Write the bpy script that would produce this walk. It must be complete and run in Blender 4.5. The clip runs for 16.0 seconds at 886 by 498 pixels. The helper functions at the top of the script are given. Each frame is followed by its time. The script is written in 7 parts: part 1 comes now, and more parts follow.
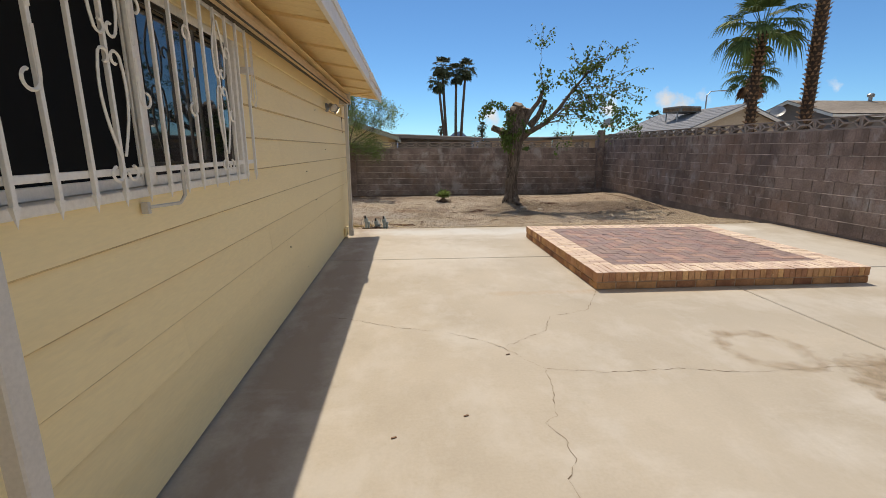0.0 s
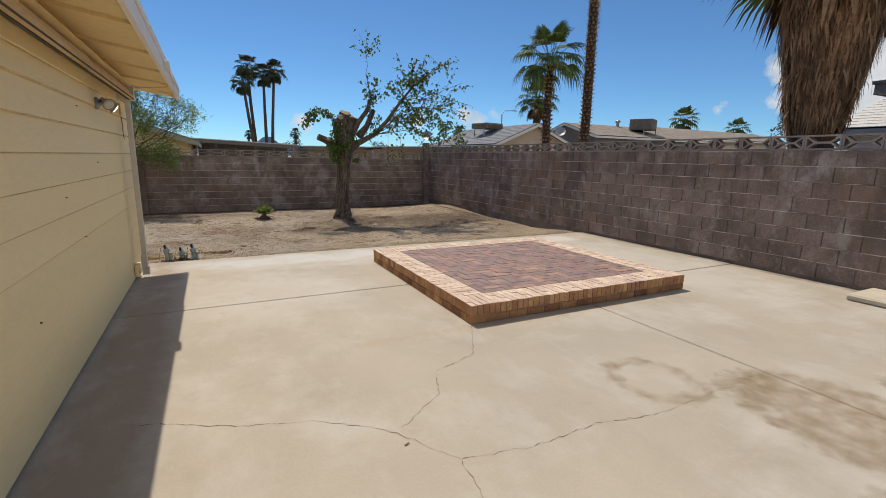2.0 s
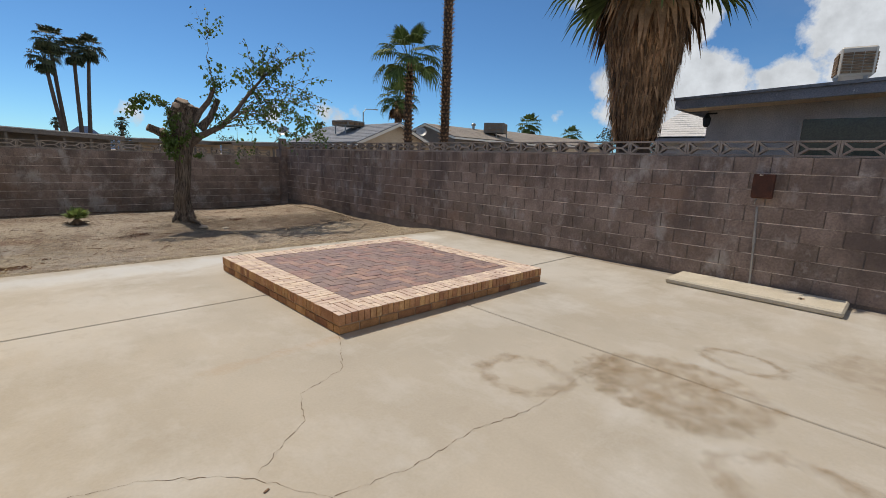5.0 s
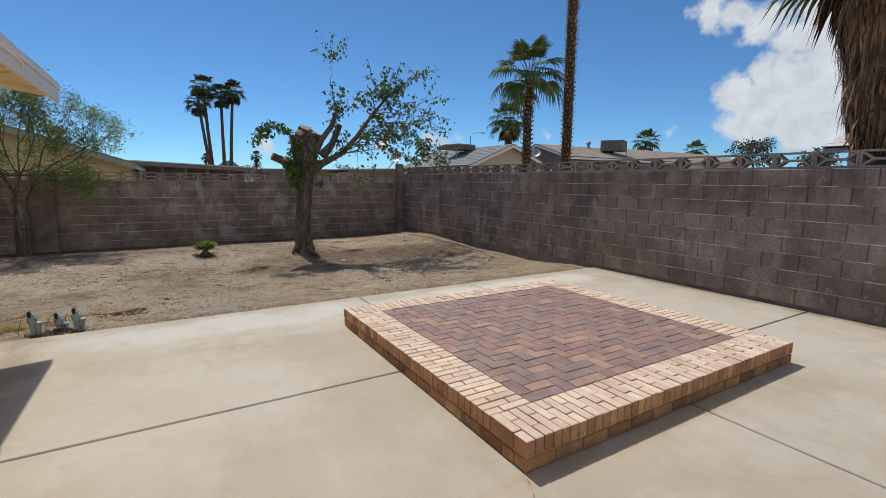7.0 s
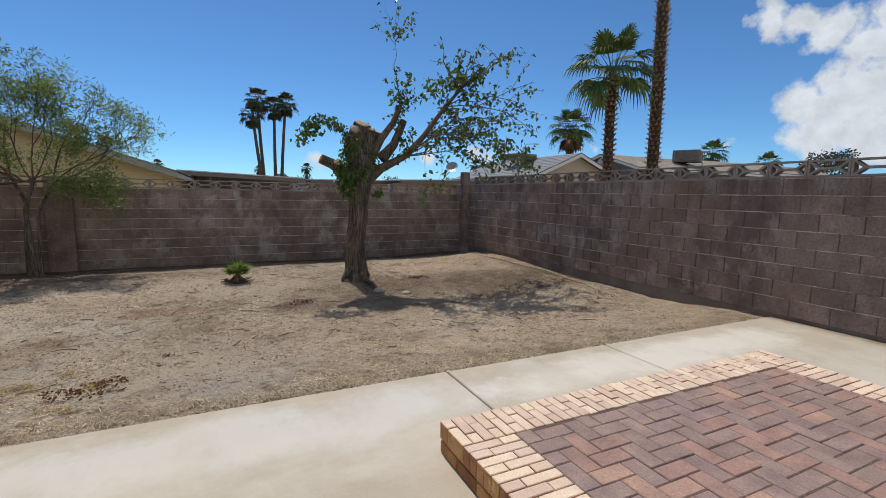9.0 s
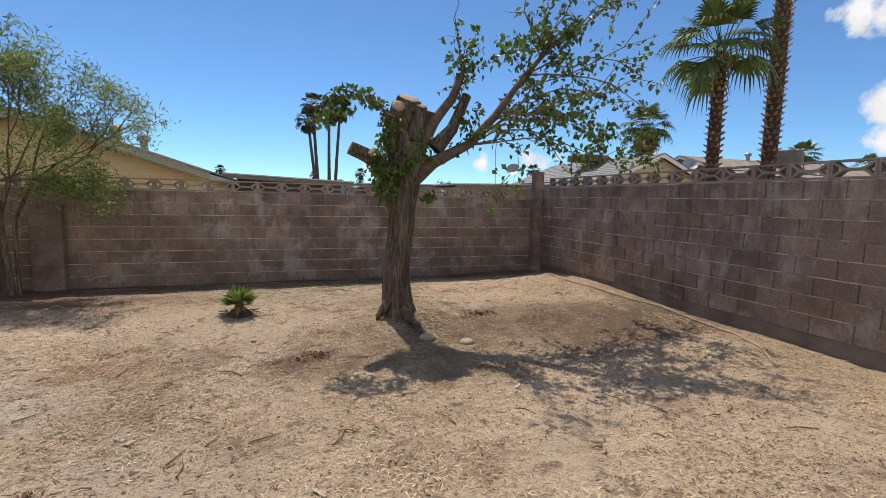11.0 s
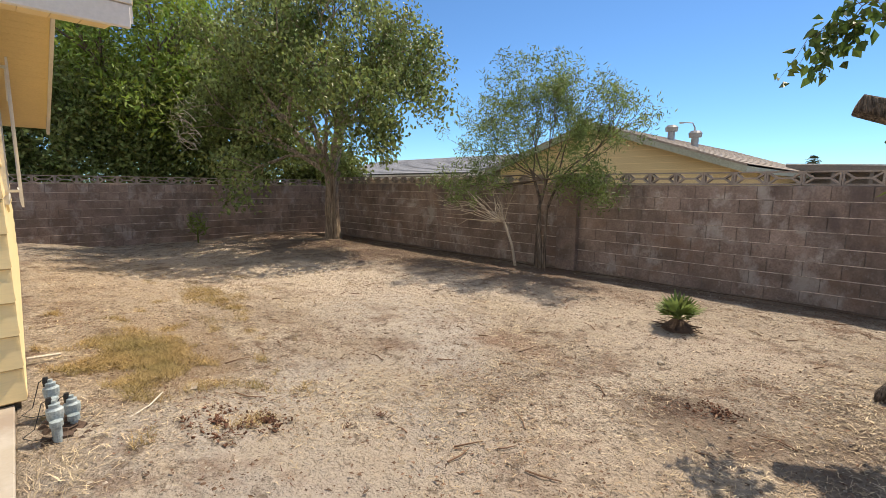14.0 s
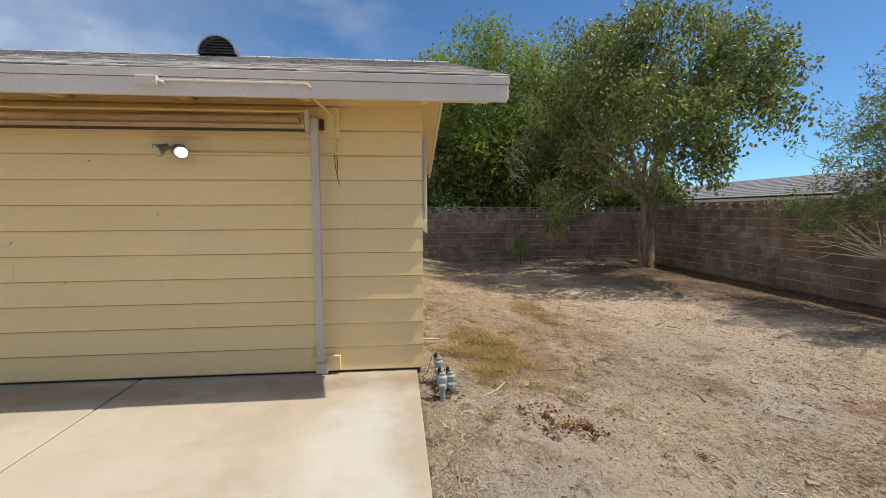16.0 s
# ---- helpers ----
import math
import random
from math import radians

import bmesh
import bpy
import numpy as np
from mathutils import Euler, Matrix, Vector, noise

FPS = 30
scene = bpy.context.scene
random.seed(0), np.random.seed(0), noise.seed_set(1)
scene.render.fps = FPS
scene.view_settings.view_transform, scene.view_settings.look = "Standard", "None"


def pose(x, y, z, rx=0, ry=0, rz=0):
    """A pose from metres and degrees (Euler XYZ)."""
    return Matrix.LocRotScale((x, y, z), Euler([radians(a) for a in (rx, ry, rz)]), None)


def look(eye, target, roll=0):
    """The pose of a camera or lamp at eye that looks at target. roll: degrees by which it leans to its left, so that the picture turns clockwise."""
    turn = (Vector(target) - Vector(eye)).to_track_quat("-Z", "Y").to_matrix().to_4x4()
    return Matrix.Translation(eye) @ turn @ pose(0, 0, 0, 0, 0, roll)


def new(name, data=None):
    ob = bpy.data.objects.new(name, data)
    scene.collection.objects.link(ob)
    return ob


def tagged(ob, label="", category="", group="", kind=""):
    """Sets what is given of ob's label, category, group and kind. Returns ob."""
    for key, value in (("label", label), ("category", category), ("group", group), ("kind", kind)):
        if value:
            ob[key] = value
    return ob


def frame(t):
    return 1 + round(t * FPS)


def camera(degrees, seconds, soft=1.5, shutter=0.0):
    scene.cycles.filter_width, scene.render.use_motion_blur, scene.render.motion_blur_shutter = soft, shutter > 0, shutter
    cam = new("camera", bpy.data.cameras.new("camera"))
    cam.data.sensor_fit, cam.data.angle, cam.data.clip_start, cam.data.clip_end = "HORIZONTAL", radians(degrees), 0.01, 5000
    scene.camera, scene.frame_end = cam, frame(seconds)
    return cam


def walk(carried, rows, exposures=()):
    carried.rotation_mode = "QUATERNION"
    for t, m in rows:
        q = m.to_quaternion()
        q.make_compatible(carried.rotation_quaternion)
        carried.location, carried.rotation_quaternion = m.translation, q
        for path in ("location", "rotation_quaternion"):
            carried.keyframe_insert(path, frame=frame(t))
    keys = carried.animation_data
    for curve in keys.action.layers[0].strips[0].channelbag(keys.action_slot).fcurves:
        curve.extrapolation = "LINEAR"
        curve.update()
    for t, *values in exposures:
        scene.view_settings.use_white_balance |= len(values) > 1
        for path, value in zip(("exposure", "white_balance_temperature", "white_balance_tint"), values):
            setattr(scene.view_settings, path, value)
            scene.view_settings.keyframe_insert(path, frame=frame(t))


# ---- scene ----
cam = camera(88.9, 16.0, soft=0.75)
METRES, EYE, TILT, LEAN, TURN = 9.77, 1.396, 0.0, 0.0, -4.2
ROWS = [
    (0.0, 0.0, 0.0, 0.0, -0.03, -12.5, 0.14),
    (0.5, -0.0044, 0.0305, 0.0006, -1.86, -12.41, -0.18),
    (1.0, -0.0071, 0.0639, 0.0045, -5.76, -11.95, -0.7),
    (1.5, -0.0116, 0.0811, 0.0077, -13.35, -11.6, -0.93),
    (2.0, -0.0231, 0.0891, 0.009, -22.68, -11.32, -1.12),
    (2.5, -0.0289, 0.0898, 0.0089, -31.92, -10.94, -1.55),
    (3.0, -0.0282, 0.09, 0.0088, -40.38, -10.58, -2.01),
    (5.5, -0.0032, 0.1278, 0.0067, -38.83, -11.22, -2.25),
    (6.0, 0.0055, 0.1671, 0.005, -34.1, -10.71, -1.66),
    (6.5, 0.0118, 0.2167, 0.0076, -30.02, -9.73, -1.12),
    (7.0, 0.0196, 0.2739, 0.0086, -26.96, -8.48, -0.68),
    (7.5, 0.0217, 0.3313, 0.0079, -25.15, -7.58, -0.54),
    (8.0, 0.0318, 0.3884, 0.0063, -23.96, -7.25, -0.71),
    (8.5, 0.0393, 0.4506, 0.0032, -22.73, -7.41, -0.91),
    (9.0, 0.0485, 0.5085, 0.0022, -21.43, -6.92, -1.05),
    (11.5, 0.127, 0.7881, -0.001, -8.94, -6.6, -1.73),
    (12.0, 0.1476, 0.8294, 0.0002, 2.53, -7.16, -1.62),
    (12.5, 0.155, 0.8549, 0.0013, 16.82, -7.91, -1.57),
    (13.0, 0.1693, 0.8617, -0.0011, 30.56, -8.41, -1.47),
    (13.5, 0.1882, 0.8627, -0.0015, 41.55, -8.57, -1.26),
    (14.0, 0.21, 0.8536, -0.0029, 50.97, -7.94, -0.56),
    (14.5, 0.2293, 0.845, -0.001, 60.08, -7.13, -0.23),
    (15.0, 0.233, 0.841, 0.0009, 69.1, -6.18, 0.0),
    (15.5, 0.2346, 0.8339, 0.0014, 78.4, -5.39, 0.12),
    (16.0, 0.2366, 0.8276, 0.0018, 88.49, -4.8, 0.24),
]
walk(cam, [(t, pose(0, 0, EYE, TILT, LEAN, TURN) @ pose(METRES * x, METRES * y, METRES * z, 90 + pitch, roll, yaw)) for t, x, y, z, yaw, pitch, roll in ROWS],
     [(0.0, 0.30, 7650, 11), (1.5, 0.19, 7500, 11), (3.0, 0.12, 7450, 11), (6.0, 0.08, 7200, 10), (7.5, 0.09, 7050, 10), (9.0, 0.16, 7050, 10), (11.5, 0.64, 8000, 14), (14.5, 0.84, 7800, 12), (16.0, 0.46, 7650, 10)])

# ---- world, sun, exposure ----
SUN_EL, SUN_AZ = radians(58.0), radians(90)      # the sun stands over the far wall (+y)
world = bpy.data.worlds.new("world")
scene.world = world
world.use_nodes = True
wt = world.node_tree
wt.nodes.clear()


def wnode(kind, **kw):
    n = wt.nodes.new(kind)
    for k, v in kw.items():
        n.inputs[k].default_value = v
    return n


def wlink(a, b):
    wt.links.new(a, b)


def wmath(op, a, b=None, clamp=False):
    n = wt.nodes.new("ShaderNodeMath")
    n.operation, n.use_clamp = op, clamp
    for i, v in enumerate((a, b)):
        if v is None:
            continue
        if isinstance(v, (int, float)):
            n.inputs[i].default_value = v
        else:
            wlink(v, n.inputs[i])
    return n.outputs[0]


sky = wt.nodes.new("ShaderNodeTexSky")
sky.sky_type, sky.sun_disc = "NISHITA", False
sky.sun_elevation, sky.sun_rotation = SUN_EL, 0.0
sky.altitude, sky.air_density, sky.dust_density, sky.ozone_density = 1500, 0.9, 0.0, 4.0
coord = wt.nodes.new("ShaderNodeTexCoord")
cn = wnode("ShaderNodeTexNoise", Scale=9.0, Detail=8.0, Roughness=0.6)
wlink(coord.outputs["Generated"], cn.inputs["Vector"])
cn2 = wnode("ShaderNodeTexNoise", Scale=26.0, Detail=5.0, Roughness=0.6)
wlink(coord.outputs["Generated"], cn2.inputs["Vector"])
wob = wmath("ADD", wmath("MULTIPLY", wmath("SUBTRACT", cn.outputs["Fac"], 0.5), 0.13), wmath("MULTIPLY", wmath("SUBTRACT", cn2.outputs["Fac"], 0.5), 0.05))
# cumulus heaps: direction, radius; those at negative y are unseen, added as fill
HEAPS = [((0.941, 0.287, 0.17), 0.06), ((0.968, 0.236, 0.083), 0.065), ((0.945, 0.30, 0.105), 0.060), ((0.970, 0.18, 0.14), 0.06),
         ((0.965, 0.10, 0.24), 0.08), ((0.985, 0.05, 0.15), 0.10), ((0.93, 0.33, 0.17), 0.075), ((0.905, 0.385, 0.18), 0.065), ((0.885, 0.44, 0.163), 0.042),
         ((0.91, 0.33, 0.255), 0.058), ((0.89, 0.37, 0.24), 0.047), ((0.87, 0.41, 0.265), 0.040), ((0.85, 0.44, 0.285), 0.033), ((0.83, 0.475, 0.298), 0.024),
         ((0.90, 0.418, 0.10), 0.055), ((0.88, 0.45, 0.10), 0.035), ((0.925, 0.36, 0.10), 0.06),
         ((0.835, 0.54, 0.095), 0.022), ((0.49, 0.865, 0.09), 0.016), ((0.175, 0.98, 0.07), 0.026), ((0.55, 0.83, 0.085), 0.028), ((0.52, 0.85, 0.075), 0.024),
         ((0.69, 0.718, 0.095), 0.018), ((0.98, -0.15, 0.2), 0.14), ((0.95, -0.35, 0.2), 0.16), ((0.4, 0.91, 0.08), 0.02),
         ((0.75, -0.55, 0.4), 0.22), ((0.3, -0.9, 0.3), 0.25), ((-0.35, -0.9, 0.35), 0.2)]
cloud = None
for d, r in HEAPS:
    v = Vector(d).normalized()
    dn = wt.nodes.new("ShaderNodeVectorMath")
    dn.operation = "DISTANCE"
    wlink(coord.outputs["Generated"], dn.inputs[0])
    dn.inputs[1].default_value = v
    edge = wmath("SUBTRACT", r, wmath("ADD", dn.outputs["Value"], wob))
    cloud = edge if cloud is None else wmath("MAXIMUM", cloud, edge)
dense = wmath("MULTIPLY", cloud, 55.0, clamp=True)
# thin high cloud on the west side, low haze, and unseen southern cloud as fill
sep = wt.nodes.new("ShaderNodeSeparateXYZ")
wlink(coord.outputs["Generated"], sep.inputs[0])
mp = wnode("ShaderNodeMapping", Scale=(1.0, 2.0, 6.0))
wlink(coord.outputs["Generated"], mp.inputs["Vector"])
cn3 = wnode("ShaderNodeTexNoise", Scale=2.2, Detail=7.0, Roughness=0.55)
wlink(mp.outputs[0], cn3.inputs["Vector"])
thin_noise = wmath("MULTIPLY", wmath("SUBTRACT", cn3.outputs["Fac"], 0.42), 2.4, clamp=True)
south = wmath("ADD", wmath("MULTIPLY", sep.outputs[1], -1.2), 0.35, clamp=True)
thin = wmath("MULTIPLY", wmath("MULTIPLY", thin_noise, south), 0.55)
# an unseen bright cloud layer overhead and to the south, added to fill shade
high = wmath("MULTIPLY", wmath("SUBTRACT", sep.outputs[2], 0.42), 3.0, clamp=True)
behind = wmath("MULTIPLY", wmath("ADD", wmath("MULTIPLY", sep.outputs[1], -1.0), -0.15), 2.0, clamp=True)
fill_veil = wmath("MULTIPLY", wmath("MAXIMUM", high, behind), wmath("ADD", wmath("MULTIPLY", thin_noise, 0.5), 0.27), clamp=True)
thin = wmath("MAXIMUM", thin, fill_veil)
fac = wmath("MAXIMUM", dense, thin)
shade = wt.nodes.new("ShaderNodeMapRange")
wlink(cn2.outputs["Fac"], shade.inputs[0])
shade.inputs[1].default_value, shade.inputs[2].default_value = 0.3, 0.65
shade.inputs[3].default_value, shade.inputs[4].default_value = 0.80, 1.04
ccol = wt.nodes.new("ShaderNodeVectorMath")
ccol.operation = "SCALE"
ccol.inputs[0].default_value = (6.3, 7.1, 8.3)
wlink(shade.outputs[0], ccol.inputs["Scale"])
cm = wt.nodes.new("ShaderNodeMix")
cm.data_type = "RGBA"
wlink(fac, cm.inputs[0])
tint = wt.nodes.new("ShaderNodeVectorMath")
tint.operation = "MULTIPLY"
wlink(sky.outputs[0], tint.inputs[0])
tint.inputs[1].default_value = (0.545, 0.91, 1.17)
wlink(tint.outputs[0], cm.inputs[6])
wlink(ccol.outputs[0], cm.inputs[7])
bg = wt.nodes.new("ShaderNodeBackground")
bg.inputs[1].default_value = 0.094
wlink(cm.outputs[2], bg.inputs[0])
wo = wt.nodes.new("ShaderNodeOutputWorld")
wlink(bg.outputs[0], wo.inputs[0])

sun_data = bpy.data.lights.new("sun", "SUN")
sun_data.energy, sun_data.angle, sun_data.color = 3.1, radians(0.53), (1.0, 0.955, 0.88)
sun = new("sun", sun_data)
sun_dir = Vector((math.cos(SUN_EL) * 0.015, math.cos(SUN_EL), math.sin(SUN_EL)))
sun.matrix_world = look((0, 20, 30), Vector((0, 20, 30)) - sun_dir)


# ---- materials ----
def surf(name, c1, c2, scale=2.0, fine=60.0, rough=0.85, bump=0.25, dist=0.01, rand=0.0, island=0.0, c3=None, s3=1.0, t3=0.6, metal=0.0, fine_amt=0.25,
         stretch=(1, 1, 1), subsurf=0.0, hue=0.0, spec=0.4):
    """A procedural surface: two tones at one scale, a fine grain with relief, optional blotches c3 and variation from piece to piece."""
    m = bpy.data.materials.new(name)
    m.use_nodes = True
    t = m.node_tree
    p = t.nodes["Principled BSDF"]
    p.inputs["Roughness"].default_value, p.inputs["Metallic"].default_value = rough, metal
    p.inputs["Specular IOR Level"].default_value = spec
    g = t.nodes.new("ShaderNodeNewGeometry")
    mp = t.nodes.new("ShaderNodeMapping")
    mp.inputs["Scale"].default_value = stretch
    t.links.new(g.outputs["Position"], mp.inputs["Vector"])

    def noise_node(s, det=5.0, r=0.6):
        n = t.nodes.new("ShaderNodeTexNoise")
        n.inputs["Scale"].default_value, n.inputs["Detail"].default_value, n.inputs["Roughness"].default_value = s, det, r
        t.links.new(mp.outputs[0], n.inputs["Vector"])
        return n.outputs["Fac"]

    def mix(f, a, b, mode="MIX"):
        n = t.nodes.new("ShaderNodeMix")
        n.data_type, n.blend_type = "RGBA", mode
        for i, v in ((0, f), (6, a), (7, b)):
            if isinstance(v, (int, float)):
                n.inputs[i].default_value = v
            elif isinstance(v, tuple):
                n.inputs[i].default_value = (*v, 1)
            else:
                t.links.new(v, n.inputs[i])
        return n.outputs[2]

    def rng(v, a, b, c=0.0, d=1.0):
        n = t.nodes.new("ShaderNodeMapRange")
        for i, q in enumerate((a, b, c, d)):
            n.inputs[i + 1].default_value = q
        t.links.new(v, n.inputs[0])
        return n.outputs[0]

    n1, n2 = noise_node(scale), noise_node(fine, 3.0)
    col = mix(rng(n1, 0.35, 0.65), c1, c2)
    if c3:
        n3 = noise_node(s3, 6.0, 0.65)
        col = mix(rng(n3, t3, t3 + 0.1), col, c3)
    k = rng(n2, 0.3, 0.7, 1 - fine_amt, 1 + fine_amt)
    if rand or island:
        src = t.nodes.new("ShaderNodeObjectInfo").outputs["Random"] if rand else g.outputs["Random Per Island"]
        amt = rand or island
        q = t.nodes.new("ShaderNodeMath")
        q.operation = "MULTIPLY"
        t.links.new(k, q.inputs[0])
        t.links.new(rng(src, 0, 1, 1 - amt, 1 + amt), q.inputs[1])
        k = q.outputs[0]
    sc = t.nodes.new("ShaderNodeVectorMath")
    sc.operation = "SCALE"
    t.links.new(col, sc.inputs[0])
    t.links.new(k, sc.inputs["Scale"])
    out = sc.outputs[0]
    if hue:
        h = t.nodes.new("ShaderNodeHueSaturation")
        t.links.new(out, h.inputs["Color"])
        src = t.nodes.new("ShaderNodeObjectInfo").outputs["Random"] if rand else g.outputs["Random Per Island"]
        t.links.new(rng(src, 0, 1, 0.5 - hue, 0.5 + hue), h.inputs["Hue"])
        out = h.outputs[0]
    t.links.new(out, p.inputs["Base Color"])
    if subsurf:
        tr = t.nodes.new("ShaderNodeBsdfTranslucent")
        t.links.new(out, tr.inputs["Color"])
        ms = t.nodes.new("ShaderNodeMixShader")
        ms.inputs[0].default_value = subsurf
        t.links.new(p.outputs[0], ms.inputs[1])
        t.links.new(tr.outputs[0], ms.inputs[2])
        t.links.new(ms.outputs[0], t.nodes["Material Output"].inputs["Surface"])
    if bump:
        b = t.nodes.new("ShaderNodeBump")
        b.inputs["Strength"].default_value, b.inputs["Distance"].default_value = bump, dist
        t.links.new(n2, b.inputs["Height"])
        t.links.new(b.outputs[0], p.inputs["Normal"])
    return m


M = {}
M["concrete"] = surf("slab_concrete", (0.462, 0.408, 0.334), (0.40, 0.352, 0.285), 0.8, 60, 0.78, 0.05, 0.003, c3=(0.50, 0.465, 0.41), s3=0.45, t3=0.54, fine_amt=0.04)
M["old_concrete"] = surf("old_concrete", (0.60, 0.54, 0.44), (0.52, 0.46, 0.36), 3, 60, 0.85, 0.2, 0.005, fine_amt=0.1)
M["joint"] = surf("joint_filler", (0.10, 0.085, 0.065), (0.17, 0.14, 0.11), 8, 80, 0.95)
M["crack"] = surf("crack_dark", (0.14, 0.10, 0.07), (0.22, 0.17, 0.12), 8, 80, 0.95)
M["stain"] = surf("rust_stain", (0.46, 0.35, 0.22), (0.40, 0.31, 0.20), 3, 40, 0.85, 0.08, 0.004, fine_amt=0.06)
M["dirt"] = surf("dry_dirt", (0.45, 0.378, 0.295), (0.285, 0.228, 0.175), 1.3, 48, 0.95, 1.0, 0.018, c3=(0.15, 0.10, 0.07), s3=5.5, t3=0.53, fine_amt=0.5)
M["straw"] = surf("dry_straw", (0.56, 0.46, 0.31), (0.30, 0.22, 0.14), 2, 20, 0.9, 0, island=0.5, fine_amt=0.1)
M["bark_bits"] = surf("bark_bits", (0.16, 0.10, 0.065), (0.24, 0.15, 0.10), 2, 20, 0.95, 0, island=0.4)
M["mulch"] = surf("red_brown_mulch", (0.20, 0.10, 0.065), (0.13, 0.065, 0.04), 2, 20, 0.95, 0, island=0.45)
M["pebble"] = surf("pebble", (0.42, 0.37, 0.30), (0.30, 0.25, 0.20), 2, 50, 0.9, 0.2, island=0.3)
M["drygrass"] = surf("dry_grass", (0.40, 0.275, 0.125), (0.26, 0.205, 0.085), 2, 20, 0.9, 0, island=0.3)
M["block"] = surf("concrete_block", (0.35, 0.268, 0.228), (0.225, 0.166, 0.14), 2.4, 38, 0.95, 0.5, 0.006, rand=0.16, c3=(0.44, 0.385, 0.35), s3=1.8, t3=0.58, fine_amt=0.2)
# Bed mortar made pale: the light caught on block ledges is painted in.
M["bedjoint"] = surf("ledge_lit_mortar", (0.72, 0.60, 0.51), (0.20, 0.15, 0.125), 4.0, 60, 0.95, 0.6, 0.006, fine_amt=0.3)
M["bedjoint_dim"] = surf("ledge_lit_mortar_north", (0.74, 0.63, 0.54), (0.26, 0.21, 0.18), 6.0, 60, 0.95, 0.6, 0.006, fine_amt=0.3)
M["mortar"] = surf("mortar", (0.25, 0.205, 0.18), (0.15, 0.12, 0.105), 2, 90, 0.95, 0.4, 0.005)
M["breeze"] = surf("breeze_block", (0.38, 0.32, 0.275), (0.30, 0.25, 0.215), 1.5, 90, 0.95, 0.4, 0.005, rand=0.1)
M["siding"] = surf("yellow_siding", (0.92, 0.745, 0.41), (0.89, 0.715, 0.39), 1.2, 30, 0.6, 0.06, 0.003, rand=0.02, c3=(0.82, 0.66, 0.37), s3=2.0, t3=0.66, fine_amt=0.035, stretch=(1, .5, 3))
M["soffit"] = surf("yellow_soffit", (0.87, 0.68, 0.36), (0.83, 0.64, 0.34), 2, 30, 0.65, 0.05, 0.003, fine_amt=0.04)
# Brown for the lip edge: the shade line under each lap is painted in.
M["lip"] = surf("lap_shade_edge", (0.50, 0.37, 0.20), (0.68, 0.52, 0.28), 3, 60, 0.8, 0.2, 0.002, fine_amt=0.2)
M["groove"] = surf("dark_gap", (0.07, 0.055, 0.035), (0.10, 0.08, 0.05), 5, 40)
M["fascia"] = surf("fascia_paint", (0.80, 0.745, 0.68), (0.75, 0.70, 0.64), 2, 40, 0.6, 0.05, 0.003, fine_amt=0.05)
M["white"] = surf("white_paint", (0.86, 0.82, 0.75), (0.80, 0.76, 0.68), 3, 60, 0.5, 0.08, 0.002, fine_amt=0.06)
M["alu"] = surf("painted_aluminium", (0.62, 0.58, 0.52), (0.55, 0.51, 0.45), 3, 80, 0.45, 0.05, 0.002, fine_amt=0.06, c3=(0.40, 0.33, 0.25), s3=9, t3=0.7)
M["canvas"] = surf("tan_canvas", (0.70, 0.52, 0.31), (0.60, 0.43, 0.25), 3, 50, 0.9, 0.1, 0.004, fine_amt=0.08, stretch=(1, .3, 2))
M["shingle"] = surf("grey_shingle", (0.47, 0.455, 0.44), (0.29, 0.275, 0.265), 2.5, 150, 0.95, 0.5, 0.004, rand=0.3, fine_amt=0.3)
M["shingle_i"] = surf("grey_shingle_far", (0.47, 0.455, 0.44), (0.29, 0.275, 0.265), 2.5, 150, 0.95, 0.5, 0.004, island=0.3, fine_amt=0.3)
M["glassdark"] = surf("window_glass", (0.010, 0.011, 0.012), (0.014, 0.014, 0.016), 1, 2, 0.03, 0, spec=0.9)
M["screen"] = surf("insect_screen", (0.008, 0.008, 0.008), (0.012, 0.012, 0.012), 1, 400, 0.7, 0.1, 0.001, spec=0.08)
M["blind"] = surf("window_blind", (0.10, 0.095, 0.085), (0.08, 0.075, 0.07), 2, 30, 0.6, 0)
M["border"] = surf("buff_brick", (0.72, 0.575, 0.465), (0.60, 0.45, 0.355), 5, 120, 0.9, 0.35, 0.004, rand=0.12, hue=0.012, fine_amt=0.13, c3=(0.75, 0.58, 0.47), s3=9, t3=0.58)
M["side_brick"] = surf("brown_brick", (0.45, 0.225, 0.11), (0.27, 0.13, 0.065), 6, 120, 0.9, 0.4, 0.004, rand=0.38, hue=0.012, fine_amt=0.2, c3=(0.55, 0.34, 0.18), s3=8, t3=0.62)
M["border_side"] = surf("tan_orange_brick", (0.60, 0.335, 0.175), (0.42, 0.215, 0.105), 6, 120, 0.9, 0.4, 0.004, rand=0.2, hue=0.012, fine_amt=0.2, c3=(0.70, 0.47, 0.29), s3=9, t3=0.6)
M["bmortar"] = surf("brick_mortar", (0.42, 0.31, 0.22), (0.29, 0.20, 0.135), 5, 120, 0.95, 0.3)
M["sand"] = surf("joint_sand", (0.10, 0.065, 0.05), (0.14, 0.09, 0.065), 5, 120, 0.95, 0.3)


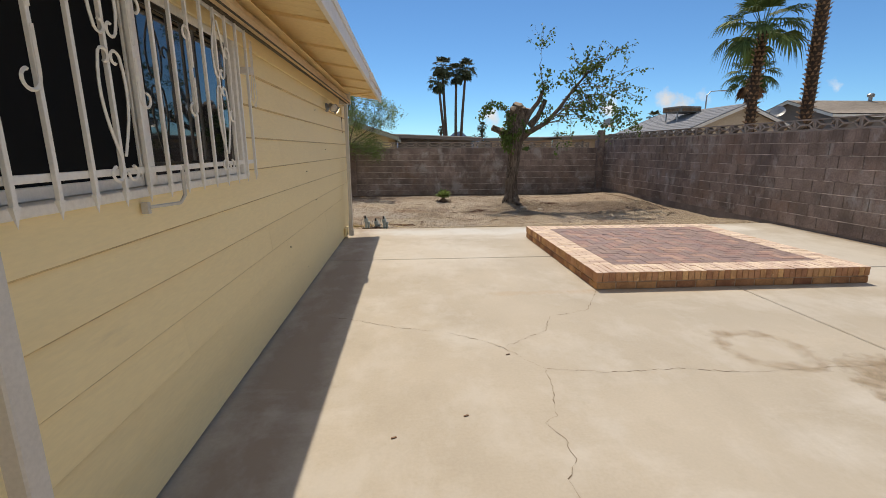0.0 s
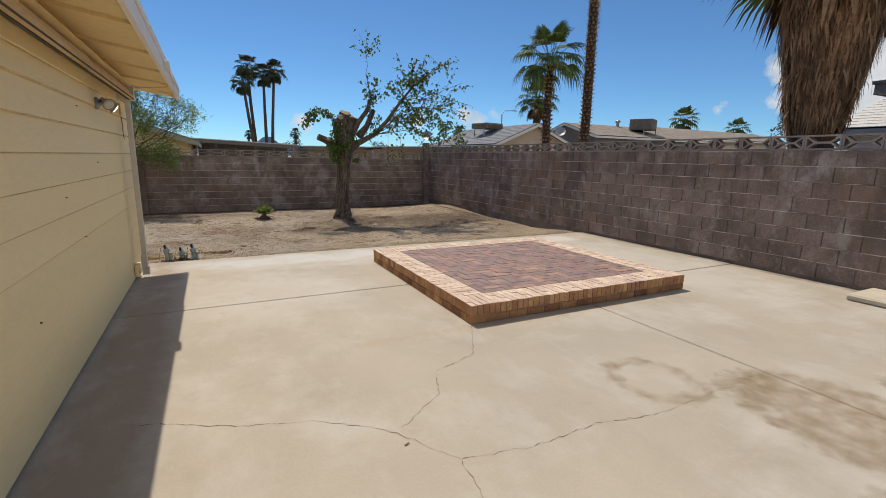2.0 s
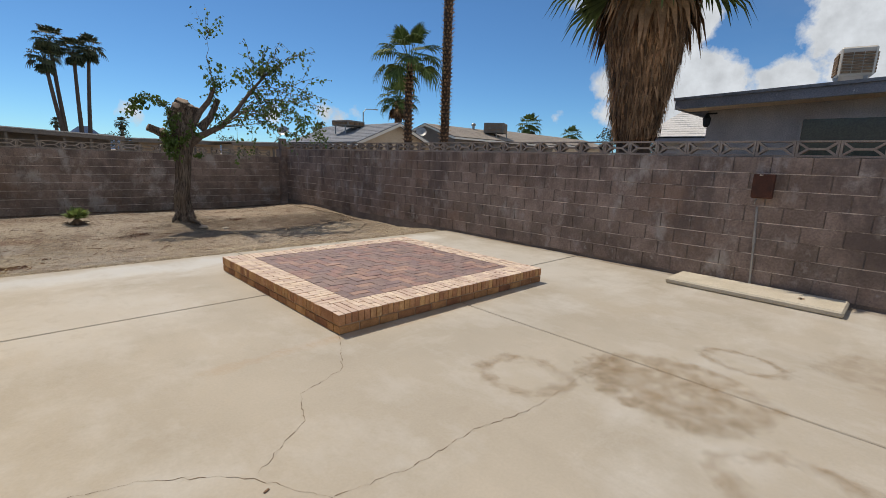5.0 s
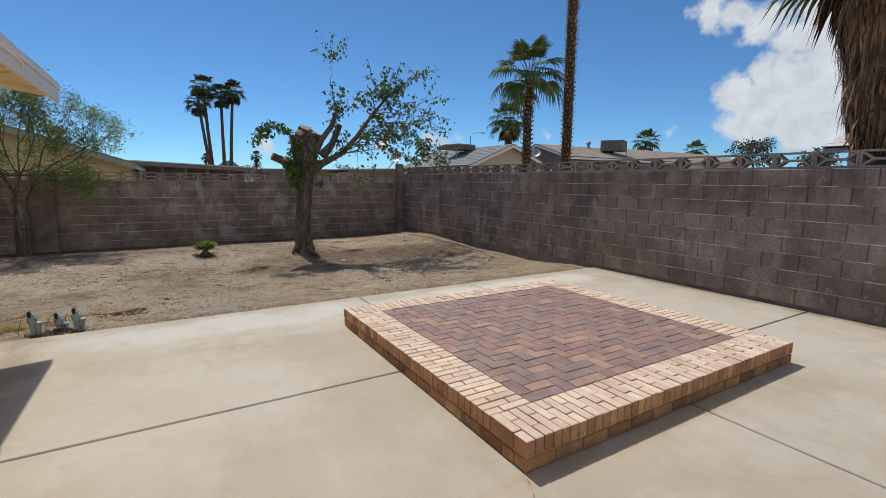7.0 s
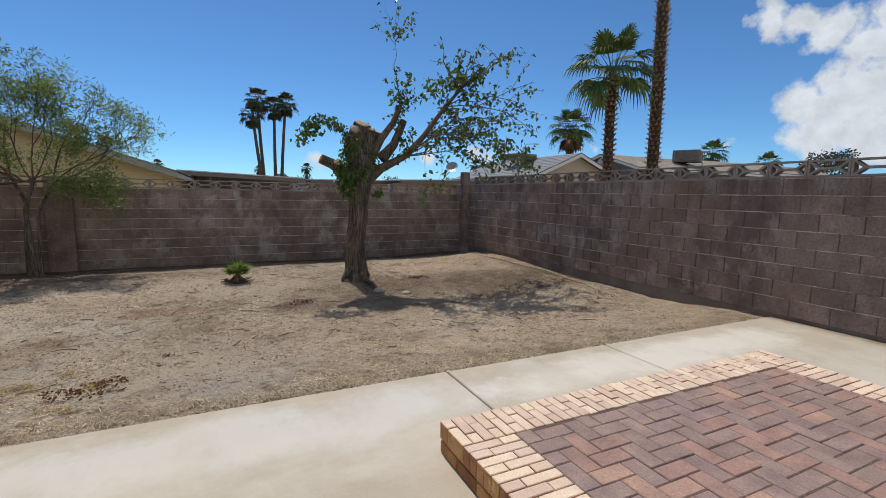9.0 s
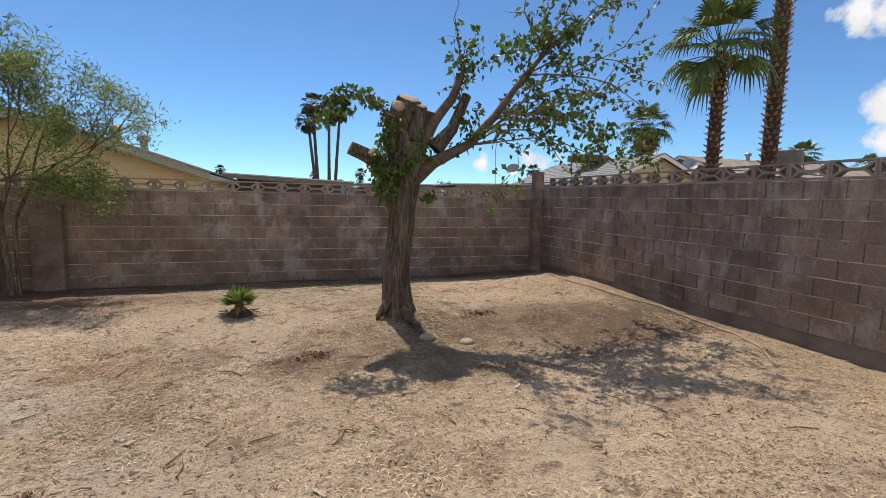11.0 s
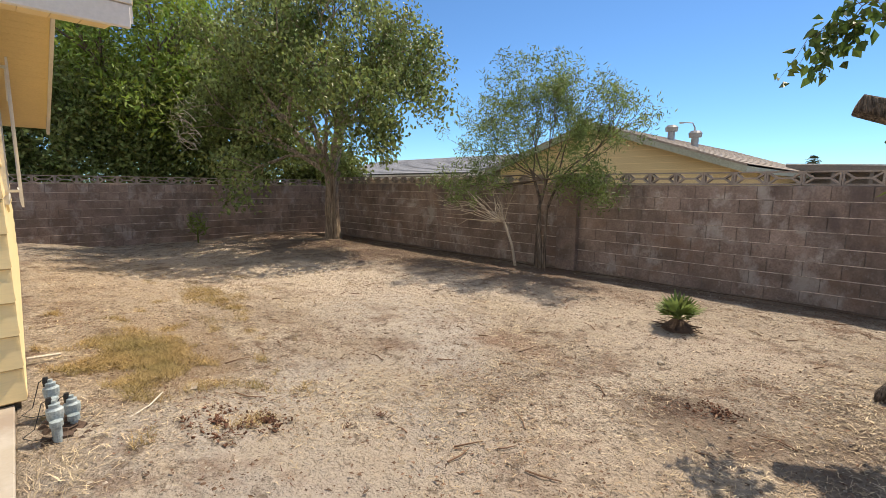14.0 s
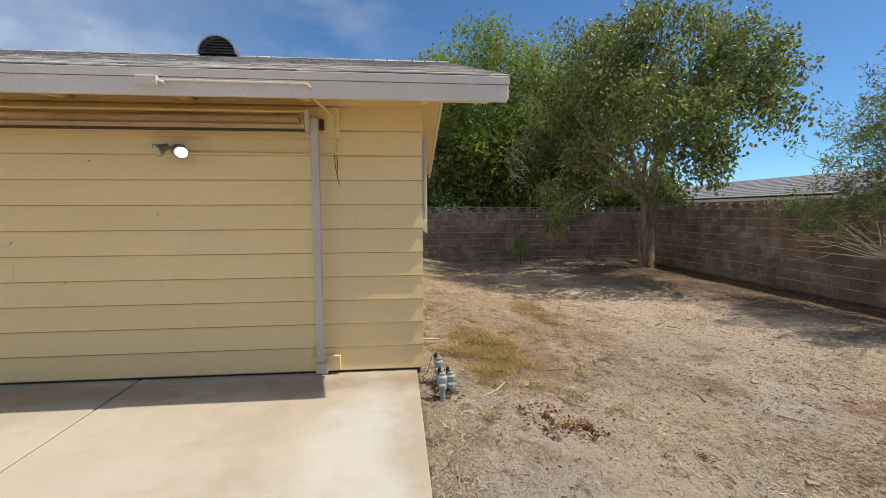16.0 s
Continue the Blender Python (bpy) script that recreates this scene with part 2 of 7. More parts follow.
def paver_mat():
    m = surf("paver", (0.335, 0.235, 0.205), (0.235, 0.163, 0.152), 7, 90, 0.65, 0.7, 0.004, rand=0.12, c3=(0.35, 0.25, 0.19), s3=4.0, t3=0.6, fine_amt=0.2)
    t = m.node_tree
    p = t.nodes["Principled BSDF"]
    src = p.inputs["Base Color"].links[0].from_socket
    oi = t.nodes.new("ShaderNodeObjectInfo")
    ramp = t.nodes.new("ShaderNodeValToRGB")
    ramp.color_ramp.interpolation = "CONSTANT"
    els = [(0.0, (1.0, 1.0, 1.0)), (0.35, (1.1, 0.96, 0.93)), (0.6, (0.93, 0.92, 0.95)), (0.80, (1.2, 1.08, 0.96)), (0.90, (0.80, 0.79, 0.85))]
    cr = ramp.color_ramp
    cr.elements[0].color, cr.elements[1].position, cr.elements[1].color = (*els[0][1], 1), els[1][0], (*els[1][1], 1)
    for pos, c in els[2:]:
        e = cr.elements.new(pos)
        e.color = (*c, 1)
    t.links.new(oi.outputs["Random"], ramp.inputs[0])
    mx = t.nodes.new("ShaderNodeVectorMath")
    mx.operation = "MULTIPLY"
    t.links.new(src, mx.inputs[0])
    t.links.new(ramp.outputs[0], mx.inputs[1])
    t.links.new(mx.outputs[0], p.inputs["Base Color"])
    return m


M["paver"] = paver_mat()
M["bark"] = surf("grey_brown_bark", (0.27, 0.215, 0.17), (0.10, 0.075, 0.058), 8, 30, 0.95, 1.0, 0.05, stretch=(2.4, 2.4, 0.17), fine_amt=0.75)
M["limb"] = surf("limb_bark", (0.20, 0.15, 0.115), (0.085, 0.062, 0.047), 6, 40, 0.95, 0.7, 0.01, fine_amt=0.3)
M["cutwood"] = surf("cut_wood", (0.42, 0.32, 0.235), (0.26, 0.18, 0.125), 9, 60, 0.9, 0.3, 0.004)
M["paletrunk"] = surf("pale_bark", (0.46, 0.37, 0.28), (0.20, 0.145, 0.10), 7, 30, 0.95, 1.0, 0.04, stretch=(2.4, 2.4, 0.2), fine_amt=0.5)
M["deadstem"] = surf("dead_pale_stem", (0.56, 0.49, 0.39), (0.42, 0.35, 0.27), 5, 40, 0.9, 0.2, 0.003)
M["twig"] = surf("twig", (0.24, 0.19, 0.14), (0.17, 0.13, 0.09), 6, 60, 0.95, 0)
M["leaf"] = surf("mulberry_leaf", (0.13, 0.19, 0.045), (0.08, 0.13, 0.03), 1.5, 20, 0.5, 0, island=0.35, subsurf=0.35, hue=0.02, fine_amt=0.1)
M["leaf2"] = surf("dense_leaf", (0.28, 0.325, 0.11), (0.11, 0.15, 0.042), 0.9, 20, 0.5, 0, island=0.55, spec=0.35, subsurf=0.32, hue=0.02, fine_amt=0.1)
M["willow"] = surf("narrow_leaf", (0.25, 0.32, 0.10), (0.12, 0.17, 0.05), 1.0, 20, 0.5, 0, island=0.5, subsurf=0.35, hue=0.015, fine_amt=0.1)
M["acacia"] = surf("feathery_leaf", (0.31, 0.40, 0.075), (0.15, 0.215, 0.04), 0.5, 10, 0.55, 0, island=0.45, subsurf=0.4, hue=0.02, fine_amt=0.1)
M["frond"] = surf("palm_frond", (0.12, 0.17, 0.05), (0.07, 0.105, 0.035), 1.5, 20, 0.65, 0, island=0.35, subsurf=0.15, fine_amt=0.1, spec=0.15)
M["fartree"] = surf("far_tree_leaf", (0.085, 0.10, 0.065), (0.05, 0.06, 0.045), 0.5, 10, 0.7, 0, island=0.3)
M["frond_dk"] = surf("palm_frond_far", (0.06, 0.075, 0.03), (0.04, 0.055, 0.025), 0.5, 20, 0.6, 0, island=0.3)
M["louvre"] = surf("rusty_louvre", (0.30, 0.20, 0.12), (0.16, 0.10, 0.065), 9, 60, 0.85, 0.2, 0.004, fine_amt=0.3)
M["deadfrond"] = surf("dead_frond", (0.43, 0.245, 0.13), (0.17, 0.095, 0.05), 1.5, 25, 0.95, 0, island=0.6, fine_amt=0.2)
M["palmtrunk"] = surf("palm_trunk", (0.10, 0.062, 0.04), (0.06, 0.04, 0.028), 3, 40, 0.95, 0.5, 0.01, fine_amt=0.3)
M["boot"] = surf("palm_boot", (0.44, 0.28, 0.17), (0.20, 0.12, 0.07), 3, 40, 0.95, 0.4, 0.01, island=0.35, fine_amt=0.2)
M["fartrunk"] = surf("far_trunk", (0.11, 0.085, 0.07), (0.08, 0.06, 0.05), 1, 20, 0.95, 0)
M["metalgrey"] = surf("galvanised", (0.38, 0.38, 0.38), (0.30, 0.30, 0.30), 6, 80, 0.45, 0.1, 0.002, metal=0.7, fine_amt=0.1)
M["coolergrey"] = surf("weathered_cooler", (0.22, 0.215, 0.20), (0.14, 0.13, 0.12), 3, 40, 0.8, 0.1)
M["rust"] = surf("rusty_box", (0.11, 0.042, 0.027), (0.065, 0.028, 0.02), 6, 90, 0.85, 0.3, 0.003, fine_amt=0.25)
M["valve"] = surf("blue_grey_plastic", (0.38, 0.45, 0.46), (0.24, 0.30, 0.32), 9, 90, 0.5, 0.1, 0.003, c3=(0.40, 0.42, 0.40), s3=14, t3=0.6)
M["black"] = surf("black_plastic", (0.02, 0.02, 0.02), (0.03, 0.03, 0.03), 5, 60, 0.5, 0.05)
M["pvc"] = surf("white_pipe", (0.65, 0.60, 0.50), (0.55, 0.50, 0.42), 6, 60, 0.5, 0.05)
M["hose"] = surf("tan_hose", (0.40, 0.30, 0.20), (0.30, 0.22, 0.15), 6, 60, 0.7, 0.1)
M["soil"] = surf("dark_soil", (0.13, 0.085, 0.06), (0.09, 0.06, 0.045), 8, 60, 0.95, 0.6, 0.01, fine_amt=0.3)
M["stucco_grey"] = surf("grey_stucco", (0.50, 0.47, 0.45), (0.40, 0.375, 0.36), 3, 50, 0.9, 0.6, 0.006)
M["trim_grey"] = surf("blue_grey_trim", (0.27, 0.275, 0.31), (0.20, 0.205, 0.235), 2, 40, 0.7, 0.1, c3=(0.62, 0.60, 0.58), s3=5, t3=0.62)
M["beige"] = surf("beige_stucco", (0.62, 0.50, 0.37), (0.58, 0.46, 0.33), 2, 40, 0.9, 0.1)
M["cream"] = surf("cream_siding", (0.74, 0.60, 0.34), (0.70, 0.56, 0.31), 1, 40, 0.7, 0.08)
M["brown"] = surf("taupe_siding", (0.22, 0.19, 0.165), (0.19, 0.165, 0.145), 2, 40, 0.8, 0.1)
M["roof_tan"] = surf("tan_roof", (0.36, 0.31, 0.26), (0.27, 0.23, 0.195), 3, 14, 0.95, 0.3, 0.02, island=0.15)
M["roof_grey"] = surf("grey_roof", (0.24, 0.25, 0.275), (0.185, 0.195, 0.215), 2, 14, 0.95, 0.3, 0.02, island=0.15)
M["roof_white"] = surf("white_roof", (0.62, 0.60, 0.57), (0.55, 0.52, 0.49), 1, 14, 0.9, 0.1)
M["green_trim"] = surf("pale_green_trim", (0.40, 0.42, 0.33), (0.34, 0.36, 0.28), 2, 40, 0.7, 0.05)
M["mountain"] = surf("hazy_mountain", (0.16, 0.22, 0.33), (0.14, 0.20, 0.31), 0.01, 0.1, 1.0, 0)
M["teal"] = surf("green_glass", (0.05, 0.075, 0.06), (0.04, 0.06, 0.05), 2, 40, 0.1, 0, spec=0.6)


def add_zones(m, zones):
    """Patches of another colour, for soil, bleaching or painted shade: centre, radii, colour, amount; their edges
    wander.
    """
    t = m.node_tree
    p = t.nodes["Principled BSDF"]
    src = p.inputs["Base Color"].links[0].from_socket
    g = t.nodes.new("ShaderNodeNewGeometry")
    n = t.nodes.new("ShaderNodeTexNoise")
    n.inputs["Scale"].default_value, n.inputs["Detail"].default_value, n.inputs["Roughness"].default_value = 1.8, 8, 0.7
    t.links.new(g.outputs["Position"], n.inputs["Vector"])
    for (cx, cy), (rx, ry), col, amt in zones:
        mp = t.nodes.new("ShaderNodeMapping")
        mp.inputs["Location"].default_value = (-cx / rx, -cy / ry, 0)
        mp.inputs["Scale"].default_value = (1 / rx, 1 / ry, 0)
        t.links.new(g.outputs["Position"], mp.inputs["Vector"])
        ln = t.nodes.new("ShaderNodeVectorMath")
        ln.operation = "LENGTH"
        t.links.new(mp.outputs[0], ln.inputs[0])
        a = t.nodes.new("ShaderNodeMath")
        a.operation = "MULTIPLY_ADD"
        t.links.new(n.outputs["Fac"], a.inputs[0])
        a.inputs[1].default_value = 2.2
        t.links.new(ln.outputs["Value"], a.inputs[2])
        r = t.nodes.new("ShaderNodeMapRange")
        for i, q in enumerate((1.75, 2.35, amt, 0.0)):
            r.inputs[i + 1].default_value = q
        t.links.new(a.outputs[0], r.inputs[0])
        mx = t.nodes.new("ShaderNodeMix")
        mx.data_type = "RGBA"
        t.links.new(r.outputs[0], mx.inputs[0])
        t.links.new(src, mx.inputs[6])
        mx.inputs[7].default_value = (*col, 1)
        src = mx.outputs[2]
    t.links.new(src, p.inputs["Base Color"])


# the strip at x -0.78 is the eave's shade, painted darker on the slab
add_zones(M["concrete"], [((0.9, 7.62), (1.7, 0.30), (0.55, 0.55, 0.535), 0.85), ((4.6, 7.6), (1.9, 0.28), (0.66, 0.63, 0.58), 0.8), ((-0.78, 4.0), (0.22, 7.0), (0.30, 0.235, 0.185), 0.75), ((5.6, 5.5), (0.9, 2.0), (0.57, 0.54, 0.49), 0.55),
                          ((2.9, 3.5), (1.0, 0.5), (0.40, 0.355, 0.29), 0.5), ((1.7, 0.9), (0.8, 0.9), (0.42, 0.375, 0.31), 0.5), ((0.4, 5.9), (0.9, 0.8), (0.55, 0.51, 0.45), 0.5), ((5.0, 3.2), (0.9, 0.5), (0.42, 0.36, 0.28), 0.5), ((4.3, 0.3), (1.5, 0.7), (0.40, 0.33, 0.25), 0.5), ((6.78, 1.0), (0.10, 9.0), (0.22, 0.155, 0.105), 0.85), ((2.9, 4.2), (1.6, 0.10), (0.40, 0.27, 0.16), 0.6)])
# dark patches by trees and north wall: litter plus cast shade, painted in
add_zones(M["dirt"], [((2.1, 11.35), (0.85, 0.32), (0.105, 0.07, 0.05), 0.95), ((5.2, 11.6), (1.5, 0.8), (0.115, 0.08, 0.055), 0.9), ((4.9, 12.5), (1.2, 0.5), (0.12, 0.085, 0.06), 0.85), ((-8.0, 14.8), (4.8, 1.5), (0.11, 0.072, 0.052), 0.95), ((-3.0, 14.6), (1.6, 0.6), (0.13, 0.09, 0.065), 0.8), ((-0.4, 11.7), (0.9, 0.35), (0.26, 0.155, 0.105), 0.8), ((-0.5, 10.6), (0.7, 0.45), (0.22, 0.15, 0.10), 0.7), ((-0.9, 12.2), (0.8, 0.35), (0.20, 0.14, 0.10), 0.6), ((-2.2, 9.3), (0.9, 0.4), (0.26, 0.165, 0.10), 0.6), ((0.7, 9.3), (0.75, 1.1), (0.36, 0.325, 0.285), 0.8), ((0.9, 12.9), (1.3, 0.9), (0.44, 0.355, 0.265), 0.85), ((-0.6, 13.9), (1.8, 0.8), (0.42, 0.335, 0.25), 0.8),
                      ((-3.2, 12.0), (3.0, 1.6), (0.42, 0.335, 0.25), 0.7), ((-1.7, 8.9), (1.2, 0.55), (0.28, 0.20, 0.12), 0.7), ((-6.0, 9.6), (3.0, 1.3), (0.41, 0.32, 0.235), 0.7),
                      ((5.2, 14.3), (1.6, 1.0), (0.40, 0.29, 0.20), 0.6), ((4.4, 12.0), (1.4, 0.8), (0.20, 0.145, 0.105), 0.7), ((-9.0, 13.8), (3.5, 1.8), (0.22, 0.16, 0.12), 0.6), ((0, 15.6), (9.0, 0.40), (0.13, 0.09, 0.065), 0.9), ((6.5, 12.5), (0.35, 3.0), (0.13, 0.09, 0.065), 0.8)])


def add_streaks(m, col, scale, stretch, lo, hi, amt, seed=0.0, zr=None):
    """Stains of a colour in stretched noise; zr: the heights between which they fade in."""
    t = m.node_tree
    p = t.nodes["Principled BSDF"]
    src = p.inputs["Base Color"].links[0].from_socket
    g = t.nodes.new("ShaderNodeNewGeometry")
    mp = t.nodes.new("ShaderNodeMapping")
    mp.inputs["Scale"].default_value = stretch
    mp.inputs["Location"].default_value = (seed, seed, seed)
    t.links.new(g.outputs["Position"], mp.inputs["Vector"])
    n = t.nodes.new("ShaderNodeTexNoise")
    n.inputs["Scale"].default_value, n.inputs["Detail"].default_value, n.inputs["Roughness"].default_value = scale, 8, 0.68
    t.links.new(mp.outputs[0], n.inputs["Vector"])
    r = t.nodes.new("ShaderNodeMapRange")
    for i, q in enumerate((lo, hi, 0.0, amt)):
        r.inputs[i + 1].default_value = q
    t.links.new(n.outputs["Fac"], r.inputs[0])
    f = r.outputs[0]
    if zr:
        sp = t.nodes.new("ShaderNodeSeparateXYZ")
        t.links.new(g.outputs["Position"], sp.inputs[0])
        r2 = t.nodes.new("ShaderNodeMapRange")
        for i, q in enumerate((zr[0], zr[1], 0.0, 1.0)):
            r2.inputs[i + 1].default_value = q
        t.links.new(sp.outputs[2], r2.inputs[0])
        mu = t.nodes.new("ShaderNodeMath")
        mu.operation = "MULTIPLY"
        t.links.new(f, mu.inputs[0])
        t.links.new(r2.outputs[0], mu.inputs[1])
        f = mu.outputs[0]
    mx = t.nodes.new("ShaderNodeMix")
    mx.data_type = "RGBA"
    t.links.new(f, mx.inputs[0])
    t.links.new(src, mx.inputs[6])
    mx.inputs[7].default_value = (*col, 1)
    t.links.new(mx.outputs[2], p.inputs["Base Color"])


def add_relief(m, scale, dist, strength=1.0):
    """A second, coarser relief under the fine one."""
    t = m.node_tree
    p = t.nodes["Principled BSDF"]
    g = t.nodes.new("ShaderNodeNewGeometry")
    n = t.nodes.new("ShaderNodeTexNoise")
    n.inputs["Scale"].default_value, n.inputs["Detail"].default_value, n.inputs["Roughness"].default_value = scale, 6, 0.65
    t.links.new(g.outputs["Position"], n.inputs["Vector"])
    b = t.nodes.new("ShaderNodeBump")
    b.inputs["Strength"].default_value, b.inputs["Distance"].default_value = strength, dist
    t.links.new(n.outputs["Fac"], b.inputs["Height"])
    if p.inputs["Normal"].links:
        t.links.new(b.outputs[0], p.inputs["Normal"].links[0].from_node.inputs["Normal"])
    else:
        t.links.new(b.outputs[0], p.inputs["Normal"])


def weather_blocks(m):
    add_streaks(m, (0.13, 0.10, 0.092), 1.3, (1, 1, 0.55), 0.49, 0.61, 0.78, 3.0, (0.0, 0.9))
    add_streaks(m, (0.12, 0.085, 0.07), 4.5, (1, 1, 0.14), 0.50, 0.62, 0.75, 31.0, (0.8, 1.7))
    add_streaks(m, (0.115, 0.088, 0.068), 1.7, (1, 1, 0.8), 0.44, 0.60, 0.6, 55.0, (1.0, 0.2))
    add_streaks(m, (0.10, 0.075, 0.06), 28.0, (1, 1, 1), 0.58, 0.66, 0.5, 61.0, (1.4, 0.3))
    add_relief(m, 24.0, 0.010)
    add_streaks(m, (0.50, 0.46, 0.43), 9.0, (1, 1, 1), 0.60, 0.68, 0.5, 41.0, (0.9, 0.1))
    add_streaks(m, (0.46, 0.42, 0.39), 2.6, (1, 1, 0.6), 0.55, 0.67, 0.7, 9.0)
    add_streaks(m, (0.26, 0.16, 0.11), 0.9, (1, 1, 0.9), 0.54, 0.66, 0.5, 15.0)


weather_blocks(M["block"])
# the dark ones here deepen litter and paint in tree and wall shade
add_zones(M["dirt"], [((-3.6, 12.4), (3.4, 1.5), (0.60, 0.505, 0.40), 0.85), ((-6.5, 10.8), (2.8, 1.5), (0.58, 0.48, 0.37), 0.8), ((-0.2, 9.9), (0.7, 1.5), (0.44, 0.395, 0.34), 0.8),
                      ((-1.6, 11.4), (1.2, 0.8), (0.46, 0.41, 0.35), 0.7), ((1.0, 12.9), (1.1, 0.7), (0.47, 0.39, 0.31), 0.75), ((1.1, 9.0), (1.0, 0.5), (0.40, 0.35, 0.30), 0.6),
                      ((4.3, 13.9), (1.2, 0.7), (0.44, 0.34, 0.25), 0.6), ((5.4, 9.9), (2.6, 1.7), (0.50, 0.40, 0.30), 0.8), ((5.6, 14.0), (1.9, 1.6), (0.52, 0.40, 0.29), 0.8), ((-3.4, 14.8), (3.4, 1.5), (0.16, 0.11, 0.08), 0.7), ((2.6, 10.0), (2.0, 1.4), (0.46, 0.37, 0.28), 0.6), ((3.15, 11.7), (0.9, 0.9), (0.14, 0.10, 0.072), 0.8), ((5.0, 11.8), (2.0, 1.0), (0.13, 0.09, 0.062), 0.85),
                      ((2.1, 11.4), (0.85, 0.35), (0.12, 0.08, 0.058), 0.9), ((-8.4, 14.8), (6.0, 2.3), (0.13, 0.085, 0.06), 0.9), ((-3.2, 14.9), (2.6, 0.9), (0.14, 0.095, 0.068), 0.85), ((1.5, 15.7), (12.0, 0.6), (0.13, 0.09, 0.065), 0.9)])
add_relief(M["dirt"], 9.0, 0.10)
add_streaks(M["canvas"], (0.30, 0.19, 0.10), 2.5, (1, 0.3, 1), 0.5, 0.62, 0.6, 2.0)
add_streaks(M["siding"], (0.62, 0.47, 0.25), 5.0, (1, 0.25, 3.0), 0.66, 0.74, 0.35, 5.0)
add_streaks(M["concrete"], (0.37, 0.325, 0.26), 1.1, (1, 0.45, 1), 0.53, 0.68, 0.45, 4.0)
add_streaks(M["concrete"], (0.53, 0.50, 0.455), 2.4, (1, 0.6, 1), 0.50, 0.64, 0.4, 23.0)
add_streaks(M["concrete"], (0.36, 0.31, 0.24), 4.6, (1, 0.8, 1), 0.56, 0.68, 0.3, 37.0)
add_streaks(M["concrete"], (0.58, 0.55, 0.50), 0.9, (0.5, 1, 1), 0.55, 0.68, 0.5, 12.0)
add_streaks(M["dirt"], (0.45, 0.37, 0.275), 0.7, (1, 1, 1), 0.50, 0.62, 0.5, 2.0)
add_streaks(M["dirt"], (0.20, 0.125, 0.085), 1.6, (1, 1, 1), 0.54, 0.64, 0.6, 17.0)
add_streaks(M["dirt"], (0.14, 0.10, 0.07), 6.0, (1, 1, 1), 0.57, 0.64, 0.7, 7.0)
add_streaks(M["dirt"], (0.10, 0.07, 0.05), 22.0, (1, 1, 1), 0.61, 0.67, 0.6, 27.0)
add_streaks(M["dirt"], (0.52, 0.44, 0.34), 17.0, (1, 1, 1), 0.60, 0.68, 0.5, 47.0)


def lamp_mat():
    m = bpy.data.materials.new("bulb_glow")
    m.use_nodes = True
    p = m.node_tree.nodes["Principled BSDF"]
    p.inputs["Base Color"].default_value = (0.9, 0.85, 0.75, 1)
    p.inputs["Emission Color"].default_value = (1.0, 0.86, 0.6, 1)
    p.inputs["Emission Strength"].default_value = 2.2
    return m


M["glow"] = lamp_mat()


# ---- mesh helpers ----
def mesh_ob(name, verts, faces, material, parent=None, label="", mats=None, idx=None, smooth=False):
    me = bpy.data.meshes.new(name)
    me.from_pydata([tuple(v) for v in verts], [], faces)
    for m in (mats or [material]):
        me.materials.append(m)
    if idx is not None:
        me.polygons.foreach_set("material_index", idx)
    if smooth:
        me.polygons.foreach_set("use_smooth", [True] * len(me.polygons))
    me.update()
    ob = new(name, me)
    if parent is not None:
        ob.parent = parent
    return tagged(ob, label)


def holder(name, at, label, category, group=""):
    ob = new(name)
    ob.location = at
    bpy.context.view_layer.update()
    return tagged(ob, label, category, group)


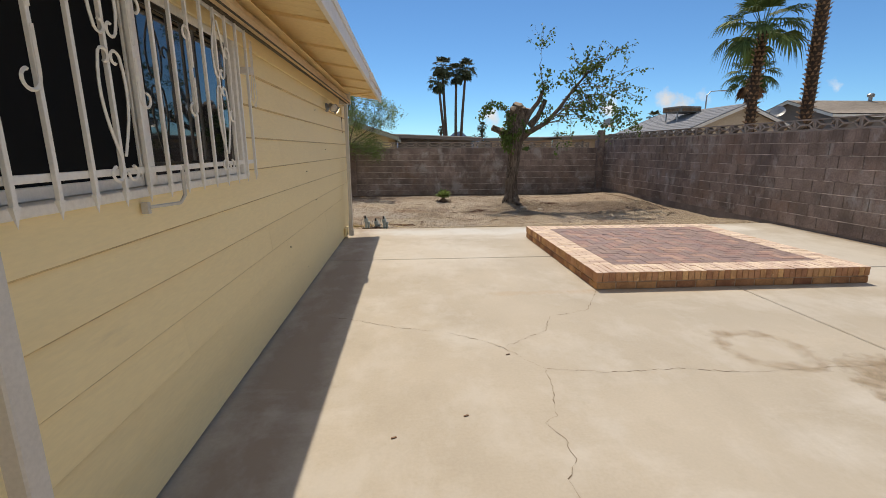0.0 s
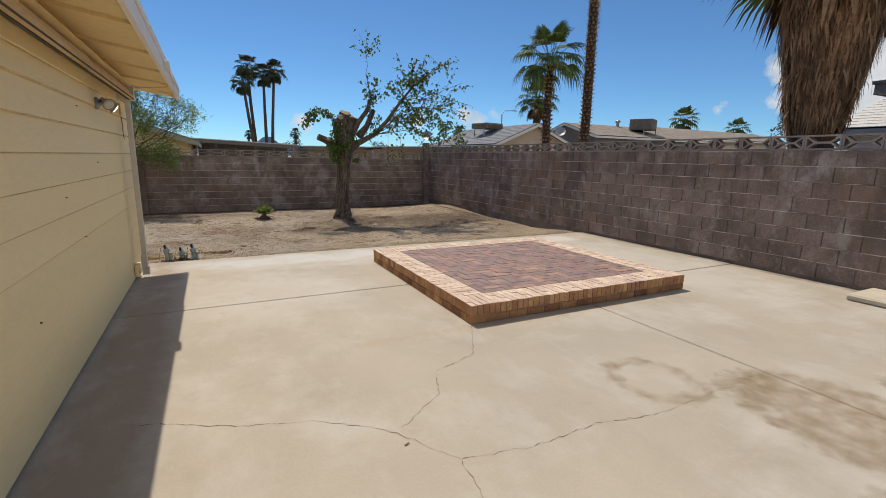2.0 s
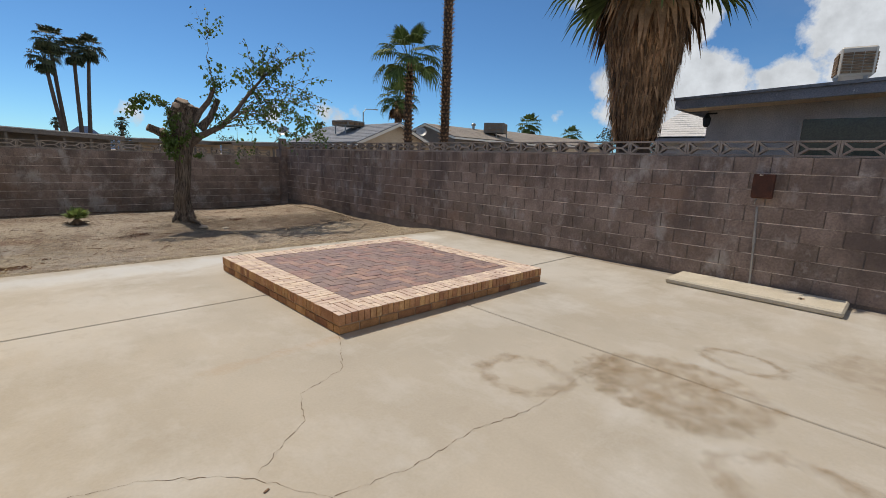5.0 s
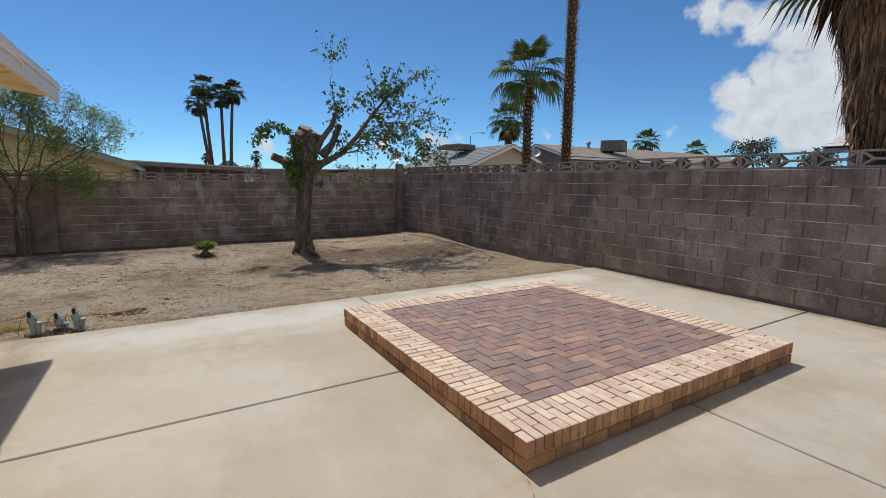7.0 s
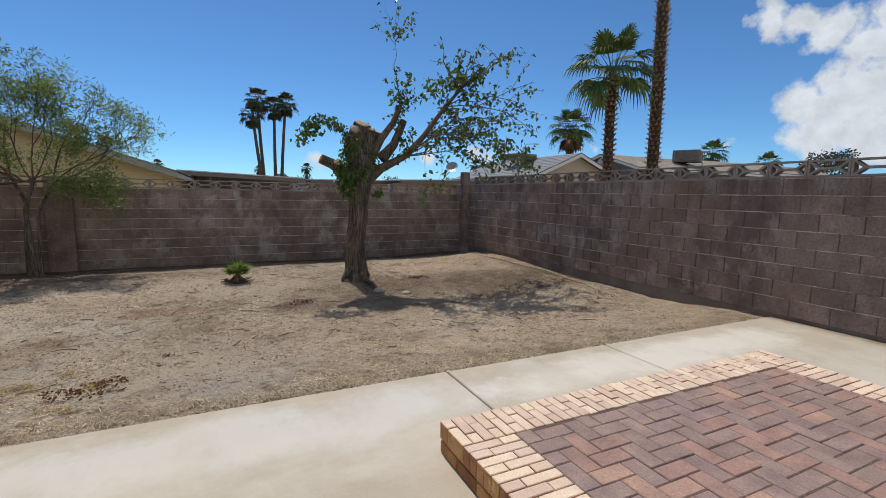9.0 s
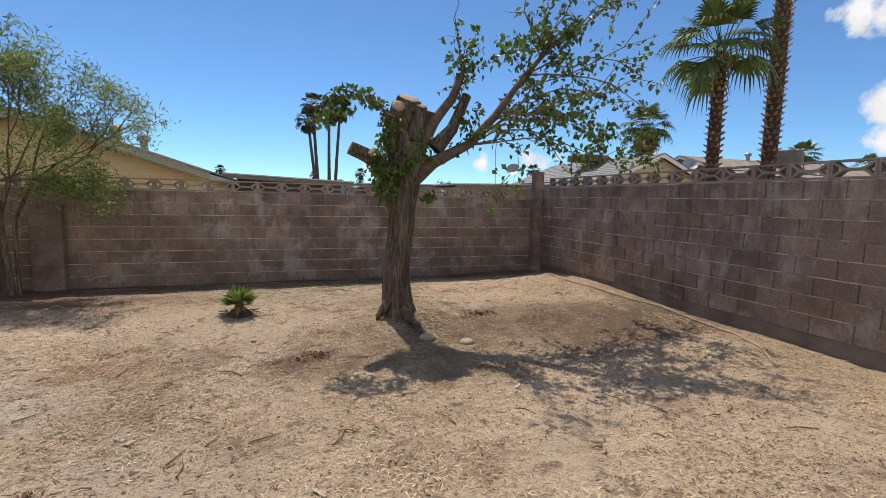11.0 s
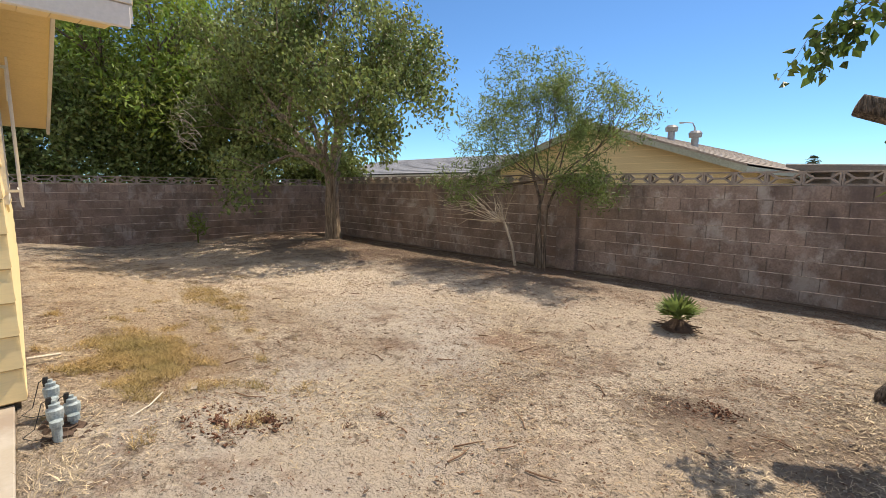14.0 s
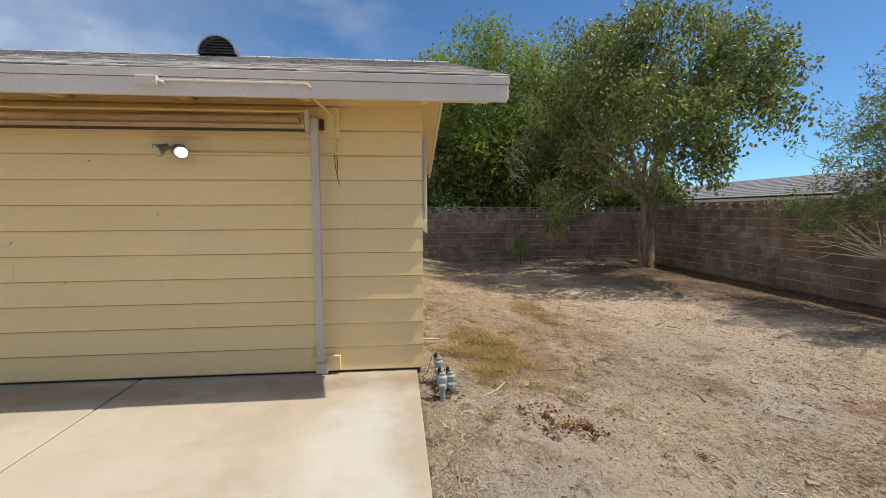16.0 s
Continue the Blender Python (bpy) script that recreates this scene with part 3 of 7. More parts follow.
class Geo:
    """Collects boxes, tubes and the like, in world places, into one mesh."""

    def __init__(self):
        self.v, self.f, self.m = [], [], []

    def add(self, verts, faces, mi=0):
        n = len(self.v)
        self.v += [tuple(p) for p in verts]
        self.f += [tuple(i + n for i in q) for q in faces]
        self.m += [mi] * len(faces)

    def box(self, x0, x1, y0, y1, z0, z1, mi=0, ch=0.0, rot=None):
        """A box, its edges chamfered by ch. rot: a matrix about its centre."""
        v, f = box_data(x1 - x0, y1 - y0, z1 - z0, ch)
        c = Vector(((x0 + x1) / 2, (y0 + y1) / 2, (z0 + z1) / 2))
        self.add([c + ((rot @ Vector(p)) if rot else Vector(p)) for p in v], f, mi)

    def prism(self, poly, ax, a, b, mi=0):
        """The outline poly, 2D, drawn out along the axis ax from a to b."""
        n = len(poly)

        def p3(q, w):
            return {0: (w, q[0], q[1]), 1: (q[0], w, q[1]), 2: (q[0], q[1], w)}[ax]
        vs = [p3(q, a) for q in poly] + [p3(q, b) for q in poly]
        fs = [tuple(range(n))[::-1], tuple(range(n, 2 * n))] + [(i, (i + 1) % n, n + (i + 1) % n, n + i) for i in range(n)]
        self.add(vs, fs, mi)

    def tube(self, pts, radii, n=6, mi=0, caps=True, squash=1.0, rough=0.0, mcap=None):
        """A tube through pts with a radius at each."""
        pts = [Vector(p) for p in pts]
        if isinstance(radii, (int, float)):
            radii = [radii] * len(pts)
        vs, fs = [], []
        up = None
        for i, p in enumerate(pts):
            d = (pts[min(i + 1, len(pts) - 1)] - pts[max(i - 1, 0)]).normalized()
            if up is None:
                up = Vector((1, 0, 0)) if abs(d.x) < 0.8 else Vector((0, 1, 0))
            side = d.cross(up).normalized()
            up = side.cross(d).normalized()
            for k in range(n):
                a = 2 * math.pi * k / n
                r = radii[i] * (1 + rough * (noise.noise(p * 3 + Vector((k * 1.7, 0, 0)))))
                vs.append(p + (side * math.cos(a) * squash + up * math.sin(a)) * r)
        for i in range(len(pts) - 1):
            for k in range(n):
                fs.append((i * n + k, i * n + (k + 1) % n, (i + 1) * n + (k + 1) % n, (i + 1) * n + k))
        self.add(vs, fs, mi)
        if caps:
            self.add(vs[:n], [tuple(range(n))[::-1]], mi)
            self.add(vs[-n:], [tuple(range(n))], mi if mcap is None else mcap)

    def lathe(self, c, prof, n=12, mi=0, axis=None):
        """A turned shape: prof is (radius, height) pairs; axis: a matrix that tips it."""
        vs, fs = [], []
        for r, h in prof:
            for k in range(n):
                a = 2 * math.pi * k / n
                p = Vector((r * math.cos(a), r * math.sin(a), h))
                vs.append(Vector(c) + ((axis @ p) if axis else p))
        for i in range(len(prof) - 1):
            for k in range(n):
                fs.append((i * n + k, i * n + (k + 1) % n, (i + 1) * n + (k + 1) % n, (i + 1) * n + k))
        fs += [tuple(range(n))[::-1], tuple(range((len(prof) - 1) * n, len(prof) * n))]
        self.add(vs, fs, mi)

    def make(self, name, material, parent=None, label="", mats=None, smooth=False):
        vs = self.v
        if parent is not None:
            o = parent.matrix_world.translation if not parent.parent else parent.parent.matrix_world.translation
            vs = [Vector(p) - o for p in vs]
        return mesh_ob(name, vs, self.f, material, parent, label, mats, self.m if mats else None, smooth)


def box_data(w, d, h, c=0.0):
    x, y, z = w / 2, d / 2, h / 2
    if not c:
        v = [(a * x, b * y, e * z) for a in (-1, 1) for b in (-1, 1) for e in (-1, 1)]
        return v, [(0, 1, 3, 2), (4, 6, 7, 5), (0, 4, 5, 1), (2, 3, 7, 6), (0, 2, 6, 4), (1, 5, 7, 3)]
    v, f, key = [], [], {}
    for a in (-1, 1):
        for b in (-1, 1):
            for e in (-1, 1):
                for ax, p in enumerate(((a * x, b * (y - c), e * (z - c)), (a * (x - c), b * y, e * (z - c)), (a * (x - c), b * (y - c), e * z))):
                    key[a, b, e, ax] = len(v)
                    v.append(p)
    s = (-1, 1)
    ring = [(-1, -1), (1, -1), (1, 1), (-1, 1)]
    for a in s:
        f.append([key[a, p, q, 0] for p, q in ring][::a])
        f.append([key[p, a, q, 1] for p, q in ring][::-a])
        f.append([key[p, q, a, 2] for p, q in ring][::a])
        for b in s:
            f.append((key[a, b, -1, 0], key[a, b, 1, 0], key[a, b, 1, 1], key[a, b, -1, 1])[::-a * b])
            f.append((key[a, -1, b, 0], key[a, 1, b, 0], key[a, 1, b, 2], key[a, -1, b, 2])[::a * b])
            f.append((key[-1, a, b, 1], key[1, a, b, 1], key[1, a, b, 2], key[-1, a, b, 2])[::-a * b])
            for e in s:
                f.append((key[a, b, e, 0], key[a, b, e, 1], key[a, b, e, 2])[::a * b * e])
    return v, [tuple(q) for q in f]


_shared = {}


def piece(name, size, material, at, parent, ch=0.006, rz=0.0, tilt=(0, 0), label="", side=None):
    """One brick, block, board or paver on mesh data shared by its like."""
    k = (name, tuple(round(s, 3) for s in size), material.name, ch)
    if k not in _shared:
        v, f = box_data(*size, ch)
        me = bpy.data.meshes.new(name)
        me.from_pydata(v, [], f)
        me.materials.append(material)
        me.update()
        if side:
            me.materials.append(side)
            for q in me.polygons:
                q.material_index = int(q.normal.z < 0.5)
        _shared[k] = me
    ob = new(name, _shared[k])
    ob.parent = parent
    off = parent.matrix_world.translation if not parent.parent else parent.parent.matrix_world.translation
    ob.location = Vector(at) - off
    ob.rotation_euler = (tilt[0], tilt[1], rz)
    return tagged(ob, label)


R = random.Random(7)


# ---- the ground ----
def ground_z(x, y):
    """The height of the dirt: it dips beyond the slab and rises round the tree."""
    if y < 8.0:
        if -1.2 < x < 6.9:
            return -0.16
        return -0.12
    t = min(max((y - 8.0) / 1.9, 0), 1)
    z = -0.028 - 0.165 * (t * t * (3 - 2 * t))
    z += 0.085 * min(max((y - 11.5) / 2.0, 0), 1) * (1 if y < 14.5 else max(0, 1 - (y - 14.5) / 1.2))
    z += 0.10 * math.exp(-((x - 2.9) ** 2 + (y - 12.5) ** 2) / 0.5)
    z += 0.07 * min(max((x - 4.5) / 2, 0), 1) * t
    if x < -1.2:
        z -= 0.05 * min((-1.2 - x) / 5, 1) * t
    n = noise.noise(Vector((x * 0.9, y * 0.9, 0))) * 0.022 + noise.noise(Vector((x * 3.1, y * 3.1, 4))) * 0.018 + noise.noise(Vector((x * 6.7, y * 6.7, 9))) * 0.015
    return z + n * min(1, (y - 8.0) / 0.35)


def axis_lines(a, b, step, far):
    out, s, q = [], step, a
    while q > -far:
        s *= 1.5
        q -= s
        out.append(q)
    out = out[::-1] + list(np.arange(a, b + 1e-6, step))
    s, q = step, b
    while q < far:
        s *= 1.5
        q += s
        out.append(q)
    return out


def build_ground():
    xs = axis_lines(-12.0, 7.4, 0.065, 4500)
    ys = [q for q in axis_lines(8.06, 16.4, 0.065, 4500)]
    vs = [(x, y, ground_z(x, y) if (-12.5 < x < 8 and 7.5 < y < 17) else -0.16) for y in ys for x in xs]
    w = len(xs)
    fs = [(j * w + i, j * w + i + 1, (j + 1) * w + i + 1, (j + 1) * w + i) for j in range(len(ys) - 1) for i in range(w - 1)]
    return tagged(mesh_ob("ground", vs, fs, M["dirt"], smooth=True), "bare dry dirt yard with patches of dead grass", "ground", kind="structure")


build_ground()

# the slab, in bays parted by joints
slab = tagged(new("pavement"), "broad poured concrete patio slab with tooled joints", "patio", kind="structure")
XJ = [-1.03, 2.40, 6.80]
bays = [(-1.075, 2.393, 5.713, 8.05), (2.407, 4.093, 4.87, 8.05), (4.107, 6.84, 4.87, 8.05), (-1.075, 3.343, -9.0, 5.697), (3.359, 6.84, -9.0, 4.85), (2.405, 3.34, 5.70, 5.705)]
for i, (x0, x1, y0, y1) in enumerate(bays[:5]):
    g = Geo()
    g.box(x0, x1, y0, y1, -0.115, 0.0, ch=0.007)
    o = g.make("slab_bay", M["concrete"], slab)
g = Geo()
g.box(-1.05, 6.84, -9.0, 8.04, -0.15, -0.012)
g.make("slab_bed", M["joint"], slab)


# ---- the house ----
HX, HN, EXPO = -1.05, 8.11, 0.2055     # the face of the siding, its north end, the board exposure
WY0, WY1, WZ0, WZ1 = 0.55, 2.98, 1.235, 2.06   # the window's opening


def build_house():
    core = tagged(new("wall_house"), "pale yellow lap-sided house wall", "house wall", kind="structure")
    g = Geo()
    xi = HX - 0.025
    g.box(xi - 0.14, xi, -8.0, WY0, 0.03, 2.36)
    g.box(xi - 0.14, xi, WY1, HN - 0.02, 0.03, 2.36)
    g.box(xi - 0.14, xi, WY0, WY1, 0.03, WZ0)
    g.box(xi - 0.14, xi, WY0, WY1, WZ1, 2.36)
    g.box(-8.2, xi - 0.14, -8.0, -7.86, 0.0, 2.36)
    g.box(-8.2, -8.06, -7.86, HN - 0.02, 0.0, 2.36)
    g.make("wall_core", M["siding"], core)
    g = Geo()
    g.prism([(-8.2, 0.0), (xi - 0.14, 0.0), (xi - 0.14, 2.36), (-4.62, 3.55), (-8.2, 2.36)], 1, HN - 0.16, HN - 0.02)
    g.make("gable_wall", M["siding"], core)
    g = Geo()
    g.box(-8.2, HX - 0.022, -8.0, HN - 0.03, -0.14, 0.028)
    g.make("plinth", M["groove"], core)
    # lap boards, proud at the foot, butted end to end
    ln = 3.66
    for r in range(11):
        z0 = 0.018 + r * (EXPO + 0.0015)
        z1 = min(z0 + EXPO + 0.012, 2.30)
        off = (r * 1.37) % ln
        cuts = [-8.0] + [y for y in (off - 8 + k * ln for k in range(1, 6)) if -7.7 < y < HN - 0.2] + [HN]
        spans = []
        for a, b in zip(cuts, cuts[1:]):
            if z1 > WZ0 - 0.06 and z0 < WZ1 + 0.06:
                if a < WY0 and b > WY0:
                    spans.append((a, WY0 - 0.07))
                    if b > WY1:
                        spans.append((WY1 + 0.07, b))
                    continue
                if a >= WY0 and b > WY1 and a < WY1:
                    spans.append((WY1 + 0.07, b))
                    continue
                if a >= WY0 and b <= WY1:
                    continue
            spans.append((a, b))
        if z0 < WZ0 - 0.06 < z1:
            g = Geo()
            g.prism([(HX - 0.026, z0), (HX - 0.001, z0), (HX + 0.008, z0 + 0.0085), (HX - 0.006, WZ0 - 0.023), (HX - 0.026, WZ0 - 0.023)], 1, WY0 - 0.069, WY1 + 0.069)
            # the two foot faces carry the painted lap shade
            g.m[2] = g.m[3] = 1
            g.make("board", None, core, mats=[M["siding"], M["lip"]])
        for a, b in spans:
            if b - a < 0.03:
                continue
            sag = R.uniform(-0.0015, 0.0015)
            g = Geo()
            g.prism([(HX - 0.026, z0), (HX - 0.001 + sag, z0), (HX + 0.008 + sag, z0 + 0.0085), (HX - 0.014, z1), (HX - 0.026, z1)], 1, a + 0.0005, b - 0.0005)
            # lap shade again, as brown on the foot faces
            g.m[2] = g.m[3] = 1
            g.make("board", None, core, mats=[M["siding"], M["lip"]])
    # boards of the gable end
    for r in range(17):
        z0 = 0.035 + r * EXPO
        z1 = z0 + EXPO + 0.012
        a, b = -8.18, HX - 0.004
        if z0 > 2.3:
            h = (z0 - 2.3) / 0.345
            a, b = -8.18 + h, HX - h
        if z0 < 2.2 and z1 > 1.2:
            segs = [(a, -3.75), (-2.0, b)]
        else:
            segs = [(a, b)]
        for p, q in segs:
            g = Geo()
            g.prism([(HN - 0.022, z0), (HN - 0.001, z0), (HN + 0.004, z0 + 0.006), (HN - 0.014, z1), (HN - 0.022, z1)], 0, p, q)
            g.make("board", M["siding"], core)
    # corner end blocks and knots
    g = Geo()
    for r in range(10):
        z = 0.1 + r * EXPO
        for k in range(R.randint(0, 1)):
            y = R.uniform(3.2, 7.9)
            g.lathe((HX - 0.006, y, z + R.uniform(0, 0.13)), [(0.005, 0), (0.004, 0.010), (0.001, 0.012)], 6, axis=Matrix.Rotation(radians(90), 4, "Y").to_3x3())
    g.make("nail_mark", M["groove"], core)

    # roof
    roof = tagged(new("roof"), "low gabled roof of weathered grey shingles", "roof", kind="structure")
    sl = (3.80 - 2.41) / (4.62 - 0.50)

    def rz(x, up=0.0):
        return (2.41 + sl * (-0.50 - x) if x > -4.62 else 3.80 + sl * (x + 4.62)) + up
    g = Geo()
    g.prism([(-0.50, rz(-0.5, -0.02)), (-4.62, rz(-4.62, -0.02)), (-8.74, rz(-8.74, -0.02)), (-8.74, rz(-8.74, -0.06)), (-4.62, rz(-4.62, -0.07)), (-0.50, rz(-0.5, -0.06))][::-1], 1, -8.4, 8.74)
    g.make("deck", M["soffit"], roof)
    rows, tab = 29, 0.31
    st = 4.12 / rows
    far = Geo()
    n_piece = 0
    for side in (1, -1):
        for r in range(rows):
            d0 = r * st
            x0 = (-0.485 - d0) if side == 1 else (-8.755 + d0)
            y = 8.745 - (0.15 if r % 2 else 0) - R.uniform(0, 0.02)
            first = 8.748
            while y > -8.4:
                a, b = y, first
                first = y
                y -= tab + R.uniform(-0.05, 0.05)
                t = R.uniform(0.004, 0.010)
                xm, L = x0 - side * 0.085, 0.17
                if side == 1 and r < 8 and a > 2.6 and b - a > 0.2 and n_piece < 290:
                    piece("shingle", (L, round(b - a - 0.004, 2), 0.008), M["shingle"], (xm, (a + b) / 2, rz(xm, 0.002 + t)), roof, 0.0015, tilt=(0, math.atan(sl) - 0.02))
                    n_piece += 1
                else:
                    zz = rz(xm, 0.002 + t)
                    ang = side * (math.atan(sl) - 0.02)
                    far.box(xm - L / 2, xm + L / 2, a + 0.002, b - 0.002, zz - 0.004, zz + 0.004, rot=Matrix.Rotation(ang, 3, "Y"))
    tagged(far.make("shingle_field", M["shingle_i"], roof), kind="stuff")
    # ridge caps
    g = Geo()
    y = 8.74
    while y > -8.3:
        g.prism([(-4.62 - 0.13, 3.80 - 0.035), (-4.62, 3.815), (-4.62 + 0.13, 3.80 - 0.035), (-4.62 + 0.13, 3.80 - 0.022), (-4.62, 3.835), (-4.62 - 0.13, 3.80 - 0.022)], 1, y - 0.17, y)
        y -= 0.2
    tagged(g.make("ridge_caps", M["shingle_i"], roof), kind="stuff")
    # fascia of two boards, and the drip edge
    g = Geo()
    g.box(-0.52, -0.485, -8.4, 8.72, 2.225, 2.345, ch=0.003)
    g.make("fascia_board", M["fascia"], roof)
    g = Geo()
    g.box(-0.52, -0.475, -8.4, 8.73, 2.349, 2.405, ch=0.003)
    g.make("fascia_cap", M["fascia"], roof)
    g = Geo()
    for s in (1, -1):
        e = -4.62 + s * 4.12
        g.prism([(e, rz(e, -0.16)), (-4.62, rz(-4.62, -0.18)), (-4.62, rz(-4.62, -0.03)), (e, rz(e, -0.03))][::s], 1, 8.69, 8.735)
    g.make("barge_board", M["fascia"], roof)
    # soffits: planks across the eave, with battens
    sof = tagged(new("ceiling_eave"), "yellow boarded soffit under the eave", "soffit", kind="structure")
    g = Geo()
    y = 8.68
    while y > -8.3:
        g.prism([(-1.07, 2.345), (-0.525, 2.262), (-0.525, 2.276), (-1.07, 2.359)], 1, y - 0.138, y - 0.002)
        y -= 0.14
    for k in range(18):
        y = 8.12 - k * 0.93
        g.prism([(-1.04, 2.315), (-0.53, 2.242), (-0.53, 2.262), (-1.04, 2.341)], 1, y - 0.03, y + 0.03)
    g.prism([(-1.0485, 2.295), (-1.03, 2.295), (-1.03, 2.34), (-1.0485, 2.34)], 1, -8.2, 8.1)
    g.make("soffit_boards", M["soffit"], sof)
    g = Geo()
    for s in (1, -1):
        for k in range(24):
            a = -1.10 - k * 0.146 if s == 1 else -8.14 + k * 0.146
            b = a - 0.143 if s == 1 else a + 0.143
            g.prism([(a, rz(a, -0.11)), (b, rz(b, -0.11)), (b, rz(b, -0.095)), (a, rz(a, -0.095))][::s], 1, 8.12, 8.69)
    g.make("rake_soffit", M["soffit"], sof)
    # dormer vent
    vent = holder("roof_vent", (-4.25, 5.22, 3.70), "half-round louvred metal vent on the grey shingle roof", "roof vent")
    g = Geo()
    arc = [(5.22 + 0.28 * math.cos(a), 3.79 + 0.27 * math.sin(a)) for a in np.linspace(0, math.pi, 13)]
    inner = [(5.22 + 0.26 * math.cos(a), 3.79 + 0.25 * math.sin(a)) for a in np.linspace(0, math.pi, 13)]
    for i in range(12):
        g.prism([arc[i], arc[i + 1], inner[i + 1], inner[i]], 0, -4.66, -4.40)
    g.make("hood", M["metalgrey"], vent)
    g = Geo()
    g.prism(inner, 0, -4.6, -4.55)
    g.make("back", M["black"], vent)
    for k in range(6):
        z = 3.80 + k * 0.041
        w = 0.255 * math.sqrt(max(0.02, 1 - ((z + 0.02 - 3.79) / 0.25) ** 2))
        g = Geo()
        g.prism([(-4.415, z - 0.008), (-4.405, z - 0.010), (-4.44, z + 0.018), (-4.45, z + 0.018)], 1, 5.22 - w, 5.22 + w)
        g.make("slat", M["metalgrey"], vent)


build_house()


def scroll(g, c, r, turns, sy, sz, x, n=14, w=0.005, start=0.0):
    """A flat-bar spiral in the plane x, from its outer end at c."""
    pts = []
    for i in range(n + 1):
        t = i / n
        a = start + t * turns * 2 * math.pi
        rr = r * (1 - 0.62 * t)
        pts.append((x, c[0] + sy * (rr * math.cos(a)), c[1] + sz * (rr * math.sin(a))))
    g.tube(pts, w, 4, squash=1.0)
    return pts


def build_window():
    win = tagged(new("window_1"), "wide sliding window with a cream frame behind white security bars", "window", kind="structure")
    g = Geo()
    x0, x1 = HX - 0.10, HX + 0.012
    t = 0.065
    g.box(x0, x1, WY0 - t, WY1 + t, WZ0 - 0.022, WZ0 + 0.012, ch=0.004)
    g.box(x0, x1, WY0 - t, WY1 + t, WZ1 - 0.01, WZ1 + 0.055, ch=0.004)
    g.box(x0, x1, WY1, WY1 + t, WZ0 + 0.012, WZ1 - 0.01, ch=0.004)
    g.box(x0, x1, WY0 - t, WY0, WZ0 + 0.012, WZ1 - 0.01, ch=0.004)
    g.make("window_frame", M["white"], win)
    for k, (a, b, xo) in enumerate(((WY0 + 0.005, 2.005, -0.040), (1.965, WY1 - 0.005, -0.012))):
        g = Geo()
        s = 0.045
        g.box(HX + xo - 0.025, HX + xo, a, a + s, WZ0 + 0.015, WZ1 - 0.015, ch=0.003)
        g.box(HX + xo - 0.025, HX + xo, b - s, b, WZ0 + 0.015, WZ1 - 0.015, ch=0.003)
        g.box(HX + xo - 0.025, HX + xo, a + s, b - s, WZ0 + 0.015, WZ0 + 0.055, ch=0.003)
        g.box(HX + xo - 0.025, HX + xo, a + s, b - s, WZ1 - 0.055, WZ1 - 0.015, ch=0.003)
        g.make("sash", M["white"], win)
        g = Geo()
        g.box(HX + xo - 0.015, HX + xo - 0.010, a + s, b - s, WZ0 + 0.055, WZ1 - 0.055)
        g.make("pane", M["screen"] if k == 0 else M["glassdark"], win, "dark insect screen" if k == 0 else "dark reflecting pane")
    # black sheet in place of the unlit room's darkness
    g = Geo()
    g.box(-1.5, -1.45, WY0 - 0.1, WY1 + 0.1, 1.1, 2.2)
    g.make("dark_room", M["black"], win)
    for k in range(20):
        g = Geo()
        z = WZ0 + 0.03 + k * 0.038
        g.box(-1.215, -1.19, 1.98, WY1, z, z + 0.004, rot=Matrix.Rotation(0.5, 3, "Y"))
        g.make("blind_slat", M["blind"], win)


build_window()


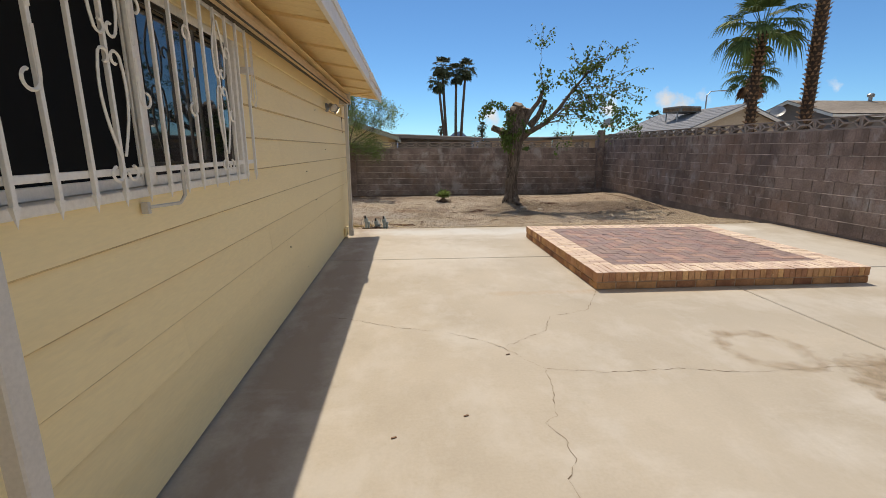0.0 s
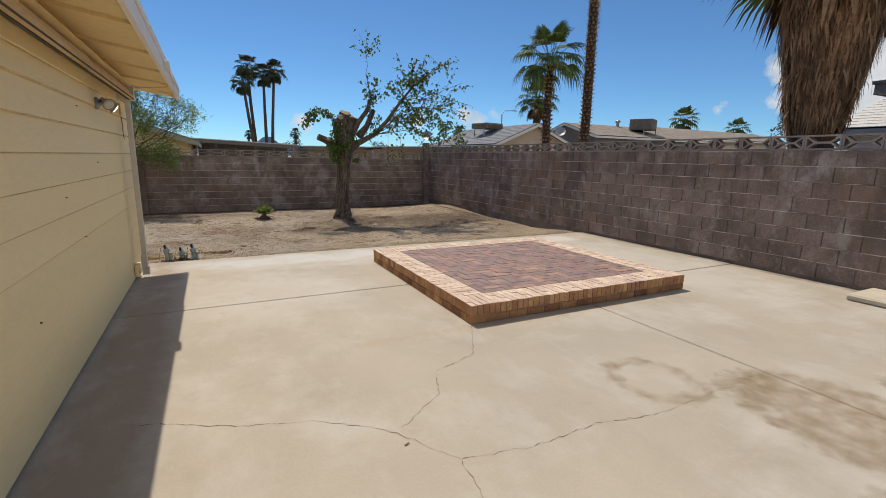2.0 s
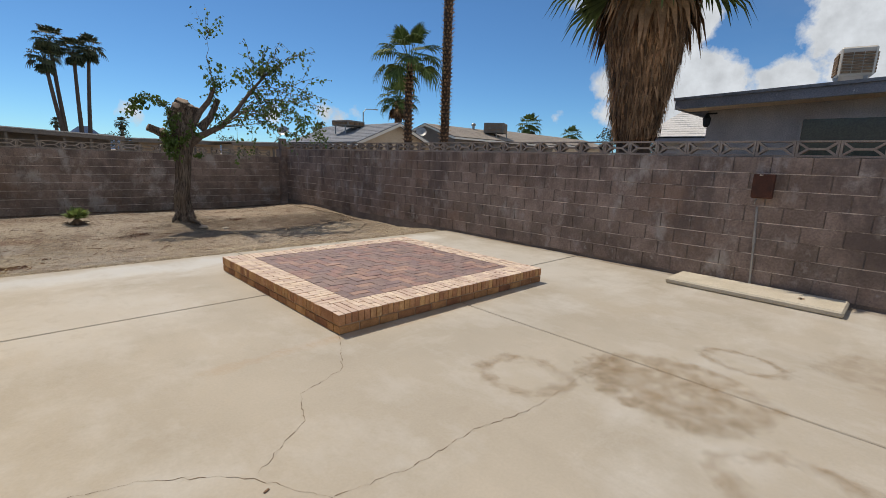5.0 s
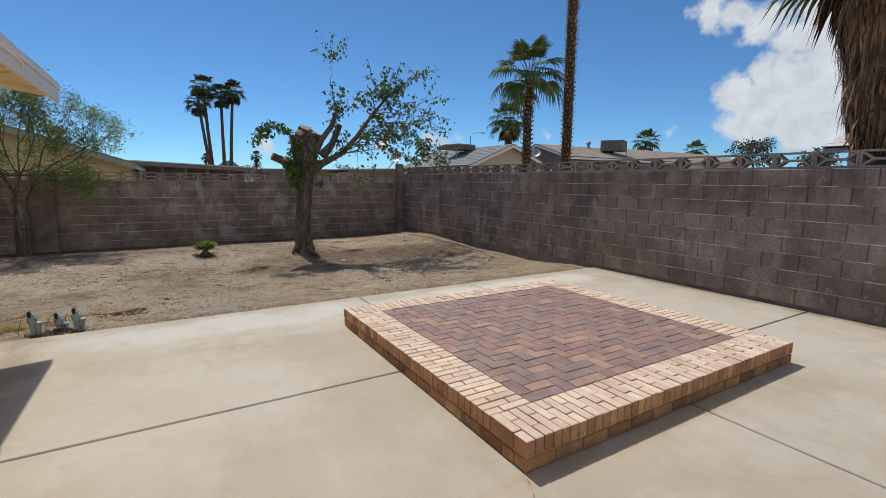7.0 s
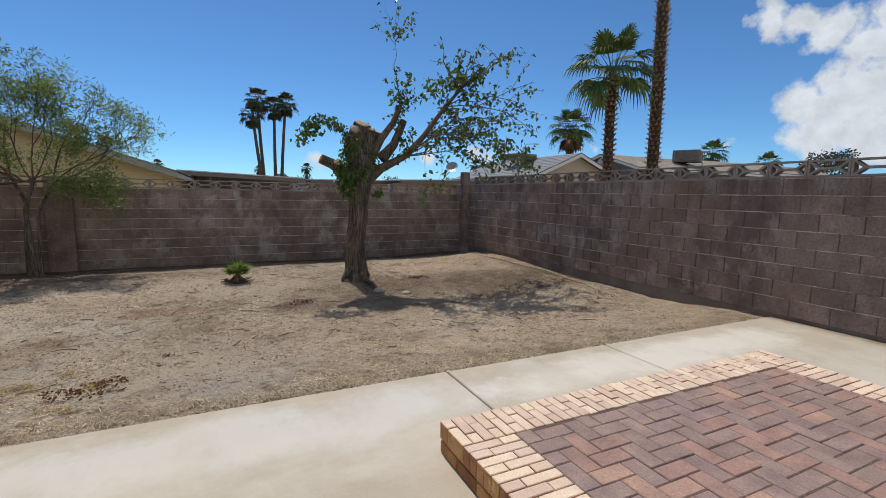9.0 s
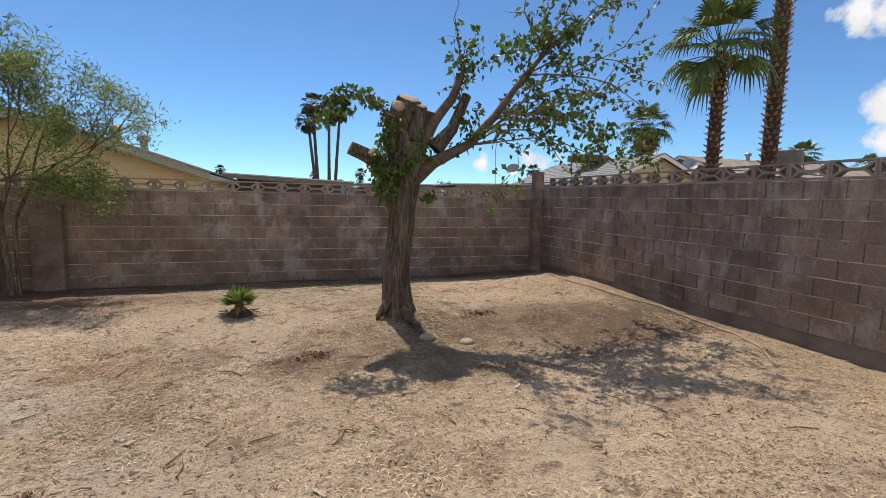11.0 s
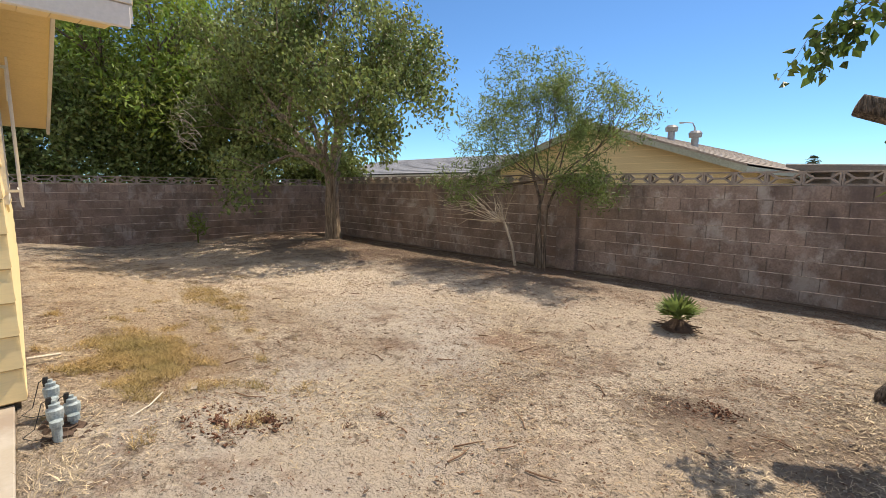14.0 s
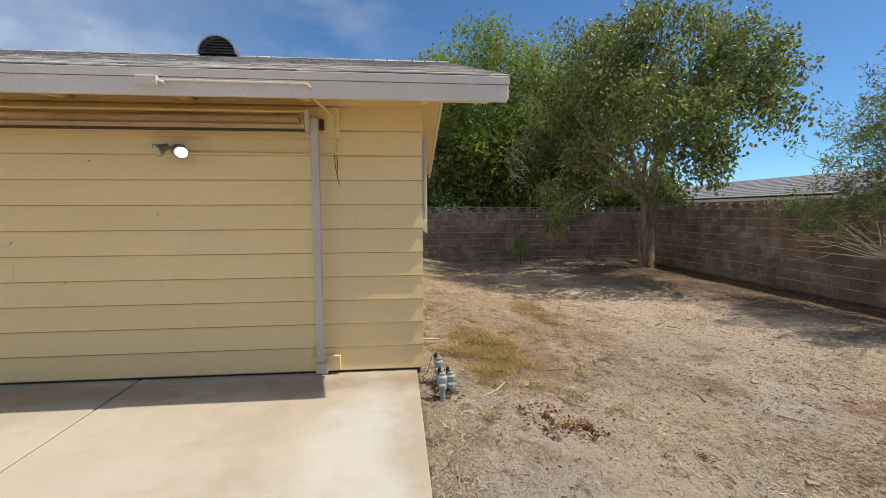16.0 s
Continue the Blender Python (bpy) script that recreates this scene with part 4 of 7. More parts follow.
def build_grille(name, X, ys, zb, zt, label, hearts=1):
    gr = holder(name, (X, (ys[0] + ys[-1]) / 2, zb), label, "security grille")
    for y in ys:
        g = Geo()
        g.box(X - 0.007, X + 0.007, y - 0.007, y + 0.007, zb + 0.045, zt, ch=0.0015)
        g.add([(X - 0.007, y - 0.012, zb + 0.055), (X + 0.007, y - 0.012, zb + 0.055), (X + 0.007, y + 0.012, zb + 0.055), (X - 0.007, y + 0.012, zb + 0.055), (X, y, zb)],
              [(0, 3, 2, 1), (0, 1, 4), (1, 2, 4), (2, 3, 4), (3, 0, 4)])
        g.make("bar", M["white"], gr)
    for z in (zb + 0.115, zt - 0.05):
        g = Geo()
        g.box(X - 0.019, X - 0.008, ys[0] - 0.01, ys[-1] + 0.01, z - 0.011, z + 0.011, ch=0.0015)
        g.make("rail", M["white"], gr)
    # heart-and-scroll ornaments
    zc = (zb + zt) / 2 + 0.06
    for i, y in enumerate(ys):
        if i % 6 == hearts:
            g = Geo()
            for s in (1, -1):
                for u in (1, -1):
                    pts = []
                    for k in range(9):
                        q = k / 8
                        pts.append((X + 0.010, y + s * (0.012 + 0.055 * math.sin(q * math.pi * 0.72)), zc + u * (0.045 + (0.30 if u < 0 else 0.24) * (1 - q))))
                    cy, cz = pts[-1][1], pts[-1][2]
                    for k in range(1, 12):
                        a = k / 11 * 1.6 * math.pi
                        r = 0.028 * (1 - 0.5 * k / 11)
                        pts.append((X + 0.010, cy - s * (0.028 - r * math.cos(a)), cz - u * (r * math.sin(a))))
                    g.tube(pts, 0.0055, 4)
                    pts = []
                    if u < 0:
                        for k in range(10):
                            a = k / 9 * 1.5 * math.pi
                            r = 0.032 * (1 - 0.45 * k / 9)
                            pts.append((X + 0.010, y + s * (0.012 + 0.032 - r * math.cos(a)), zb + 0.115 - r * math.sin(a)))
                        g.tube(pts, 0.0055, 4)
            g.make("scroll_ornament", M["white"], gr)
        elif i % 3 == (hearts + 1) % 3:
            g = Geo()
            for u in (1, -1):
                s = 1 if i == 8 else -1
                pts = [(X + 0.009, y, zc + u * 0.02), (X + 0.009, y, zc + u * 0.13)]
                for k in range(12):
                    a = k / 11 * 1.45 * math.pi
                    r = 0.034 * (1 - 0.4 * k / 11)
                    pts.append((X + 0.009, y + s * (0.036 - r * math.cos(a)), zc + u * (0.13 + 0.02 + r * math.sin(a))))
                g.tube(pts, 0.0055, 4)
            g.make("scroll_hook", M["white"], gr)
    # stand-off brackets
    for y in (1.98, 0.85):
        g = Geo()
        g.tube([(X - 0.012, y, zb + 0.12), (X - 0.012, y, zb + 0.0), (X - 0.02, y - 0.03, zb - 0.03), (HX + 0.03, y - 0.13, zb - 0.035)], 0.0075, 6)
        g.box(HX + 0.004, HX + 0.03, y - 0.143, y - 0.122, zb - 0.06, zb - 0.015)
        g.make("bracket", M["alu"], gr)
    return gr


YB = [2.865 - 0.1445 * k for k in range(17)]
build_grille("window_grille", HX + 0.12, YB[::-1], 1.21, 2.11, "white wrought-iron security bars with scrolls over the window")


def build_awning():
    aw = holder("retractable_awning", (-0.95, 4.2, 2.14), "rolled-up tan canvas awning on rusty painted brackets under the eave", "awning")
    y0, y1 = 0.6, 7.16
    g = Geo()
    g.box(HX + 0.004, HX + 0.022, y0 - 0.1, 7.42, 2.03, 2.28, ch=0.003)
    g.make("backboard", M["siding"], aw)
    g = Geo()
    g.prism([(HX + 0.022, 2.232), (-0.885, 2.222), (-0.872, 2.21), (-0.872, 2.204), (HX + 0.022, 2.214)], 1, y0, y1 + 0.03)
    g.make("hood", M["soffit"], aw)
    g = Geo()
    n = 60
    ring = 12
    pts = []
    for i in range(n + 1):
        y = y0 + 0.05 + (y1 - y0 - 0.1) * i / n
        pts.append((-0.945 + 0.004 * noise.noise(Vector((y * 2, 0, 0))), y, 2.142 + 0.006 * noise.noise(Vector((y * 1.3, 5, 0)))))
    g.tube(pts, [0.048 + 0.005 * noise.noise(Vector((p[1] * 4, 1, 2))) for p in pts], ring)
    g.make("canvas_roll", M["canvas"], aw, "rolled tan canvas", smooth=True)
    g = Geo()
    g.prism([(-0.905, 2.066), (-0.872, 2.066), (-0.866, 2.074), (-0.866, 2.104), (-0.872, 2.110), (-0.905, 2.096)], 1, y0 + 0.02, y1)
    g.make("front_rail", M["canvas"], aw)
    # Dark strips stand in for the shade in the gap behind the rail.
    g = Geo()
    g.box(-0.93, -0.908, y0 + 0.02, y1, 2.060, 2.070)
    g.box(-0.868, -0.864, y0 + 0.02, y1, 2.060, 2.072)
    g.make("dark_slot", M["groove"], aw, "dark strip painted for the shaded slot under the rolled canvas")
    for y in (y1 + 0.005, y0 - 0.06):
        g = Geo()
        g.box(HX + 0.022, -0.86, y, y + 0.035, 2.05, 2.225, ch=0.006)
        g.lathe((-0.93, y + 0.035, 2.15), [(0.035, 0), (0.035, 0.02), (0.012, 0.025)], 12, axis=Matrix.Rotation(radians(-90), 3, "X"))
        g.make("end_bracket", M["alu"], aw)
        g = Geo()
        g.box(HX + 0.023, -0.96, y + 0.08, y + 0.13, 2.09, 2.17, ch=0.004)
        g.make("motor_cap", M["rust"], aw)
    for y, dx in ((7.245, 0.0), (0.985, 0.052)):
        g = Geo()
        lean = 0.0
        g.box(-0.965 + dx, -0.915 + dx, y - 0.05, y + 0.015, 0.14, 2.17, ch=0.005)
        for z in (2.13, 2.08, 0.22, 0.18):
            g.lathe((-0.915 + dx, y - 0.02, z), [(0.006, 0), (0.006, 0.004), (0.003, 0.006)], 8, axis=Matrix.Rotation(radians(90), 3, "Y"))
        g.make("support_arm", M["alu"], aw, "white aluminium support arm")
        g = Geo()
        g.box(-0.975, -0.905 + dx, y - 0.055, y + 0.04, 0.045, 0.13, ch=0.003)
        g.box(-0.975 + dx, -0.935 + dx, y - 0.055, y + 0.0, 0.13, 0.28)
        g.make("foot_bracket", M["alu"], aw)
        g = Geo()
        g.box(HX + 0.009, -1.005, y - 0.11, y + 0.14, 0.035, 0.165, ch=0.004)
        g.lathe((-1.005, y + 0.09, 0.075), [(0.014, 0), (0.014, 0.004), (0.006, 0.006)], 10, axis=Matrix.Rotation(radians(90), 3, "Y"))
        g.make("foot_block", M["siding"], aw)


build_awning()


def build_lamp():
    la = holder("flood_light", (HX, 6.12, 1.90), "twin-head grey outdoor flood light on the yellow siding, one bulb lit", "outdoor light")
    g = Geo()
    q = Matrix.Rotation(radians(90), 3, "Y")
    g.lathe((HX, 6.12, 1.915), [(0.055, 0), (0.055, 0.02), (0.035, 0.035)], 16, axis=q)
    g.make("base", M["metalgrey"], la)
    for (dy, dz, d, glow) in ((0.10, 0.0, Vector((0.75, 0.25, -0.55)), True), (-0.12, 0.01, Vector((0.62, -0.62, -0.48)), False)):
        g = Geo()
        a = d.normalized().to_track_quat("Z", "Y").to_matrix()
        o = Vector((HX + 0.075, 6.12 + dy * 0.55, 1.925 + dz))
        g.tube([(HX + 0.03, 6.12, 1.92), o], 0.016, 8)
        g.lathe(o, [(0.022, -0.02), (0.028, 0.0), (0.034, 0.035), (0.052, 0.065), (0.056, 0.075), (0.050, 0.075), (0.046, 0.066)], 16, axis=a)
        h = g.make("head", M["metalgrey"], la, smooth=True)
        g = Geo()
        g.lathe(o, [(0.02, 0.03), (0.047, 0.066), (0.040, 0.080), (0.022, 0.088), (0.004, 0.091)], 16, axis=a)
        g.make("bulb", M["glow"] if glow else M["pvc"], h, "lit bulb" if glow else "unlit bulb", smooth=True)
    co = holder("conduit", (HX, 7.3, 1.9), "thin cream conduit from the flood light to a fascia junction box", "conduit")
    g = Geo()
    x = HX + 0.014
    g.tube([(x, 6.20, 1.897), (x, 7.34, 1.893), (x, 7.375, 1.90), (x, 7.382, 1.935), (x, 7.382, 2.14), (x + 0.03, 7.375, 2.20), (-0.56, 7.30, 2.235), (-0.53, 7.29, 2.26), (-0.475, 7.285, 2.29), (-0.472, 7.27, 2.312), (-0.472, 7.23, 2.318)], 0.0105, 7)
    g.make("pipe", M["soffit"], co, smooth=True)
    g = Geo()
    g.tube([(-0.472, 7.24, 2.318), (-0.472, 6.30, 2.322)], 0.009, 7)
    for y in (7.15, 6.5):
        g.box(-0.486, -0.461, y, y + 0.02, 2.306, 2.332)
    g.make("fascia_pipe", M["fascia"], co)
    g = Geo()
    g.box(-0.484, -0.44, 6.13, 6.27, 2.285, 2.345, ch=0.004)
    g.tube([(-0.46, 6.27, 2.315), (-0.46, 6.31, 2.30)], 0.012, 8)
    g.make("junction_box", M["fascia"], co)
    g = Geo()
    g.tube([(x, 7.39, 1.885), (x + 0.004, 7.395, 1.80), (x, 7.385, 1.72)], 0.003, 5)
    g.tube([(x, 7.37, 1.885), (x + 0.006, 7.378, 1.78), (x, 7.40, 1.66), (x + 0.01, 7.41, 1.64)], 0.003, 5)
    g.make("loose_wire", M["rust"], co)
    wi = holder("hanging_wires", (HX, 3.15, 2.0), "a bundle of loose thin wires hanging by the window", "cable")
    g = Geo()
    for k in range(3):
        g.tube([(HX + 0.07, 3.10 + k * 0.02, 2.06), (HX + 0.075, 3.09 + k * 0.015, 1.9), (HX + 0.07 + k * 0.008, 3.06 + k * 0.03, 1.72), (HX + 0.075, 3.1 + 0.01 * k, 1.66)], 0.0028, 5)
    g.box(HX + 0.002, HX + 0.07, 3.085, 3.135, 1.86, 1.90)
    g.make("wire", M["fascia"], wi)


build_lamp()


def build_north_window():
    win = tagged(new("window_2"), "small window in the gable end with a white frame", "window", kind="structure")
    g = Geo()
    a, b, z0, z1 = -3.7, -2.05, 1.25, 2.15
    y = HN + 0.006
    for q in ((a - 0.05, b + 0.05, z0 - 0.05, z0), (a - 0.05, b + 0.05, z1, z1 + 0.05), (a - 0.05, a, z0, z1), (b, b + 0.05, z0, z1)):
        g.box(q[0], q[1], y - 0.03, y + 0.015, q[2], q[3])
    g.make("window_frame", M["white"], win)
    g = Geo()
    g.box(a, b, y - 0.022, y - 0.012, z0, z1)
    g.make("pane", M["glassdark"], win)
    gr = holder("window_grille", (-2.9, HN + 0.1, 1.2), "white security bars over the gable-end window", "security grille")
    k = b + 0.1
    while k > a - 0.15:
        g = Geo()
        g.box(k - 0.007, k + 0.007, HN + 0.085, HN + 0.099, 1.18, 2.25)
        g.make("bar", M["white"], gr)
        k -= 0.145
    for z in (1.3, 2.18):
        g = Geo()
        g.box(a - 0.1, b + 0.11, HN + 0.075, HN + 0.084, z - 0.01, z + 0.01)
        g.box(b + 0.08, b + 0.095, HN + 0.004, HN + 0.084, z - 0.01, z + 0.01)
        g.make("rail", M["white"], gr)


build_north_window()


# ---- the raised brick platform ----
PX0, PX1, PY0, PY1, PZ = 1.855, 4.815, 4.235, 7.035, 0.185
FX0, FX1, FY0, FY1 = 2.165, 4.505, 4.545, 6.765
CAP = 0.105


def build_platform():
    pf = holder("brick_platform", ((PX0 + PX1) / 2, (PY0 + PY1) / 2, 0.0), "low square brick platform, buff border, dark red herringbone pavers", "brick platform")
    g = Geo()
    g.box(PX0 + 0.012, PX1 - 0.012, PY0 + 0.012, PY1 - 0.012, 0.001, PZ - 0.014)
    g.make("mortar_bed", M["bmortar"], pf)
    g = Geo()
    g.box(FX0 - 0.004, FX1 + 0.004, FY0 - 0.004, FY1 + 0.004, PZ - 0.014, PZ - 0.009)
    g.make("sand_bed", M["sand"], pf)
    # stretcher course
    s = 0.205
    hz = PZ - CAP
    for side in range(4):
        L = (PX1 - PX0) if side in (0, 2) else (PY1 - PY0)
        n = round(L / s)
        w = L / n
        for k in range(n):
            c = (k + 0.5) * w
            j = R.uniform(-0.002, 0.002)
            if side == 0:
                at, rz = (PX0 + c, PY0 + 0.05 + j, hz / 2), 0
            elif side == 2:
                at, rz = (PX0 + c, PY1 - 0.05 + j, hz / 2), 0
            elif side == 1:
                at, rz = (PX0 + 0.05 + j, PY0 + c, hz / 2), radians(90)
            else:
                at, rz = (PX1 - 0.05 + j, PY0 + c, hz / 2), radians(90)
            if side in (1, 3) and (k == 0 or k == n - 1):
                wb = w - 0.094 - 0.013
                yb = PY0 + (0.094 + w) / 2 + 0.003 if k == 0 else PY1 - (0.094 + w) / 2 - 0.003
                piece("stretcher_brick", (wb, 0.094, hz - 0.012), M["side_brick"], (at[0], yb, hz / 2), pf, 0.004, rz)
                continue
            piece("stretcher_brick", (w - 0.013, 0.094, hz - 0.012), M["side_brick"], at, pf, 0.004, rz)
    # cap bricks: full length outside and half bats inside, by turns
    bd = FX0 - PX0
    p = 0.0645
    for side in range(4):
        if side in (0, 2):
            a0, a1 = PX0, PX1
        else:
            a0, a1 = PY0 + bd, PY1 - (PY1 - FY1)
        n = round((a1 - a0) / p)
        w = (a1 - a0) / n
        for k in range(n):
            c = a0 + (k + 0.5) * w
            depth = bd if side in (0, 1) else (PX1 - FX1 if side == 3 else PY1 - FY1)
            corner = side in (0, 2) and (c < PX0 + bd or c > PX1 - bd)
            parts = ((0.0, depth * 0.655), (depth * 0.655, depth)) if k % 2 else ((0.0, depth * 0.345), (depth * 0.345, depth))
            for q0, q1 in parts:
                m, dl = (q0 + q1) / 2, q1 - q0 - 0.006
                top = PZ + R.uniform(-0.0025, 0.0025)
                zc = top - CAP / 2
                if side == 0:
                    at, rz = (c, PY0 + m, zc), 0
                elif side == 2:
                    at, rz = (c, PY1 - m, zc), 0
                elif side == 1:
                    at, rz = (PX0 + m, c, zc), radians(-90)
                else:
                    at, rz = (PX1 - m, c, zc), radians(90)
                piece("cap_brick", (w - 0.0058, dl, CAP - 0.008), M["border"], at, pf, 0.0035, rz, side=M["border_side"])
    # herringbone of 4 x 8 inch pavers: rows at right angles to one another
    a = 0.1
    i0 = 0
    for i in range(-4, 30):
        for j in range(-4, 30):
            for kind in (0, 1):
                # unit cell of the herringbone
                if kind == 0 and (i - j) % 4 == 0:
                    x0, y0, w, d = i * a, j * a, 2 * a, a
                elif kind == 1 and (i - j) % 4 == 3:
                    x0, y0, w, d = i * a, j * a, a, 2 * a
                else:
                    continue
                X0, Y0 = FX0 + 0.0 + x0, FY0 + y0
                X1, Y1 = X0 + w, Y0 + d
                cx0, cx1, cy0, cy1 = max(X0, FX0), min(X1, FX1), max(Y0, FY0), min(Y1, FY1)
                if cx1 - cx0 < 0.02 or cy1 - cy0 < 0.02:
                    continue
                z = PZ - 0.004 + R.uniform(-0.003, 0.003)
                piece("paver", (cx1 - cx0 - 0.004, cy1 - cy0 - 0.004, 0.05), M["paver"], ((cx0 + cx1) / 2, (cy0 + cy1) / 2, z - 0.025), pf, 0.0045, 0, (R.uniform(-.006, .006), R.uniform(-.006, .006)))


build_platform()


# ---- trees ----
def leaf_shape(g, at, d, up, L, W, fold=0.25, mi=0):
    d = d.normalized()
    s = d.cross(up)
    if s.length < 1e-3:
        s = Vector((1, 0, 0))
    s.normalize()
    u = s.cross(d)
    a = at
    g.add([a, a + d * L * 0.4 + s * W / 2 + u * fold * W, a + d * L, a + d * L * 0.4 - s * W / 2 + u * fold * W, a + d * L * 0.45],
          [(0, 1, 4), (1, 2, 4), (2, 3, 4), (3, 0, 4)], mi)


def rand_dir(r):
    while True:
        v = Vector((r.uniform(-1, 1), r.uniform(-1, 1), r.uniform(-1, 1)))
        if 0.1 < v.length < 1:
            return v.normalized()


def wander(a, b, n, amt, r):
    """A slightly crooked way from a to b."""
    a, b = Vector(a), Vector(b)
    pts = [a]
    for i in range(1, n):
        pts.append(a.lerp(b, i / n) + rand_dir(r) * amt * (b - a).length)
    return pts + [b]


def leafy_shoot(gw, gl, a, b, r, leaves, L, W, r0=0.008, sag=0.0, sub=3):
    """A thin shoot with side twigs and leaves hanging from it."""
    pts = wander(a, b, 5, 0.05, r)
    if sag:
        for i, p in enumerate(pts):
            p.z += sag * math.sin(math.pi * i / (len(pts) - 1))
    gw.tube(pts, [r0 * (1 - 0.75 * i / (len(pts) - 1)) for i in range(len(pts))], 5, caps=False)
    ln = (pts[-1] - pts[0]).length
    for k in range(leaves):
        t = r.random() ** 0.7
        i = min(int(t * (len(pts) - 1)), len(pts) - 2)
        p = pts[i].lerp(pts[i + 1], t * (len(pts) - 1) - i)
        q = p + rand_dir(r) * r.uniform(0.02, 0.14)
        d = (rand_dir(r) + Vector((0, 0, -0.9))).normalized()
        leaf_shape(gl, q, d, rand_dir(r), L * r.uniform(0.6, 1.2), W * r.uniform(0.7, 1.15))
    for k in range(sub):
        t = r.uniform(0.25, 0.95)
        i = min(int(t * (len(pts) - 1)), len(pts) - 2)
        p = pts[i]
        q = p + (rand_dir(r) + (b_dir(pts) * 0.6)).normalized() * ln * r.uniform(0.15, 0.4)
        gw.tube([p, p.lerp(q, 0.5) + rand_dir(r) * 0.02, q], [r0 * 0.5, r0 * 0.35, r0 * 0.15], 4, caps=False)
        for m in range(max(2, leaves // 5)):
            s = p.lerp(q, r.uniform(0.3, 1))
            leaf_shape(gl, s + rand_dir(r) * 0.03, (rand_dir(r) + Vector((0, 0, -0.9))), rand_dir(r), L * r.uniform(0.6, 1.1), W * r.uniform(0.7, 1.1))


def b_dir(pts):
    return (pts[-1] - pts[0]).normalized()


def build_mulberry():
    r = random.Random(11)
    tr = holder("pollarded_tree", (2.85, 12.5, -0.06), "heavily cut-back old tree with furrowed trunk, sawn stumps, leafy shoots", "tree")
    Y = 12.55
    g = Geo()
    tz = [-0.2, -0.08, 0.05, 0.25, 0.5, 0.9, 1.3, 1.6, 1.85, 2.05]
    tx = [2.88, 2.875, 2.86, 2.845, 2.83, 2.88, 2.91, 2.94, 2.97, 2.99]
    tr_r = [0.25, 0.21, 0.18, 0.162, 0.152, 0.142, 0.145, 0.168, 0.205, 0.19]
    n = 72
    vs, fs = [], []
    steps = 70
    for i in range(steps + 1):
        q = i / steps * (len(tz) - 1)
        k = min(int(q), len(tz) - 2)
        f = q - k
        z, x, rad = [a[k] * (1 - f) + a[k + 1] * f for a in (tz, tx, tr_r)]
        for m in range(n):
            a = 2 * math.pi * m / n
            fl = 1 + 0.10 * math.sin(a * 3 + 0.6) * (1 + max(0, 0.3 - z) * 2.5) + 0.07 * math.sin(a * 7 + z * 2) + 0.05 * math.sin(a * 11 - z * 3)
            fl += 0.10 * noise.noise(Vector((math.cos(a) * 3, math.sin(a) * 3, z * 1.6))) + 0.11 * abs(noise.noise(Vector((math.cos(a) * 9, math.sin(a) * 9, z * 1.5)))) - 0.04
            vs.append((x + rad * fl * math.cos(a), Y + rad * fl * math.sin(a), z))
    for i in range(steps):
        for m in range(n):
            fs.append((i * n + m, i * n + (m + 1) % n, (i + 1) * n + (m + 1) % n, (i + 1) * n + m))
    g.add(vs, fs)
    # surface roots
    for a, L in ((radians(205), 0.10), (radians(278), 0.42), (radians(80), 0.2)):
        d = Vector((math.cos(a), math.sin(a), 0))
        b = Vector((2.87, Y, 0))
        g.tube([b + d * 0.10 + Vector((0, 0, 0.20)), b + d * 0.22 + Vector((0, 0, 0.05)), b + d * 0.32 + Vector((0, 0, -0.04)), b + d * (0.3 + L * 0.6) + Vector((0.03, 0, -0.06)), b + d * (0.3 + L) + Vector((0.05, 0, -0.14))],
               [0.075, 0.055, 0.036, 0.024, 0.010], 8, rough=0.6)
    g.make("trunk", M["bark"], tr, "thick furrowed trunk", smooth=True)
    # sawn stumps
    for pts, rr in (([(2.93, Y, 1.85), (2.90, Y, 2.2), (2.92, Y - 0.03, 2.42), (2.94, Y - 0.10, 2.56)], [0.17, 0.16, 0.15, 0.14]),
                    ([(2.86, Y - 0.02, 2.1), (2.80, Y - 0.12, 2.36), (2.79, Y - 0.22, 2.44)], [0.12, 0.10, 0.085]),
                    ([(3.0, Y - 0.05, 2.1), (3.06, Y - 0.12, 2.38), (3.07, Y - 0.18, 2.47)], [0.11, 0.08, 0.065]),
                    ([(2.86, Y, 1.8), (2.76, Y - 0.05, 2.2), (2.76, Y - 0.14, 2.36)], [0.13, 0.11, 0.085]),
                    ([(3.0, Y + 0.1, 1.9), (3.2, Y + 0.12, 2.2), (3.24, Y + 0.05, 2.46)], [0.14, 0.12, 0.10]),
                    ([(2.90, Y, 1.58), (2.66, Y - 0.02, 1.76), (2.44, Y - 0.03, 1.88), (2.26, Y - 0.04, 1.955)], [0.12, 0.085, 0.075, 0.070]),
                    ([(2.7, Y, 1.68), (2.58, Y - 0.10, 1.83), (2.50, Y - 0.17, 1.91)], [0.08, 0.07, 0.062]),
                    ([(3.3, Y, 2.0), (3.52, Y, 2.25), (3.60, Y - 0.02, 2.45), (3.70, Y - 0.03, 2.68)], [0.10, 0.075, 0.065, 0.055])):
        g = Geo()
        g.tube(pts, rr, 20, rough=0.35, mi=0, caps=False)
        e, dd = Vector(pts[-1]), (Vector(pts[-1]) - Vector(pts[-2])).normalized()
        g.tube([e - dd * 0.006, e + dd * 0.003, e + dd * 0.007], [rr[-1] * 0.96, rr[-1] * 0.93, rr[-1] * 0.55], 20, rough=0.35, mi=1)
        g.make("sawn_stump", None, tr, mats=[M["bark"], M["cutwood"]], smooth=True)
